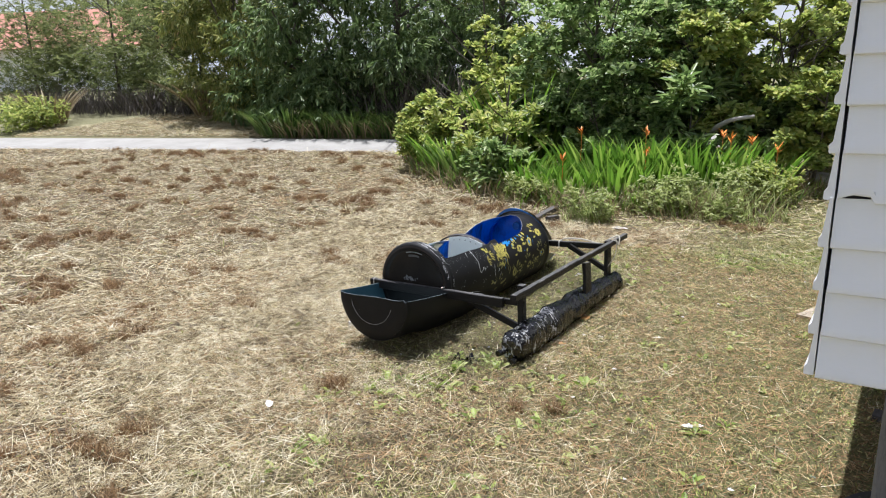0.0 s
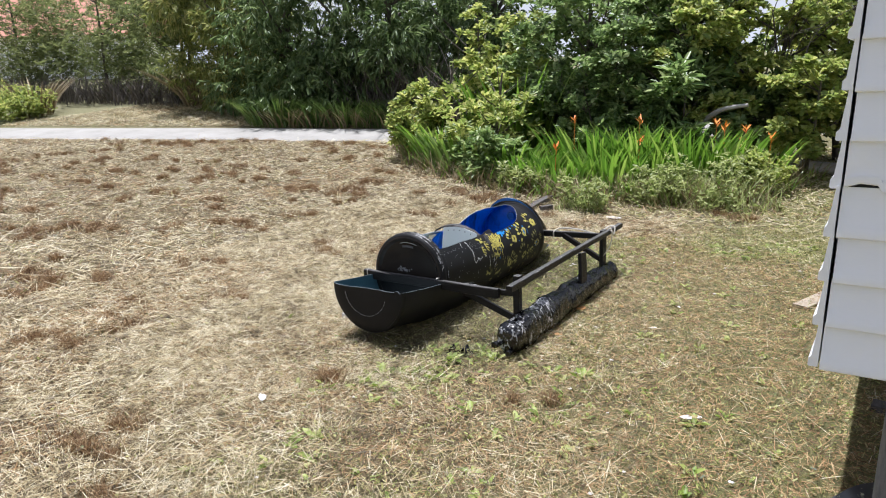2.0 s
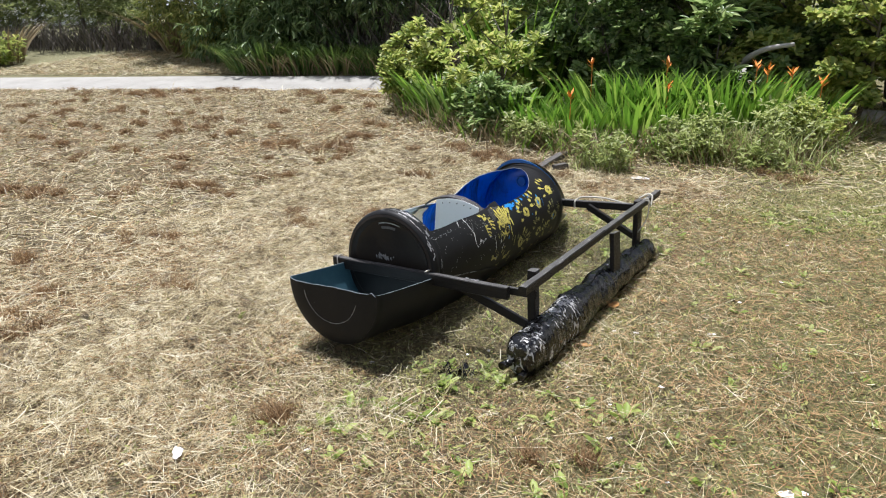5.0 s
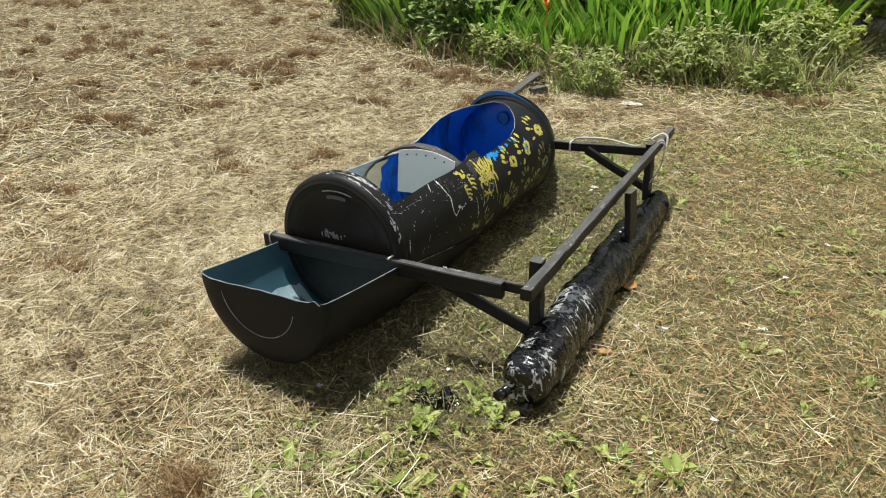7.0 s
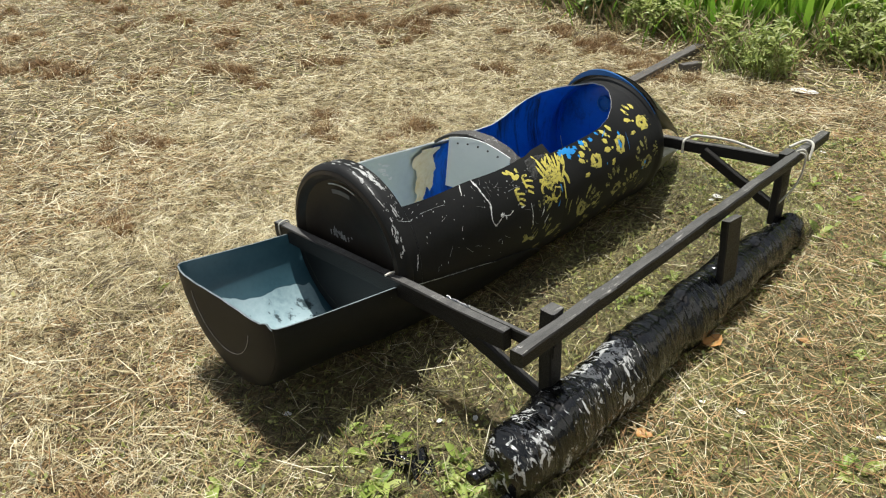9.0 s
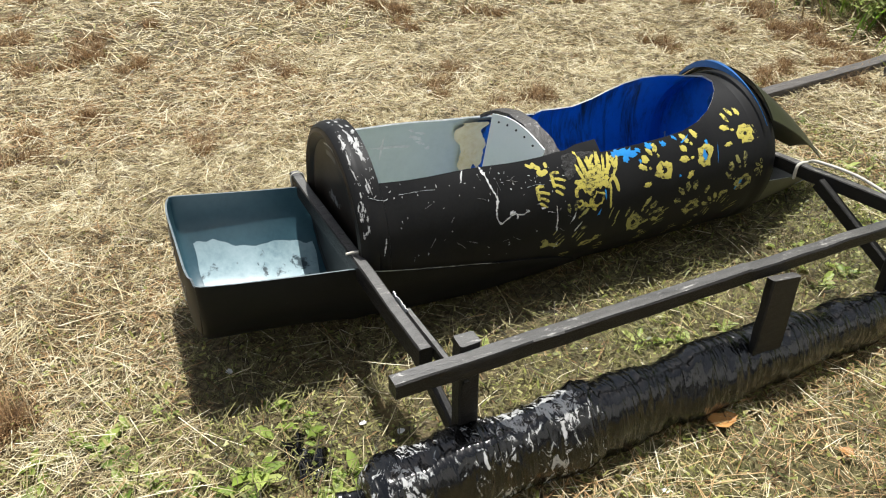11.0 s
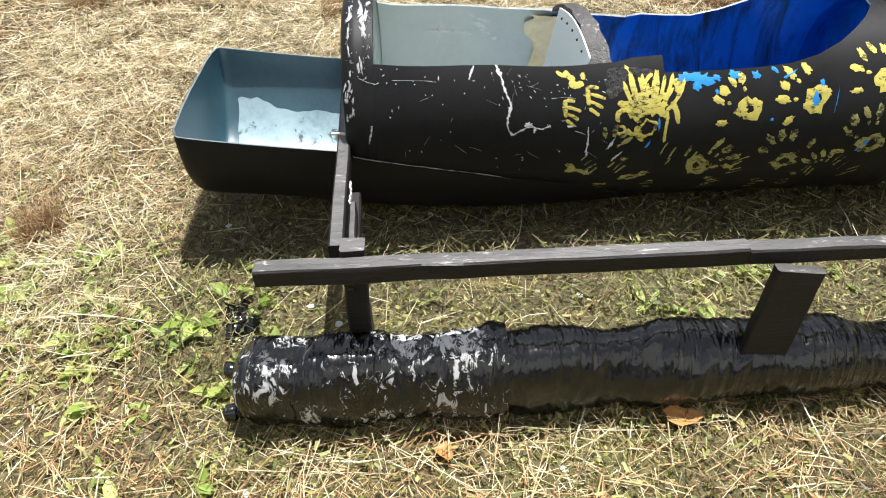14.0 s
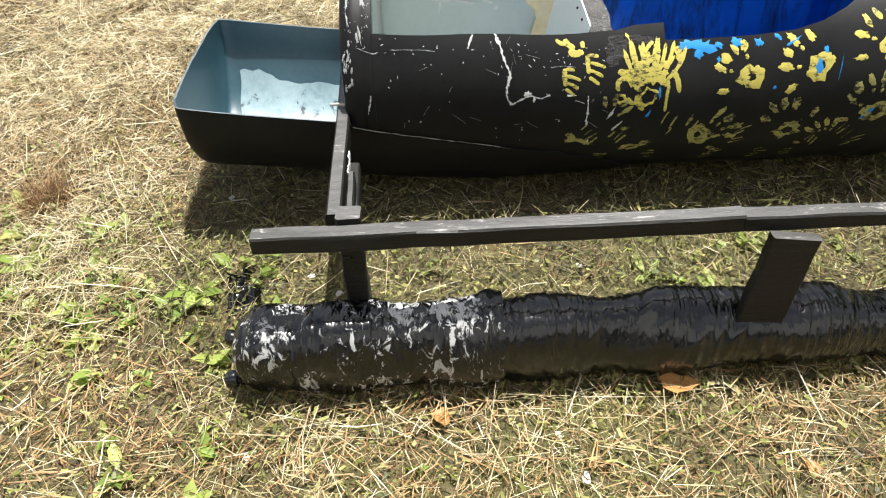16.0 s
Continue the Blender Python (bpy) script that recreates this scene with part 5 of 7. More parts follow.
def trunk_mesh(name, x, y, h, r, limbs, seed, mat=None, lean=0.25):
    """A tapered trunk with limbs, joined in one mesh."""
    rng = random.Random(seed)
    g = float(rise(x, y))
    verts, faces = [], []

    def limb(pts, r0, r1, sides=7):
        base = len(verts)
        for i, p in enumerate(pts):
            dv = (pts[min(i + 1, len(pts) - 1)] - pts[max(i - 1, 0)]).normalized()
            s = dv.cross(Vector((0.3, 0.9, 0.2))).normalized()
            u = s.cross(dv)
            rr = r0 + (r1 - r0) * i / (len(pts) - 1)
            for k in range(sides):
                t = 2 * math.pi * k / sides
                verts.append(p + (s * math.cos(t) + u * math.sin(t)) * rr * rng.uniform(0.9, 1.1))
        for i in range(len(pts) - 1):
            for k in range(sides):
                faces.append((base + i * sides + k, base + i * sides + (k + 1) % sides, base + (i + 1) * sides + (k + 1) % sides, base + (i + 1) * sides + k))

    p0 = Vector((x, y, g - 0.05))
    top = Vector((x + rng.uniform(-lean, lean), y + rng.uniform(-lean, lean), g + h))
    stem = smooth_path([p0, p0.lerp(top, 0.4) + Vector((rng.uniform(-lean, lean) * 0.4, rng.uniform(-lean, lean) * 0.4, 0)), top], 5)
    limb(stem, r, r * 0.25)
    for _ in range(limbs):
        t = rng.uniform(0.15, 0.85)
        q = p0.lerp(top, t)
        ang, ln = rng.uniform(0, 6.28), h * rng.uniform(0.3, 0.6)
        e = q + Vector((math.cos(ang) * ln * 0.7, math.sin(ang) * ln * 0.7, ln * rng.uniform(0.35, 0.8)))
        limb(smooth_path([q, q.lerp(e, 0.5) + Vector((0, 0, -0.05 * ln)), e], 4), r * 0.5 * (1 - t * 0.5), r * 0.1, 5)
    return mesh_of(name, verts, faces, mat or BARK, 50)


def plant(name, label, category, x, y, h, stem_r, limbs, crown, seed, group=""):
    """A tree or shrub standing at (x, y): trunk and crown under one thing."""
    e = empty(name, label, category, group)
    part("trunk", trunk_mesh("trunk", x, y, h, stem_r, limbs, seed), e)
    n, per, ln, wd, mat, kw, shape = crown
    part("crown", crown_mesh("crown", shape, n, per, ln, wd, mat, seed + 1, **kw), e)
    return e


def puffs(x, y, h, r, k, seed, low=0.15, flat=0.8, size=1.0):
    """Ellipsoids that fill a crown from near the ground to h."""
    rng = random.Random(seed)
    g = float(rise(x, y))
    out = []
    for _ in range(k):
        a, d = rng.uniform(0, 6.28), r * math.sqrt(rng.random()) * 0.75
        z = g + h * (low + (0.9 - low) * rng.random())
        s = size * r * rng.uniform(0.32, 0.55) * (1 - 0.3 * (z - g) / h)
        out.append((x + d * math.cos(a), y + d * math.sin(a), z, s, s, s * flat))
    return out


def straps(name, mat, bases, lengths, widths, lean, seed, segs=4, curve=0.5):
    """Curved strap leaves or grass blades rising from bases."""
    rng = np.random.default_rng(seed)
    n = len(bases)
    az = rng.random(n) * 2 * np.pi
    hz = np.c_[np.cos(az), np.sin(az), np.zeros(n)]
    sd = np.c_[-np.sin(az), np.cos(az), np.zeros(n)]
    roll = rng.random(n) * np.pi
    sd = unit(sd * np.cos(roll)[:, None] + np.c_[np.cos(az), np.sin(az), 0.2 * np.ones(n)] * np.sin(roll)[:, None])
    ln = lean * (0.35 + rng.random(n))
    v = np.zeros((n, segs + 1, 2, 3))
    prof = [0.55, 1.0, 0.95, 0.65, 0.04] if segs == 4 else list(np.linspace(1, 0.1, segs + 1))
    for i in range(segs + 1):
        t = i / segs
        p = bases + np.array([0, 0, 1.0]) * (lengths * (t - 0.35 * curve * ln * t * t))[:, None] + hz * (lengths * ln * (0.35 * t + 0.65 * t * t))[:, None]
        w = (widths * prof[i] / 2)[:, None]
        v[:, i, 0], v[:, i, 1] = p - sd * w, p + sd * w
    k = (segs + 1) * 2
    f = np.array([[2 * i, 2 * i + 1, 2 * i + 3, 2 * i + 2] for i in range(segs)])
    f = (np.arange(n)[:, None, None] * k + f[None]).reshape(-1, 4)
    return from_arrays(name, v.reshape(-1, 3), f, mat)


def scatter(n, x0, x1, y0, y1, seed):
    r = np.random.default_rng(seed)
    return x0 + (x1 - x0) * r.random(n), y0 + (y1 - y0) * r.random(n)


# trees along the back: dark willowy trees past the path, an olive hedge further off
for i, (x, y, h, r, mat, n, label) in enumerate([
    (-13.6, 13.6, 6.5, 2.4, LEAF_DARK, 2600, "dark green dense tree past the path"),
    (-11.3, 14.9, 6.8, 2.5, LEAF_DARK, 2800, "dark green dense tree with drooping leaves"),
    (-8.9, 16.2, 6.5, 2.3, LEAF_DARK, 2400, "dark green dense tree with drooping leaves"),
    (-16.4, 14.0, 6.2, 2.0, LEAF_OLIVE, 2400, "yellowing olive green tree with fine leaves"),
]):
    plant("tree", label, "tree", x, y, h, 0.13, 9, (n, 8, 0.20, 0.045, mat, {"droop": 0.9, "spread": 0.6, "lift": 0.1, "inner": 0.6}, puffs(x, y, h, r, 26, 40 + i, 0.06)), 40 + i, "trees past the path")
for i, (x, y, h, r) in enumerate([(-20.0, 15.2, 4.6, 2.3), (-23.6, 14.6, 4.4, 2.5), (-27.6, 13.8, 4.3, 2.7), (-33.5, 10.0, 4.4, 3.0), (-19.0, 18.5, 5.6, 2.6)]):
    plant("hedge_shrub", "olive green feathery hedge shrub with bare lower twigs", "shrub", x, y, h, 0.07, 12, (2300, 8, 0.15, 0.035, LEAF_HEDGE, {"spread": 0.9, "lift": 0.5, "inner": 0.55}, puffs(x, y, h, r, 24, 70 + i, 0.07)), 70 + i, "hedge along the lawn")
for i, (x, y, h, r) in enumerate([(-5.6, 19.5, 7.5, 3.0), (-1.2, 23.5, 5.5, 2.8), (3.2, 23.0, 5.5, 3.0), (-13.5, 20.5, 8.0, 3.4), (7.5, 19.0, 6.0, 3.0), (-26.0, 20.0, 6.5, 3.5), (-39.0, 24.5, 6.0, 3.8)]):
    plant("tree", "mid-green leafy tree beyond the lawn", "tree", x, y, h, 0.14, 9, (950, 8, 0.26, 0.08, LEAF_BRIGHT if abs(x - 1.0) < 2.5 else LEAF_HEDGE, {"droop": 0.2, "inner": 0.6}, puffs(x, y, h, r, 22, 90 + i, 0.1)), 90 + i, "trees beyond the lawn")

# garden bed by the canoe: broad-leaved shrubs behind strap-leaved flowering clumps
g_ = lambda x, y: float(rise(x, y))
ROS = {"inner": 0.55, "rosette": True}
for x, y, h, r, n, mat, k, low, label in [
    (-4.9, 12.3, 3.5, 1.75, 1150, LEAF_BROAD, 22, 0.12, "tall broad-leaved green shrub in the garden bed"),
    (-3.5, 12.9, 3.9, 1.6, 1000, LEAF_BROAD, 20, 0.12, "broad-leaved glossy green shrub in the garden bed"),
    (-4.0, 11.6, 2.5, 1.0, 460, LEAF_BROAD, 12, 0.2, "glossy green shrub over the strap leaves"),
    (-2.9, 12.0, 2.8, 1.1, 560, LEAF_BRIGHT, 13, 0.2, "bright broad-leaved shrub over the strap leaves"),
    (-1.9, 12.8, 3.6, 1.3, 430, LEAF_BRIGHT, 14, 0.35, "yellow-green broad-leaved shrub in the garden bed"),
    (-0.95, 13.1, 3.2, 1.1, 230, LEAF_BRIGHT, 12, 0.4, "yellow-green shrub with bare twigs beside the log"),
    (-1.25, 11.6, 1.8, 0.75, 400, LEAF_BRIGHT, 11, 0.2, "yellow-green sprays of a broad-leaved shrub"),
    (-0.25, 13.6, 2.8, 1.0, 190, LEAF_BRIGHT, 10, 0.3, "loose bright shrub near the house"),
    (-1.7, 12.4, 1.5, 0.8, 380, LEAF_BROAD, 12, 0.1, "dark low leafy shrub in the garden bed"),
    (-2.45, 11.8, 1.25, 0.85, 330, LEAF_BROAD, 12, 0.1, "low green shrub behind the strap leaves"),
    (-3.7, 11.5, 1.25, 0.85, 330, LEAF_BROAD, 12, 0.1, "low green shrub behind the strap leaves"),
    (-0.45, 12.0, 1.5, 0.5, 150, LEAF_BRIGHT, 9, 0.3, "loose yellow-green sprays above the log"),
    (0.15, 12.8, 2.2, 0.6, 190, LEAF_BRIGHT, 10, 0.3, "loose yellow-green sprays near the house"),
]:
    sd = int(1000 + 37 * abs(x) + 11 * y)
    plant("shrub", label, "shrub", x, y, h * 0.85, 0.02 * h, 11, (int(n * 1.7), 8, 0.125, 0.058, mat, ROS, puffs(x, y, h, r * 1.12, 5 * k, sd, low, 0.9, 0.36)), sd + 3)
plant("shrub", "dark long-leaved shrub in the garden bed", "shrub", -3.1, 11.3, 1.4, 0.03, 9, (300, 8, 0.24, 0.06, LEAF_BROAD, {"inner": 0.7, "lift": 0.6}, puffs(-3.1, 11.3, 1.8, 0.9, 10, 25, 0.2)), 125)
plant("shrub", "low bright broad-leaved shrub at the bed's corner", "shrub", -7.2, 11.2, 1.6, 0.05, 9, (470, 7, 0.155, 0.062, LEAF_BRIGHT, ROS, puffs(-7.9, 11.35, 1.25, 0.7, 24, 15, 0.05, 1.0, 0.4) + puffs(-7.1, 11.0, 1.5, 0.75, 26, 18, 0.05, 1.0, 0.36) + puffs(-6.5, 11.4, 2.0, 0.7, 26, 19, 0.1, 1.0, 0.36)), 115)
plant("shrub", "low broad-leaved green shrub in the bed", "shrub", -5.9, 10.5, 1.5, 0.05, 9, (360, 7, 0.16, 0.042, LEAF_BRIGHT, ROS, puffs(-6.0, 10.5, 1.2, 1.15, 60, 16, 0.1, 1.0, 0.26)), 116)
for x, y, h in ((-5.2, 11.5, 1.5), (-4.4, 11.1, 1.3), (-5.9, 11.9, 1.7)):
    plant("shrub", "dark low leafy shrub behind the strap leaves", "shrub", x, y, h, 0.02, 8, (330, 8, 0.13, 0.055, LEAF_BROAD, ROS, puffs(x, y, h, 0.75, 30, int(-x * 10), 0.08, 1.0, 0.36)), int(-x * 10) + 300)
plant("shrub", "yellow-green shrub sprays above the bed", "shrub", -7.6, 13.3, 3.0, 0.05, 9, (800, 7, 0.125, 0.06, LEAF_BRIGHT, ROS, puffs(-6.9, 12.9, 2.7, 1.25, 60, 17, 0.12, 0.9, 0.36)), 117)


def wispy_bush(x, y, rx, ry, h, n, seed, label):
    """Tangled thin stalks with sparse small leaves and dry blades among them."""
    rng = np.random.default_rng(seed)
    e = empty("bush", label, "bush")
    a, d = rng.random(n) * 6.28, np.sqrt(rng.random(n))
    bx, by = x + rx * d * np.cos(a), y + ry * d * np.sin(a)
    b = np.c_[bx, by, rise(bx, by) - 0.01]
    top = h * np.sqrt(np.maximum(0.05, 1 - 0.85 * d * d)) * (0.3 + 0.8 * rng.random(n))
    k = n // 3
    tagged(part("dry_stalk_tangle", straps("dry_stalk_tangle", LEAF_DRY, b[:k], top[:k], 0.005 + 0.004 * rng.random(k), 0.9, seed + 1), e, "thin dry stalks"), kind="stuff")
    tagged(part("grass_tangle", straps("grass_tangle", LEAF_PALE, b[k:], top[k:], 0.007 + 0.008 * rng.random(n - k), 0.8, seed + 2), e, "thin green blades"), kind="stuff")
    part("leaves", crown_mesh("leaves", puffs(x, y, h, (rx + ry) * 0.62, 26, seed, 0.15, 0.9, 0.6), int(n * 0.55), 6, 0.07, 0.026, LEAF_PALE, seed + 3, inner=0.95, lift=0.6, floor=0.02), e)


wispy_bush(-1.98, 9.4, 0.78, 0.5, 0.66, 560, 118, "pale wispy weedy bush at the bed's edge")
wispy_bush(-3.45, 8.4, 0.36, 0.3, 0.42, 260, 119, "small wispy weedy bush at the bed's edge")
wispy_bush(-2.75, 9.25, 0.5, 0.35, 0.5, 500, 120, "tangled weeds and dry stalks along the bed")
wispy_bush(-4.6, 9.05, 0.6, 0.25, 0.4, 420, 121, "tangled weeds and dry stalks before the strap leaves")


def strap_clump(label, x, y, rx, ry, n, ln, wd, mat, seed, flowers=0, lean=0.3):
    rng = np.random.default_rng(seed)
    e = empty("strap_leaf_clump", label, "plant", "strap-leaved clumps")
    a, d = rng.random(n) * 6.28, np.sqrt(rng.random(n))
    bx, by = x + rx * d * np.cos(a), y + ry * d * np.sin(a)
    bases = np.c_[bx, by, rise(bx, by) - 0.01]
    part("leaves", straps("leaves", mat, bases, ln * (0.55 + 0.5 * rng.random(n)), wd * (0.7 + 0.6 * rng.random(n)), lean, seed), e)
    for i in range(flowers):
        k = rng.integers(n)
        h = ln * (0.72 + 0.18 * rng.random())
        fx, fy = bx[k], by[k]
        g = g_(fx, fy)
        stem = tube("flower", [(fx, fy, g), (fx + 0.02, fy, g + h * 0.6), (fx + 0.03, fy, g + h)], 0.006, FLOWER, 5)
        bm = bmesh.new()
        bm.from_mesh(stem)
        for q in range(7):
            ang = rng.random() * 6.28
            s = Vector((fx + 0.03, fy, g + h - 0.02 + 0.012 * q))
            t = s + Vector((math.cos(ang) * 0.075, math.sin(ang) * 0.075, 0.06 + 0.05 * rng.random()))
            w = Vector((-math.sin(ang), math.cos(ang), 0)) * 0.016
            vs = [bm.verts.new(p) for p in (s - w * 0.4, s.lerp(t, 0.5) - w, t, s.lerp(t, 0.5) + w, s + w * 0.4)]
            bm.faces.new(vs)
        bm.to_mesh(stem)
        bm.free()
        part("flower", stem, e, "orange flower spike")
    return e


BED = "bright green strap-leaved clump with orange flowers"
for i, (x, y, rx, ry, n, ln, fl) in enumerate([(-4.75, 9.45, 0.45, 0.35, 120, 0.62, 1), (-4.15, 9.35, 0.45, 0.35, 130, 0.62, 0), (-3.6, 9.7, 0.45, 0.4, 130, 0.72, 1), (-3.05, 9.95, 0.4, 0.4, 115, 0.72, 0),
                                               (-2.6, 10.3, 0.5, 0.4, 150, 0.98, 1), (-2.15, 10.55, 0.45, 0.35, 140, 0.92, 2), (-1.75, 10.7, 0.3, 0.3, 70, 0.8, 2), (-4.0, 10.2, 0.7, 0.3, 130, 0.95, 1), (-3.3, 10.3, 0.6, 0.3, 140, 0.98, 1), (-5.3, 9.75, 0.5, 0.3, 110, 0.66, 0)]):
    strap_clump(BED, x, y, rx, ry, n, ln, 0.062, LEAF_LILY, 201 + i, fl, 0.42)
strap_clump("tall green strap-leaved clump in the bed", -6.0, 11.3, 0.8, 0.35, 100, 1.75, 0.07, LEAF_LILY, 205, 0, 0.35)
strap_clump("strap-leaved clump in the bed, coloured dark as in shade", -6.1, 9.75, 0.8, 0.3, 90, 0.75, 0.06, LEAF_LILY_DULL, 207, 0, 0.5)
strap_clump("bright green strap-leaved clump at the bed's corner", -6.8, 10.2, 0.7, 0.3, 70, 0.85, 0.06, LEAF_LILY, 209, 0, 0.5)
strap_clump("strap-leaved clump in the bed, coloured dark as in shade", -7.1, 10.35, 0.6, 0.3, 60, 0.7, 0.06, LEAF_LILY_DULL, 208, 0, 0.6)
strap_clump("green strap-leaved clump at the bed's corner", -6.4, 9.95, 0.6, 0.35, 70, 0.7, 0.065, LEAF_LILY, 206, 0, 0.5)
for i, (x, y, h, r, mat) in enumerate([(-5.5, 9.55, 0.6, 0.55, LEAF_BROAD), (-7.4, 10.45, 0.7, 0.6, LEAF_BRIGHT), (-1.7, 10.2, 0.5, 0.45, LEAF_BRIGHT)]):
    plant("bush", "leafy green weeds among the strap leaves", "bush", x, y, h, 0.01, 9, (480, 7, 0.07 if i > 1 else 0.12, 0.026 if i > 1 else 0.05, mat, {"inner": 0.8, "floor": 0.03}, puffs(x, y, h + 0.1, r, 10, 150 + i, 0.15)), 150 + i)
for i, (x, y) in enumerate([(-13.0, 12.35), (-12.2, 12.6), (-11.4, 12.9), (-10.6, 13.2), (-9.8, 13.5)]):
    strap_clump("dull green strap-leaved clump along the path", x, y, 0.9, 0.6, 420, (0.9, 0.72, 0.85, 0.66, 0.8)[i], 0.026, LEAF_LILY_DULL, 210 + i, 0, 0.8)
    strap_clump("dead brown strap leaves along the path", x + 0.35, y - 0.15, 0.8, 0.45, 120, 0.62, 0.03, LEAF_DRY, 230 + i, 0, 1.1)
strap_clump("pale arching grass clump by the hedge", -18.3, 14.2, 0.4, 0.4, 90, 1.5, 0.05, LEAF_DRY, 220, 0, 0.9)
strap_clump("pale arching grass clump past the path", -21.4, 10.9, 0.6, 0.5, 110, 1.3, 0.05, LEAF_DRY, 221, 0, 0.7)
plant("bush", "low green weeds past the path", "bush", -21.0, 10.1, 0.7, 0.02, 8, (700, 7, 0.12, 0.04, LEAF_BRIGHT, {"inner": 0.6}, puffs(-21.2, 10.1, 0.8, 1.3, 12, 31, 0.2)), 131)


# dry skirt of hanging leaves along the front of the bed
def skirt():
    edge = smooth_path([(-8.0, 10.75, 0), (-6.7, 9.6, 0), (-5.6, 9.2, 0), (-4.6, 8.9, 0), (-3.7, 8.75, 0), (-3.0, 9.2, 0), (-2.2, 9.2, 0), (-1.6, 10.1, 0), (-1.3, 11.2, 0)], 30)
    rng = np.random.default_rng(55)
    pts = np.array([tuple(p) for p in edge])
    k = rng.integers(0, len(pts), 3000)
    p = pts[k] + np.c_[rng.normal(0, 0.16, 3000), 0.15 + rng.normal(0, 0.2, 3000), np.zeros(3000)]
    p[:, 2] = rise(p[:, 0], p[:, 1]) - 0.01
    a = straps("dry_leaf_skirt", LEAF_DRY, p[:2000], 0.12 + 0.35 * rng.random(2000), 0.008 + 0.014 * rng.random(2000), 1.1, 56)
    tagged(new("dry_leaf_skirt", a), "dry hanging leaves along the garden bed", "dry leaves", kind="stuff")
    b = straps("bed_grass", LEAF_LILY, p[2000:], 0.10 + 0.3 * rng.random(1000), 0.008 + 0.012 * rng.random(1000), 0.8, 57)
    tagged(new("bed_grass", b), "green grass and weeds along the garden bed", "grass", kind="stuff")


skirt()

# bare dark twigs along the foot of the hedge
tw = np.random.default_rng(66)
tk = tw.random(1500)
tx_ = -26.5 + 8.0 * tk + tw.normal(0, 0.3, 1500)
ty_ = 12.6 + 1.75 * tk + tw.normal(0, 0.35, 1500)
tagged(new("hedge_twigs", straps("hedge_twigs", TWIG, np.c_[tx_, ty_, rise(tx_, ty_) - 0.02], 0.35 + 0.8 * tw.random(1500), 0.014 + 0.02 * tw.random(1500), 0.7, 67)), "bare dark twigs at the foot of the hedge", "twigs", kind="stuff")

# brown leafless brush under the trees behind the path
bk = np.random.default_rng(68)
bx_, by_ = -11.0 + 1.3 * bk.normal(size=900), 14.1 + 0.35 * bk.normal(size=900)
tagged(new("dead_brush", straps("dead_brush", TWIG, np.c_[bx_, by_, rise(bx_, by_) - 0.02], 0.9 + 1.2 * bk.random(900), 0.012 + 0.016 * bk.random(900), 0.6, 69)), "leafless brown brush under the trees", "brush", kind="stuff")

# bleached dead branch lying in the bed, bare twigs
def dead_branch(pts, r0, r1, label, mat):
    pts = smooth_path(pts, 6)
    k = len(pts)
    me = tube("dead_branch", pts, [r0 + (r1 - r0) * i / (k - 1) for i in range(k)], mat, 8)
    tagged(new("dead_branch", me), label, "branch")


dead_branch([(-3.3, 11.9, g_(-3.3, 11.9) + 0.1), (-2.75, 11.35, 0.92), (-2.35, 11.0, 1.18), (-1.98, 11.0, 1.25)], 0.05, 0.026, "bleached dead branch propped in the bed", LOG)
dead_branch([(-1.7, 11.9, g_(-1.7, 11.9) + 0.10), (-0.8, 12.0, 0.24), (0.2, 12.1, 0.26), (1.3, 12.3, 0.24)], 0.11, 0.08, "fallen grey log beside the lawn", LOG)
rng = random.Random(77)
for i in range(9):
    x, y = -1.9 + rng.uniform(-0.3, 0.5), 12.4 + rng.uniform(-0.3, 0.3)
    z = 2.3 + rng.uniform(-0.3, 0.5)
    dead_branch([(x - 0.15, y, g_(x, y)), (x, y, z * 0.5), (x + 0.2, y, z), (x + 0.5 + rng.uniform(-0.3, 0.5), y + rng.uniform(-0.3, 0.3), z + rng.uniform(0.2, 0.7))], 0.014, 0.004, "bare grey twig in the shrubs", TWIG)


# a house with a tiled roof beyond the hedge, seen in glimpses
def far_house():
    e = empty("distant_house", "pale house with a terracotta tiled roof beyond the hedge", "house")
    cx, cy, g = -35.5, 20.5, float(rise(-35.5, 20.5)) - 0.75
    w = [(-4, -3, 0), (4, -3, 0), (4, 3, 0), (-4, 3, 0), (-4, -3, 2.6), (4, -3, 2.6), (4, 3, 2.6), (-4, 3, 2.6)]
    turn = pose(cx, cy, g, 0, 0, 30)
    part("wall", mesh_of("wall", [turn @ Vector(v) for v in w], [(0, 1, 5, 4), (1, 2, 6, 5), (2, 3, 7, 6), (3, 0, 4, 7), (3, 2, 1, 0)], WHITE), e)
    rf = [(-4.6, -3.6, 2.45), (4.6, -3.6, 2.45), (4.6, 3.6, 2.45), (-4.6, 3.6, 2.45), (-4.6, 0, 4.5), (4.6, 0, 4.5)]
    part("roof", mesh_of("roof", [turn @ Vector(v) for v in rf], [(0, 1, 5, 4), (2, 3, 4, 5), (1, 2, 5), (3, 0, 4), (3, 2, 1, 0)], ROOF), e, "terracotta tiled roof")


far_house()


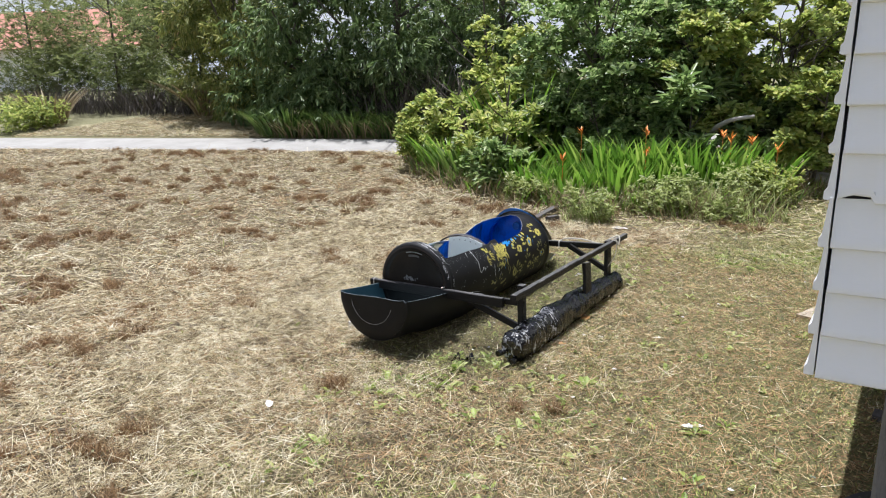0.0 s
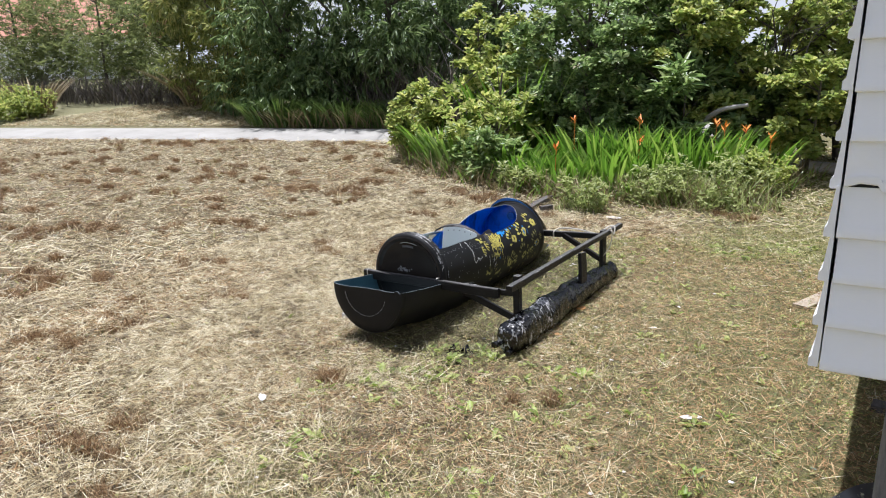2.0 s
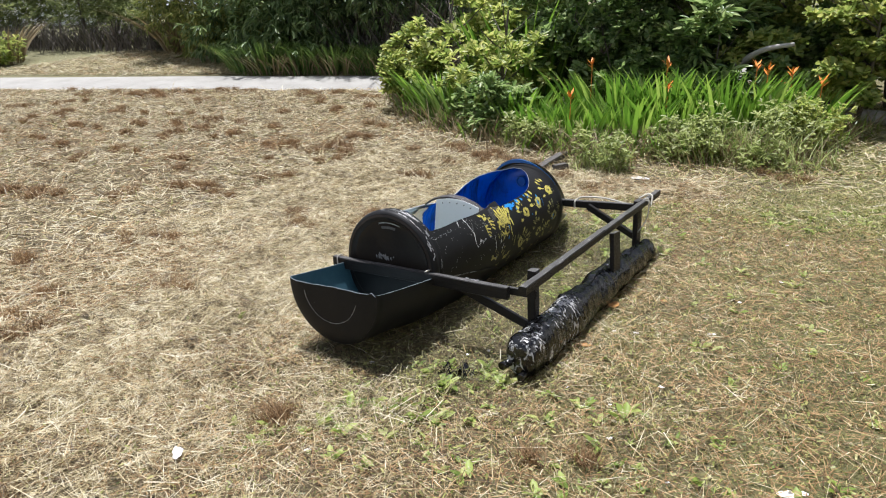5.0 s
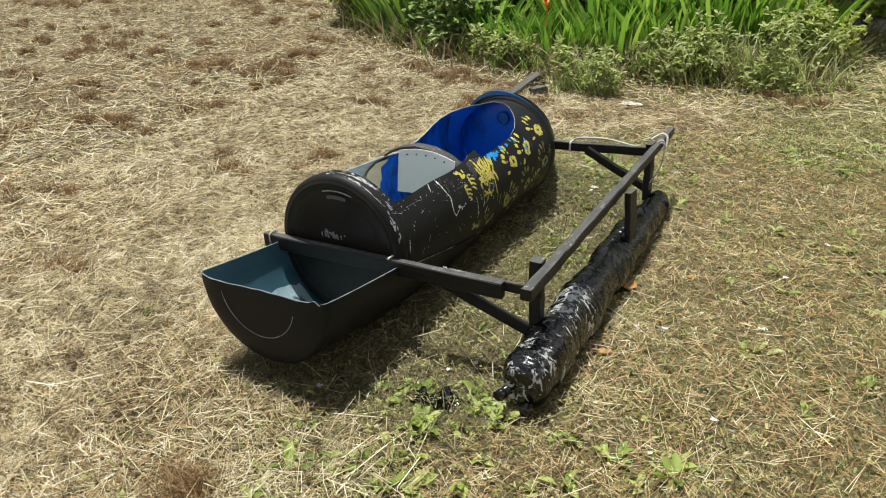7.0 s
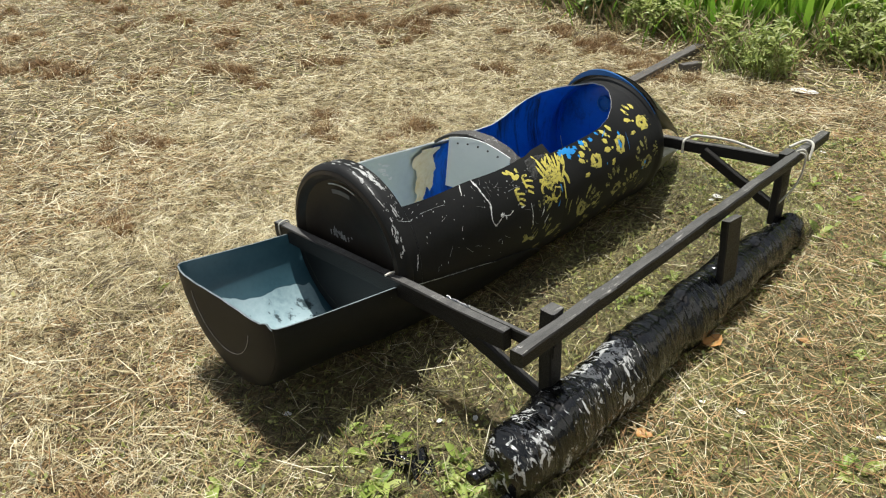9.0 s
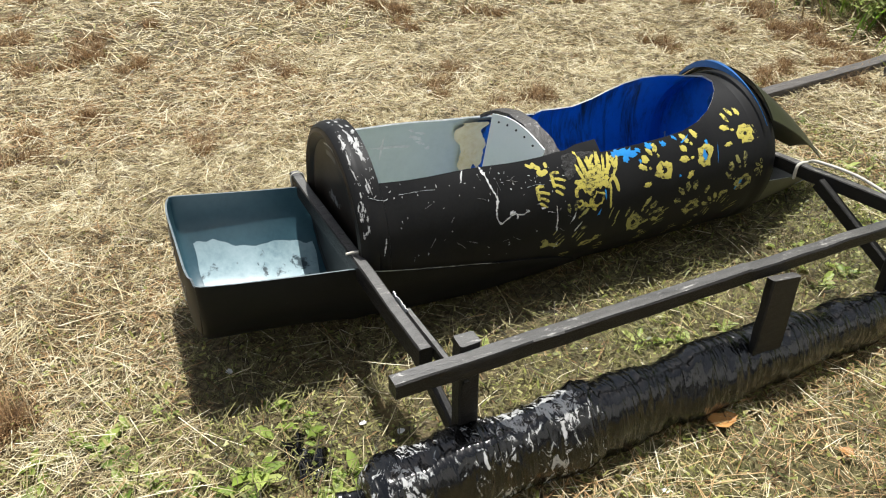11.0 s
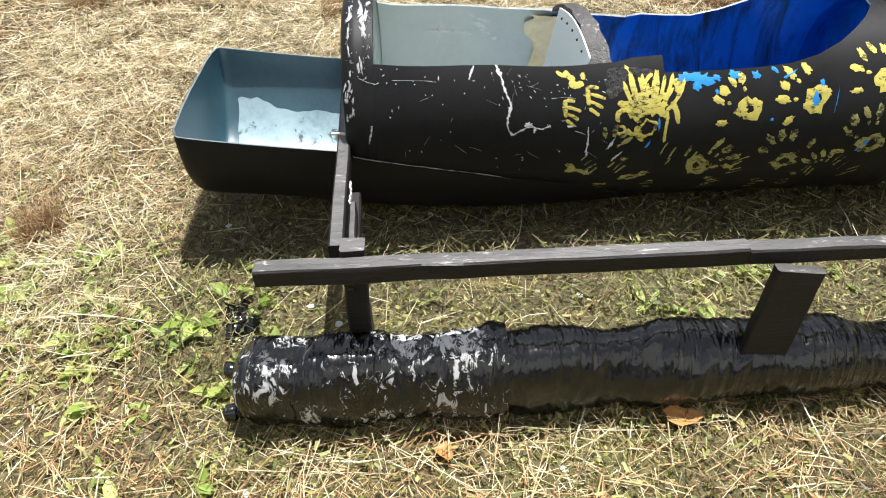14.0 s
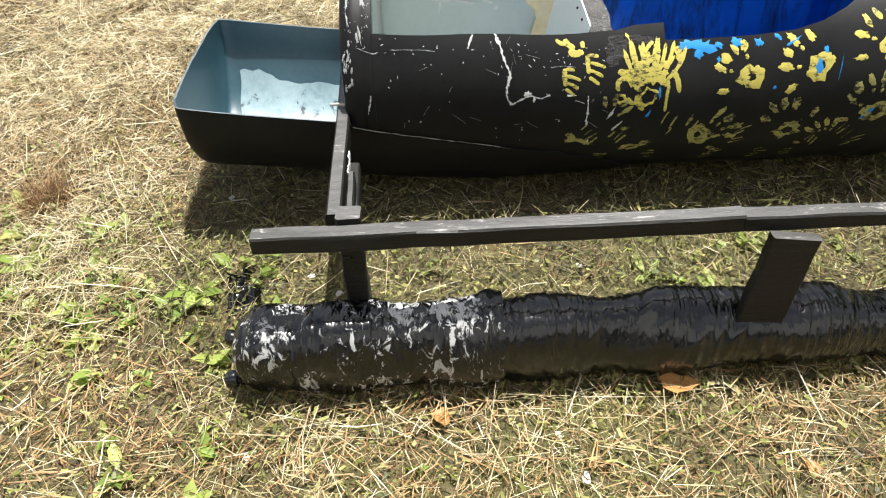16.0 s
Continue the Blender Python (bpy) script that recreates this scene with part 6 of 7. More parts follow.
def far_car():
    """A white estate car parked far off, side on."""
    e = empty("parked_car", "white estate car parked far beyond the lawn", "car")
    x, y = -62.7, 29.2
    turn = pose(x, y, float(rise(x, y)), 0, 0, 65)
    paint = surface("white_car_paint", (0.72, 0.73, 0.74), (0.80, 0.80, 0.81), 2, (0.2, 0.3), 20, 0.0)
    glass = surface("dark_car_glass", (0.02, 0.022, 0.025), (0.04, 0.043, 0.047), 2, (0.08, 0.15), 20, 0.0)
    rubber = surface("car_tyre_rubber", (0.02, 0.02, 0.02), (0.04, 0.04, 0.04), 6, (0.7, 0.9), 60, 0.2)
    side = [(-2.3, 0.35), (2.3, 0.35), (2.35, 0.8), (1.9, 1.0), (1.15, 1.08), (0.55, 1.68), (-1.7, 1.72), (-2.25, 1.1), (-2.35, 0.8)]
    verts = [turn @ Vector((q, w * (1.0 if z < 1.1 else 0.82), z)) for w in (-0.88, 0.88) for q, z in side]
    n = len(side)
    faces = [tuple(range(n))[::-1], tuple(range(n, 2 * n))] + [(k, (k + 1) % n, n + (k + 1) % n, n + k) for k in range(n)]
    part("body", fix_normals(mesh_of("body", verts, faces, paint, 30)), e)
    for a, b in ((-2.0, -1.15), (-1.05, -0.15), (-0.05, 0.75)):
        for w in (-1, 1):
            q = [turn @ Vector((u, w * v, z)) for u, v, z in ((a, 0.885, 1.14), (b, 0.885, 1.14), (min(b, 0.42), 0.752, 1.58), (a + 0.12, 0.752, 1.58), (a, 0.84, 1.14), (b, 0.84, 1.14), (min(b, 0.42), 0.70, 1.58), (a + 0.12, 0.70, 1.58))]
            part("window", fix_normals(mesh_of("window", q, [(0, 1, 2, 3), (7, 6, 5, 4), (0, 4, 5, 1), (1, 5, 6, 2), (2, 6, 7, 3), (3, 7, 4, 0)], glass)), e, "dark side window")
    for u in (-1.45, 1.45):
        for w in (-0.80, 0.80):
            part("wheel", tube("wheel", [turn @ Vector((u, w - 0.11, 0.33)), turn @ Vector((u, w - 0.1, 0.33)), turn @ Vector((u, w + 0.1, 0.33)), turn @ Vector((u, w + 0.11, 0.33))], [0.28, 0.33, 0.33, 0.28], rubber, 20), e, "black tyre")


far_car()


# ---- loose things on the grass ----
def place_on(x, y, lift=0.0):
    return float(height(x, y)) + lift


def lying_board(name, a, b, w, th, mat, label, category, za=None, zb_=None, seed=0):
    pa = (a[0], a[1], (za if za is not None else place_on(*a)) + th / 2)
    pb = (b[0], b[1], (zb_ if zb_ is not None else place_on(*b)) + th / 2)
    me = beam(name, pa, pb, w, th, mat, rough=0.002, cuts=8, bevel=0.003, seed=seed)
    return tagged(new(name, me), label, category)


lying_board("board", (-0.575, 5.63), (-0.10, 6.98), 0.115, 0.022, BOARD, "bare pine board lying on the grass", "board", 0.012, 0.02, 31)
lying_board("plank", (-3.94, 6.99), (-4.02, 8.68), 0.09, 0.05, PLANK, "old dark plank lying by the bed", "plank", 0.045, 0.125, 32)
lying_board("timber_offcut", (-3.84, 8.02), (-3.76, 8.17), 0.07, 0.07, PLANK, "short dark timber block beside the plank", "timber", 0.075, 0.08, 34)
lying_board("timber_offcut", (-0.05, 4.06), (0.5, 4.0), 0.09, 0.04, PLANK, "brown timber offcut under the house", "timber", 0.01, 0.01, 33)


def black_panel():
    """A curved offcut of a painted drum lying by the stump."""
    verts, faces, idx = [], [], []
    n, k = 14, 18
    for skin in (0, 1):
        for i in range(n + 1):
            for j in range(k + 1):
                u, v = i / n, j / k
                a = (v - 0.5) * 1.25
                r = 0.30 - 0.005 * skin
                across, along = 0.17 + r * math.sin(a) + (0.015 * math.sin(9 * v) if i == 0 else 0), u * 0.5 + 0.02 * math.sin(5 * v)
                verts.append((-0.194 + 0.67 * across + 0.3 * along, 2.958 + 0.74 * across - 0.95 * along, 0.03 + r * math.cos(a) - 0.30 * math.cos(0.62)))
    o = (n + 1) * (k + 1)
    for i in range(n):
        for j in range(k):
            q = (i * (k + 1) + j, i * (k + 1) + j + 1, (i + 1) * (k + 1) + j + 1, (i + 1) * (k + 1) + j)
            faces += [q, tuple(o + t for t in reversed(q))]
            idx += [0, 0]
    e = list(range(k + 1)) + [i * (k + 1) + k for i in range(1, n + 1)] + [n * (k + 1) + j for j in range(k - 1, -1, -1)] + [i * (k + 1) for i in range(n - 1, 0, -1)]
    for p, q in zip(e, e[1:] + e[:1]):
        faces.append((p, q, o + q, o + p))
        idx.append(0)
    m = surface("painted_black_offcut", (0.03, 0.03, 0.033), (0.06, 0.06, 0.065), 6, (0.25, 0.4), 60, 0.2, 0.002, scuff=(0.62, 0.62, 0.40), scuff_at=(0.55, 0.58), scuff_scale=16, scuff_stretch=(1, 1.8, 1))
    tagged(new("drum_offcut", fix_normals(mesh_of("drum_offcut", verts, faces, m, 40, idx))), "black painted drum offcut lying under the house", "offcut")


black_panel()


def flake(name, x, y, size, mat, label, category, seed, thick=0.002, up=0.012, stretch=1.5, turn=0.0):
    """A small curled leaf or scrap with an uneven outline."""
    rng = random.Random(seed)
    k = 14
    verts = []
    curl = rng.uniform(0.15, 0.4)
    g = place_on(x, y, up)
    for skin in (0, 1):
        for f in (0.02, 0.55, 1.0):
            for c in range(k):
                t = 2 * math.pi * c / k
                w = 1 + 0.14 * math.sin(3 * t + seed) + 0.08 * math.sin(7 * t + seed * 2)
                u, v = size * stretch * f * w * math.cos(t), size * f * w * math.sin(t)
                ct, st = math.cos(turn), math.sin(turn)
                verts.append((x + u * ct - v * st, y + u * st + v * ct, g + curl * (v * v) / size + 0.25 * curl * u * u / size - thick * skin))
    faces = []
    o = 3 * k
    for j in range(2):
        for c in range(k):
            q = (j * k + c, j * k + (c + 1) % k, (j + 1) * k + (c + 1) % k, (j + 1) * k + c)
            faces += [q, tuple(o + t for t in reversed(q))]
    for c in range(k):
        faces.append((2 * k + c, 2 * k + (c + 1) % k, o + 2 * k + (c + 1) % k, o + 2 * k + c))
    return tagged(new(name, fix_normals(mesh_of(name, verts, faces, mat, 60))), label, category)


flake("dead_leaf", -1.965, 4.787, 0.028, DEAD_LEAF, "curled orange dead leaf on the grass", "leaf", 1, up=0.03, stretch=1.6, turn=1.5)
flake("dead_leaf", -1.905, 4.22, 0.019, DEAD_LEAF, "torn orange dead leaf on the grass", "leaf", 2, up=0.025, stretch=1.3, turn=0.6)
flake("dead_leaf", -1.74, 5.02, 0.015, DEAD_LEAF, "small orange dead leaf on the grass", "leaf", 3, up=0.02)
flake("paper_scrap", -2.945, 2.49, 0.020, LITTER, "white scrap of paper on the straw", "scrap", 12, up=0.05, stretch=2.3, turn=2.44)
flake("pale_leaf", -0.845, 3.45, 0.022, LITTER, "pale curled dead leaf on the grass", "leaf", 5, up=0.025, stretch=1.3, turn=0.3)
flake("pale_leaf", -0.80, 3.49, 0.014, LITTER, "pale curled dead leaf on the grass", "leaf", 6, up=0.025)
flake("plastic_scrap", -2.90, 8.06, 0.06, LITTER, "pale plastic scrap by the garden bed", "scrap", 7, up=0.03, stretch=1.6)
flake("paper_scrap", -2.55, 6.02, 0.02, LITTER, "small white scrap near the canoe", "scrap", 8, up=0.02)
flake("foam_block", -3.46, 3.84, 0.040, LITTER, "white foam block under the bow", "block", 9, thick=0.04, up=0.05, stretch=1.3)
rng = random.Random(8)
for i in range(60):
    x, y = rng.uniform(-5.5, -0.4), rng.uniform(1.8, 7.5)
    flake("pale_chip", x, y, rng.uniform(0.005, 0.012), LITTER, "tiny pale leaf chip in the grass", "litter", 300 + i, 0.001, 0.02, rng.uniform(1, 1.8), rng.uniform(0, 3))


# crumpled scrap of black plastic by the float
def crumple():
    rng = random.Random(5)
    for ox, oy, s in ((-2.33, 3.69, 0.055), (-2.41, 3.66, 0.04)):
        n = 9
        verts, faces = [], []
        for i in range(n + 1):
            for j in range(n + 1):
                u, v = i / n - 0.5, j / n - 0.5
                z = 0.012 + 0.055 * max(0, 1 - 3.2 * abs(u + 0.2 * v)) * (0.6 + 0.6 * noise.noise(Vector((u * 4, v * 4, ox))))
                verts.append((ox + u * s * 1.9 + 0.012 * noise.noise(Vector((u * 7, v * 7, 1))), oy + v * s * 1.5 + 0.012 * noise.noise(Vector((u * 7, v * 7, 2))), max(0.006, z)))
        for i in range(n):
            for j in range(n):
                q = i * (n + 1) + j
                faces.append((q, q + 1, q + n + 2, q + n + 1))
        ob = tagged(new("plastic_rag", mesh_of("plastic_rag", verts, faces, WRAP, 60)), "crumpled scrap of black plastic on the grass", "plastic scrap")
        md = ob.modifiers.new("thickness", "SOLIDIFY")
        md.thickness = 0.002


crumple()


# ---- straw, clippings, stubble and weeds ----
def green_share(x, y):
    """How far the grass is green at a place: little on the canoe's far side, more towards the house."""
    xb = -3.0 + np.maximum(0, 3.5 - y) * 0.85 - np.maximum(0, y - 6.0) * 0.12
    return 1 / (1 + np.exp(-((x - xb) * 2.6 + 4.5 * (value_noise(x, y, 1.1, 21) - 0.62) + 3.0 * (value_noise(x, y, 0.3, 22) - 0.5))))


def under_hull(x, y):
    """Beneath and beside the canoe: brown and green grass, hardly any hay, coloured dark to deepen the hull's shadow.
    """
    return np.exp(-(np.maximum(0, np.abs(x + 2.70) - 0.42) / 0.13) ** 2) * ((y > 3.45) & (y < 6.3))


def brown_share(x, y):
    n = 0.55 * value_noise(x, y, 1.3, 31) + 0.45 * value_noise(x, y, 0.35, 32)
    spot = 0.5 * np.exp(-(((x + 0.42) / 0.5) ** 2 + ((y - 4.2) / 1.5) ** 2)) + 0.75 * np.exp(-(((x + 0.9) / 0.8) ** 2 + ((y - 5.3) / 0.9) ** 2)) + 0.35 * np.exp(-(((x + 3.25) / 0.5) ** 2 + ((y - 3.1) / 0.35) ** 2)) + 0.75 * np.exp(-(((x + 0.1) / 0.55) ** 2 + ((y - 3.4) / 1.5) ** 2)) + 0.3 * np.exp(-(((x + 1.5) / 0.5) ** 2 + ((y - 6.1) / 0.5) ** 2)) + 0.25 * np.exp(-(((x + 2.2) / 0.6) ** 2 + ((y - 2.6) / 0.3) ** 2)) + 0.08 * np.exp(-(((x + 4.3) / 0.9) ** 2 + ((y - 3.0) / 0.8) ** 2))
    spot = spot + 0.22 * np.exp(-(((x + 1.0) / 0.9) ** 2 + ((y - 6.2) / 0.7) ** 2)) + 0.25 * np.exp(-(((x + 3.6) / 0.45) ** 2 + ((y - 3.3) / 0.45) ** 2)) + 0.2 * np.exp(-(((x + 3.0) / 0.35) ** 2 + ((y - 2.75) / 0.3) ** 2))
    return 1 / (1 + np.exp(-(n + spot - 0.60) * 14))


def lying(name, mat, x, y, length, width, lift, tilt, seed, swirl=1.2, bent=True):
    """Strands lying on the ground, loosely combed by a slow swirl; each is a thin bent strip."""
    rng = np.random.default_rng(seed)
    n = len(x)
    # coarser wisps stand in for the finest stalks well away from the walk
    k = np.clip(((x + 0.2) * -0.9 + (y - 0.3) * 3.9) / 16.02, 0, 1)
    width = width * (1 + 0.30 * np.clip(np.hypot(x + 0.2 + 0.9 * k, y - 0.3 - 3.9 * k) - 2.0, 0, 3.5))
    az = 6.28 * value_noise(x, y, 1.6, 41) + 4.5 * (value_noise(x, y, 0.28, 42) - 0.5) + swirl * rng.normal(size=n)
    tl = tilt * rng.normal(size=n)
    d = np.c_[np.cos(az) * np.cos(tl), np.sin(az) * np.cos(tl), np.sin(tl)]
    s = np.c_[-np.sin(az), np.cos(az), 0.5 * rng.normal(size=n)]
    s = unit(s) * (width / 2)[:, None]
    c = np.c_[x, y, height(x, y) + lift * rng.random(n) + 0.5 * length * np.abs(np.sin(tl)) * 0.6]
    bend = np.c_[-np.sin(az), np.cos(az), 0.3 * np.ones(n)] * (length * 0.05 * rng.normal(size=n))[:, None]
    a, b = c - d * (length / 2)[:, None], c + d * (length / 2)[:, None]
    m = c + bend
    if not bent:
        v = np.stack([a - s * 0.8, a + s * 0.8, b + s, b - s], 1)
        return from_arrays(name, v.reshape(-1, 3), np.arange(4 * n).reshape(-1, 4), mat)
    v = np.stack([a - s * 0.7, a + s * 0.7, m - s, m + s, b - s * 0.5, b + s * 0.5], 1)
    f = (np.arange(n)[:, None, None] * 6 + np.array([[0, 1, 3, 2], [2, 3, 5, 4]])[None]).reshape(-1, 4)
    return from_arrays(name, v.reshape(-1, 3), f, mat)


def keep_share(x, y, share, seed):
    k = np.random.default_rng(seed).random(len(x)) < share
    return x[k], y[k]


def outside(x, y, near):
    """Drops what falls under the path or, for the middle field, inside the near field."""
    ok = ~((x > -6.3) & (x < 0.6) & (y > 1.0) & (y < 8.2)) if not near else np.ones(len(x), bool)
    line = np.array([(-40, 1.0), (-30, 4.5), (-19.1, 8.4), (-13.3, 10.7), (-9.3, 12.2), (-5.5, 14.2), (-0.7, 16.6), (4, 18.2), (12, 20)])
    py = np.interp(x, line[:, 0], line[:, 1])
    return ok & (np.abs(y - py) > 1.0) & ~((x > 0.35) & (y > 2.9))


def build_grass():
    stuff = lambda name, me, label, cat: tagged(new(name, me), label, cat, kind="stuff")
    r = np.random.default_rng(99)
    tx, ty = scatter(420, -15, -0.4, 1.0, 11.5, 17)
    w = (1 - 0.8 * green_share(tx, ty)) * (0.35 + 0.65 * (value_noise(tx, ty, 0.9, 51) > 0.5))
    tx, ty = keep_share(tx, ty, w, 18)
    tx = np.concatenate([tx, tx + 0.14 * r.normal(size=len(tx)), tx[::2] + 0.2 * r.normal(size=len(tx[::2]))])
    ty = np.concatenate([ty, ty + 0.10 * r.normal(size=len(ty)), ty[::2] + 0.15 * r.normal(size=len(ty[::2]))])
    k = outside(tx, ty, True) & ~((np.abs(tx + 2.6) < 0.75) & (ty > 3.45) & (ty < 6.4))
    tx, ty = tx[k], ty[k]
    # hay lies thin on the tufts
    cell = np.zeros((300, 220))
    ci, cj = ((tx + 15.2) / 0.05).astype(int), ((ty - 0.8) / 0.05).astype(int)
    for di in (-1, 0, 1):
        for dj in (-1, 0, 1):
            cell[np.clip(ci + di, 0, 299), np.clip(cj + dj, 0, 219)] = 0.92
    bare = lambda x, y: 1 - cell[np.clip(((x + 15.2) / 0.05).astype(int), 0, 299), np.clip(((y - 0.8) / 0.05).astype(int), 0, 219)]
    # near field
    x, y = scatter(300000, -6.3, 0.6, 1.0, 8.2, 1)
    k = outside(x, y, True)
    x, y = x[k], y[k]
    g, b = green_share(x, y), brown_share(x, y)
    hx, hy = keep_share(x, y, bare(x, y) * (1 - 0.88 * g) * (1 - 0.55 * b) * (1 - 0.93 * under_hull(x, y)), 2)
    n = len(hx)
    stuff("straw", lying("straw", STRAW, hx, hy, 0.03 + 0.17 * r.random(n) ** 2.2, 0.0013 + 0.0022 * r.random(n) ** 2, 0.046, 0.20, 3, 1.3, False), "loose dry cut straw lying on the lawn", "straw")
    # long pale stalks lying over the rest
    hx, hy = keep_share(x[:60000], y[:60000], 0.010 + 0.26 * (1 - g[:60000]) ** 2, 74)
    n = len(hx)
    stuff("long_straw", lying("long_straw", STRAW, hx, hy, 0.08 + 0.20 * r.random(n) ** 1.8, 0.0017 + 0.0020 * r.random(n) ** 2, 0.055, 0.14, 75), "long dry stalks lying over the lawn", "straw")
    # a finer layer round the canoe
    x, y = scatter(230000, -4.8, -0.9, 2.4, 6.6, 71)
    g, b = green_share(x, y), brown_share(x, y)
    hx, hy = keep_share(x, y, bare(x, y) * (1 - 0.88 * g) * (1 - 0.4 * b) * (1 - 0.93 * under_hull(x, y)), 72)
    n = len(hx)
    stuff("fine_straw", lying("fine_straw", STRAW, hx, hy, 0.02 + 0.09 * r.random(n) ** 2, 0.0009 + 0.0012 * r.random(n), 0.042, 0.28, 73, 1.8, False), "fine dry straw and grass round the canoe", "straw")
    x, y = scatter(150000, -6.3, 0.6, 1.0, 8.2, 4)
    k = outside(x, y, True)
    x, y = x[k], y[k]
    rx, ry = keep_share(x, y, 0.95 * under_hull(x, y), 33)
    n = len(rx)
    stuff("hull_shadow_grass", lying("hull_shadow_grass", HULL_SHADE_GRASS, rx, ry, 0.025 + 0.08 * r.random(n) ** 2, 0.0016 + 0.002 * r.random(n), 0.05, 0.35, 34, 1.5, False), "brown-green grass beneath the canoe, coloured dark for the hull's shadow", "grass")
    bx, by = keep_share(x, y, (0.20 - 0.11 * green_share(x, y) + 0.78 * brown_share(x, y)) * (1 - 0.8 * under_hull(x, y)), 5)
    n = len(bx)
    stuff("brown_straw", lying("brown_straw", STRAW_BROWN, bx, by, 0.025 + 0.09 * r.random(n) ** 2, 0.0016 + 0.002 * r.random(n), 0.038, 0.18, 6, 1.2, False), "brown dead grass lying in patches", "dead grass")
    x, y = scatter(420000, -6.3, 0.6, 1.0, 8.2, 7)
    k = outside(x, y, True)
    x, y = x[k], y[k]
    gx, gy = keep_share(x, y, (green_share(x, y) * (1 - 0.75 * brown_share(x, y)) * 0.95 + 0.04) * (1 - 0.3 * under_hull(x, y)), 8)
    n = len(gx)
    stuff("clippings", lying("clippings", CLIPPED, gx, gy, 0.007 + 0.02 * r.random(n) ** 1.5, 0.0016 + 0.0034 * r.random(n) ** 2, 0.036, 0.5, 9, 3.0, False), "clipped green leaf bits and grass", "clippings")
    # flat leaf bits among the clippings
    x, y = scatter(110000, -5.0, 0.4, 1.4, 7.6, 81)
    k = outside(x, y, True)
    x, y = x[k], y[k]
    gx, gy = keep_share(x, y, 0.04 + 0.36 * green_share(x, y) * (1 - 0.5 * brown_share(x, y)), 82)
    n = len(gx)
    stuff("leaf_bits", lying("leaf_bits", CLIPPED, gx, gy, 0.009 + 0.020 * r.random(n) ** 1.5, 0.005 + 0.006 * r.random(n), 0.046, 0.5, 83, 3.0, False), "flat clipped leaf bits on the lawn", "clippings")
    # middle field, coarser strands
    x, y = scatter(380000, -20, 4.0, -4.0, 14, 10)
    k = outside(x, y, False)
    x, y = x[k], y[k]
    hx, hy = keep_share(x, y, bare(x, y) * (1 - 0.5 * green_share(x, y)) * (1 - 0.5 * brown_share(x, y)), 11)
    n = len(hx)
    stuff("straw", lying("straw", STRAW, hx, hy, 0.06 + 0.20 * r.random(n) ** 1.7, 0.0020 + 0.0022 * r.random(n), 0.05, 0.2, 12, 1.5, False), "loose dry cut straw further over the lawn", "straw")
    bx, by = keep_share(x, y, 0.06 + 0.28 * brown_share(x, y), 13)
    n = len(bx)
    stuff("brown_straw", lying("brown_straw", STRAW_BROWN, bx + 0.03, by + 0.05, 0.06 + 0.15 * r.random(n), 0.0025 + 0.003 * r.random(n), 0.03, 0.25, 14, 1.2, False), "brown dead grass further over the lawn", "dead grass")
    gx, gy = keep_share(x, y, 0.05 + 0.55 * green_share(x, y), 15)
    n = len(gx)
    stuff("clippings", lying("clippings", CLIPPED, gx + 0.02, gy - 0.05, 0.05 + 0.10 * r.random(n), 0.003 + 0.004 * r.random(n), 0.03, 0.35, 16, 3.0), "clipped green grass further over the lawn", "clippings")
    # brown tufts left standing in the hay, in loose clusters of two or three
    per = 190
    tr = np.repeat(0.020 + 0.034 * r.random(len(tx)), per)
    sx = np.repeat(tx, per) + tr * r.normal(size=len(tr)) * 1.25
    sy = np.repeat(ty, per) + tr * r.normal(size=len(tr))
    n = len(sx)
    stuff("stubble", straps("stubble", STUBBLE, np.c_[sx, sy, height(sx, sy) - 0.005], 0.05 + 0.075 * r.random(n), (0.0024 + 0.0026 * r.random(n)) * (1 + 0.2 * np.clip(np.hypot(sx + 1.9, sy - 4.1) - 2, 0, 6)), 0.8, 19, segs=2), "cut brown grass tufts standing in the straw", "stubble")
    # short green grass and weeds
    x, y = scatter(260000, -5.5, 0.4, 1.2, 8.2, 20)
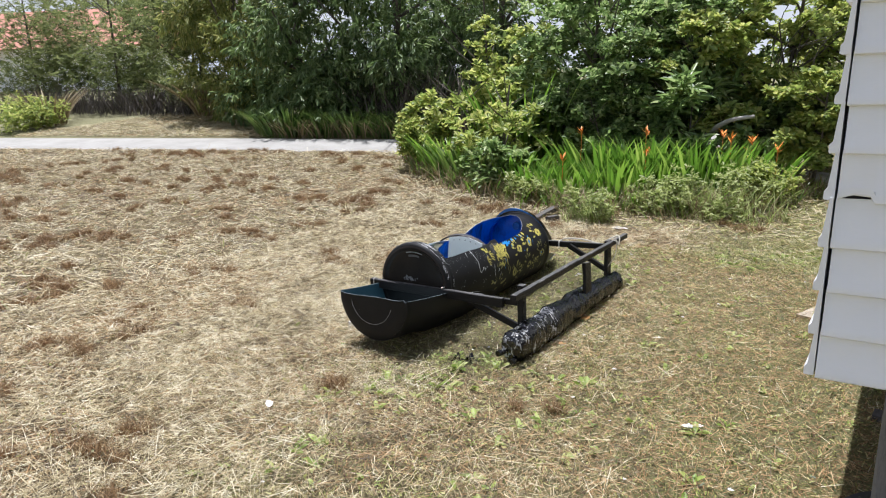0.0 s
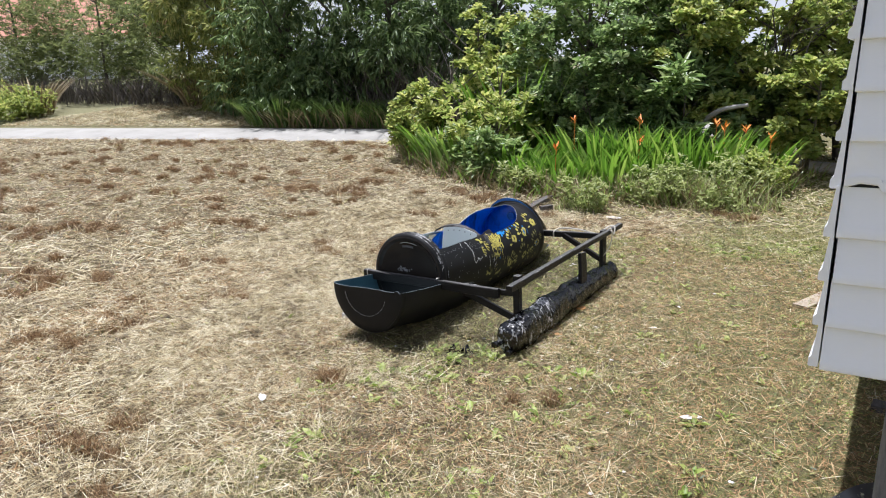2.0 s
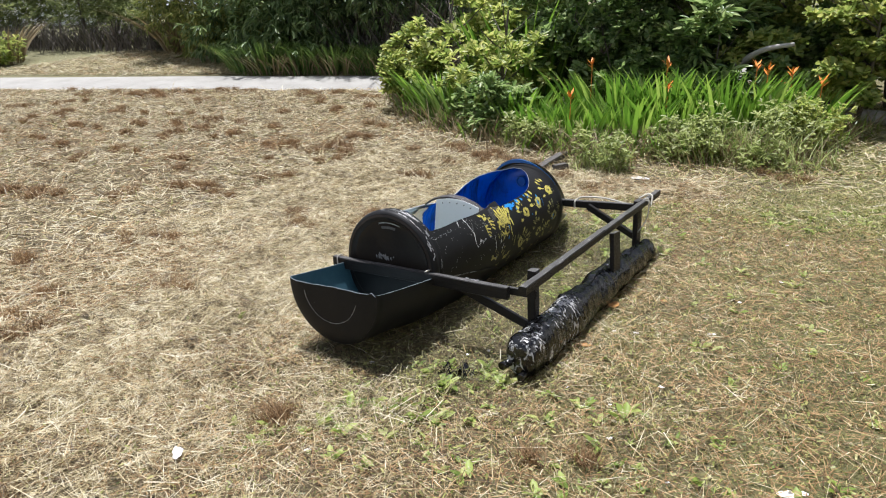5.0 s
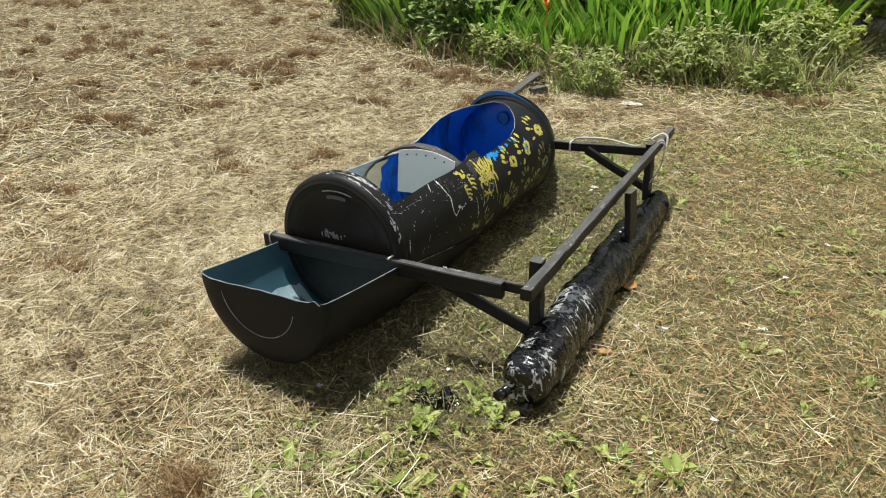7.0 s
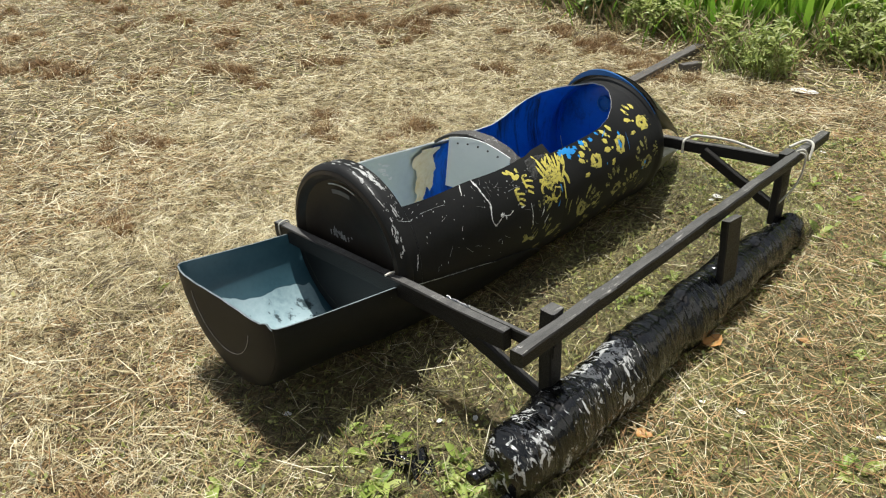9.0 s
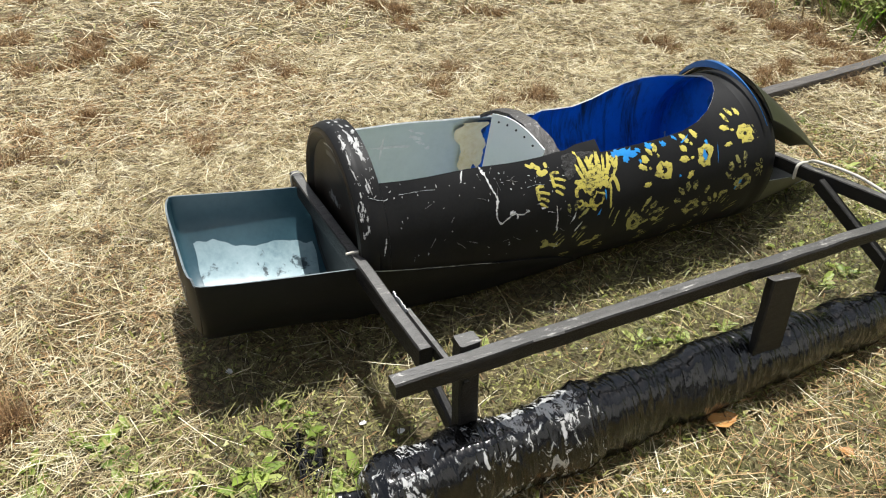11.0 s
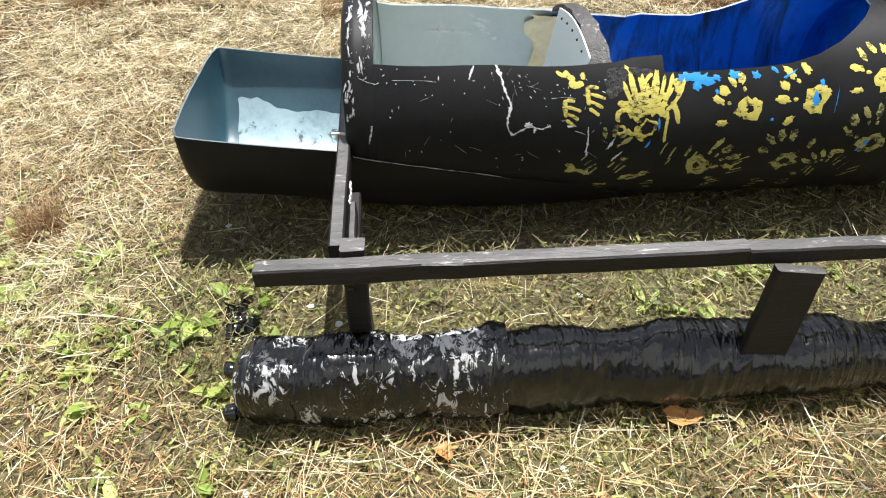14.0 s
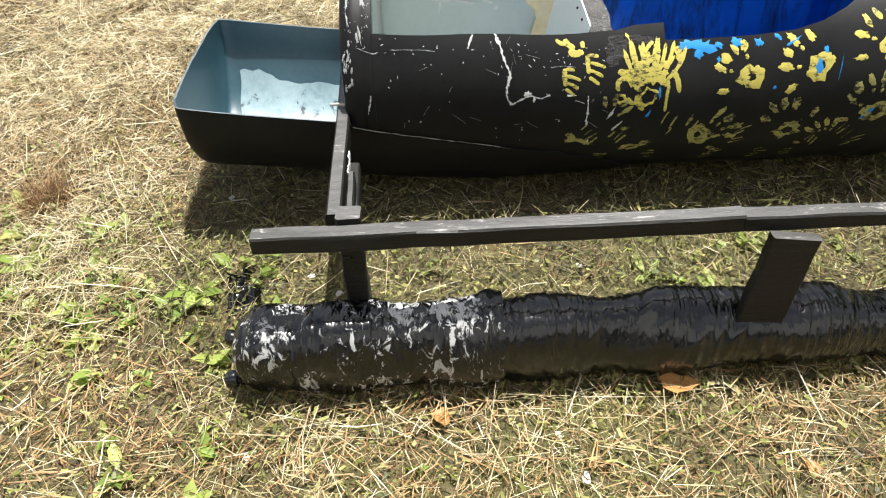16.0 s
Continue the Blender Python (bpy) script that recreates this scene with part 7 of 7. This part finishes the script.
    k = outside(x, y, True)
    x, y = x[k], y[k]
    x, y = keep_share(x, y, green_share(x, y) * (value_noise(x, y, 0.45, 61) > 0.28) * (1 - 0.75 * brown_share(x, y)), 21)
    n = len(x)
    stuff("short_grass", straps("short_grass", CLIPPED, np.c_[x, y, height(x, y) - 0.004], 0.014 + 0.034 * r.random(n), 0.0013 + 0.0016 * r.random(n), 1.1, 22, segs=1), "short green grass growing through the straw", "grass")
    # broad-leaved weeds: rosettes
    x, y = scatter(5200, -5.0, 0.2, 1.5, 7.8, 23)
    dense = green_share(x, y) * (0.10 + 0.75 * (value_noise(x, y, 0.4, 71) > 0.56)) + 0.8 * np.exp(-(((x + 1.9) / 0.75) ** 2 + ((y - 3.3) / 0.4) ** 2))
    near_float = np.exp(-(((x + 1.9) / 1.0) ** 2 + ((y - 3.5) / 0.8) ** 2))
    x, y = keep_share(x, y, np.minimum(1, dense * (0.55 + 0.75 * near_float)) * (1 - 0.8 * brown_share(x, y)), 24)
    k = outside(x, y, True) & ~((np.abs(x + 2.99) < 0.3) & (y > 3.4) & (y < 6.4))
    x, y = x[k], y[k]
    per = 5
    n = len(x) * per
    c = np.repeat(np.c_[x, y, height(x, y) + 0.004], per, 0) + np.c_[0.012 * r.normal(size=(n, 2)), np.zeros(n)]
    az = 6.28 * r.random(n)
    el = 0.25 + 0.7 * r.random(n)
    axis = np.c_[np.cos(az) * np.cos(el), np.sin(az) * np.cos(el), np.sin(el)]
    side = np.c_[-np.sin(az), np.cos(az), 0.2 * r.normal(size=n)]
    nrm = unit(np.cross(axis, side))
    s = np.repeat(0.55 + 0.9 * r.random(len(x)), per) * (0.6 + 0.6 * r.random(n))
    v = leaf_quads(c, axis, unit(side), nrm, 0.052 * s, 0.025 * s, 0.15, 0.25)
    f = (np.arange(n)[:, None, None] * 6 + LEAF_FACES[None]).reshape(-1, 4)
    stuff("weeds", from_arrays("weeds", v.reshape(-1, 3), f, WEED), "small broad-leaved green weeds in the grass", "weeds")


build_grass()
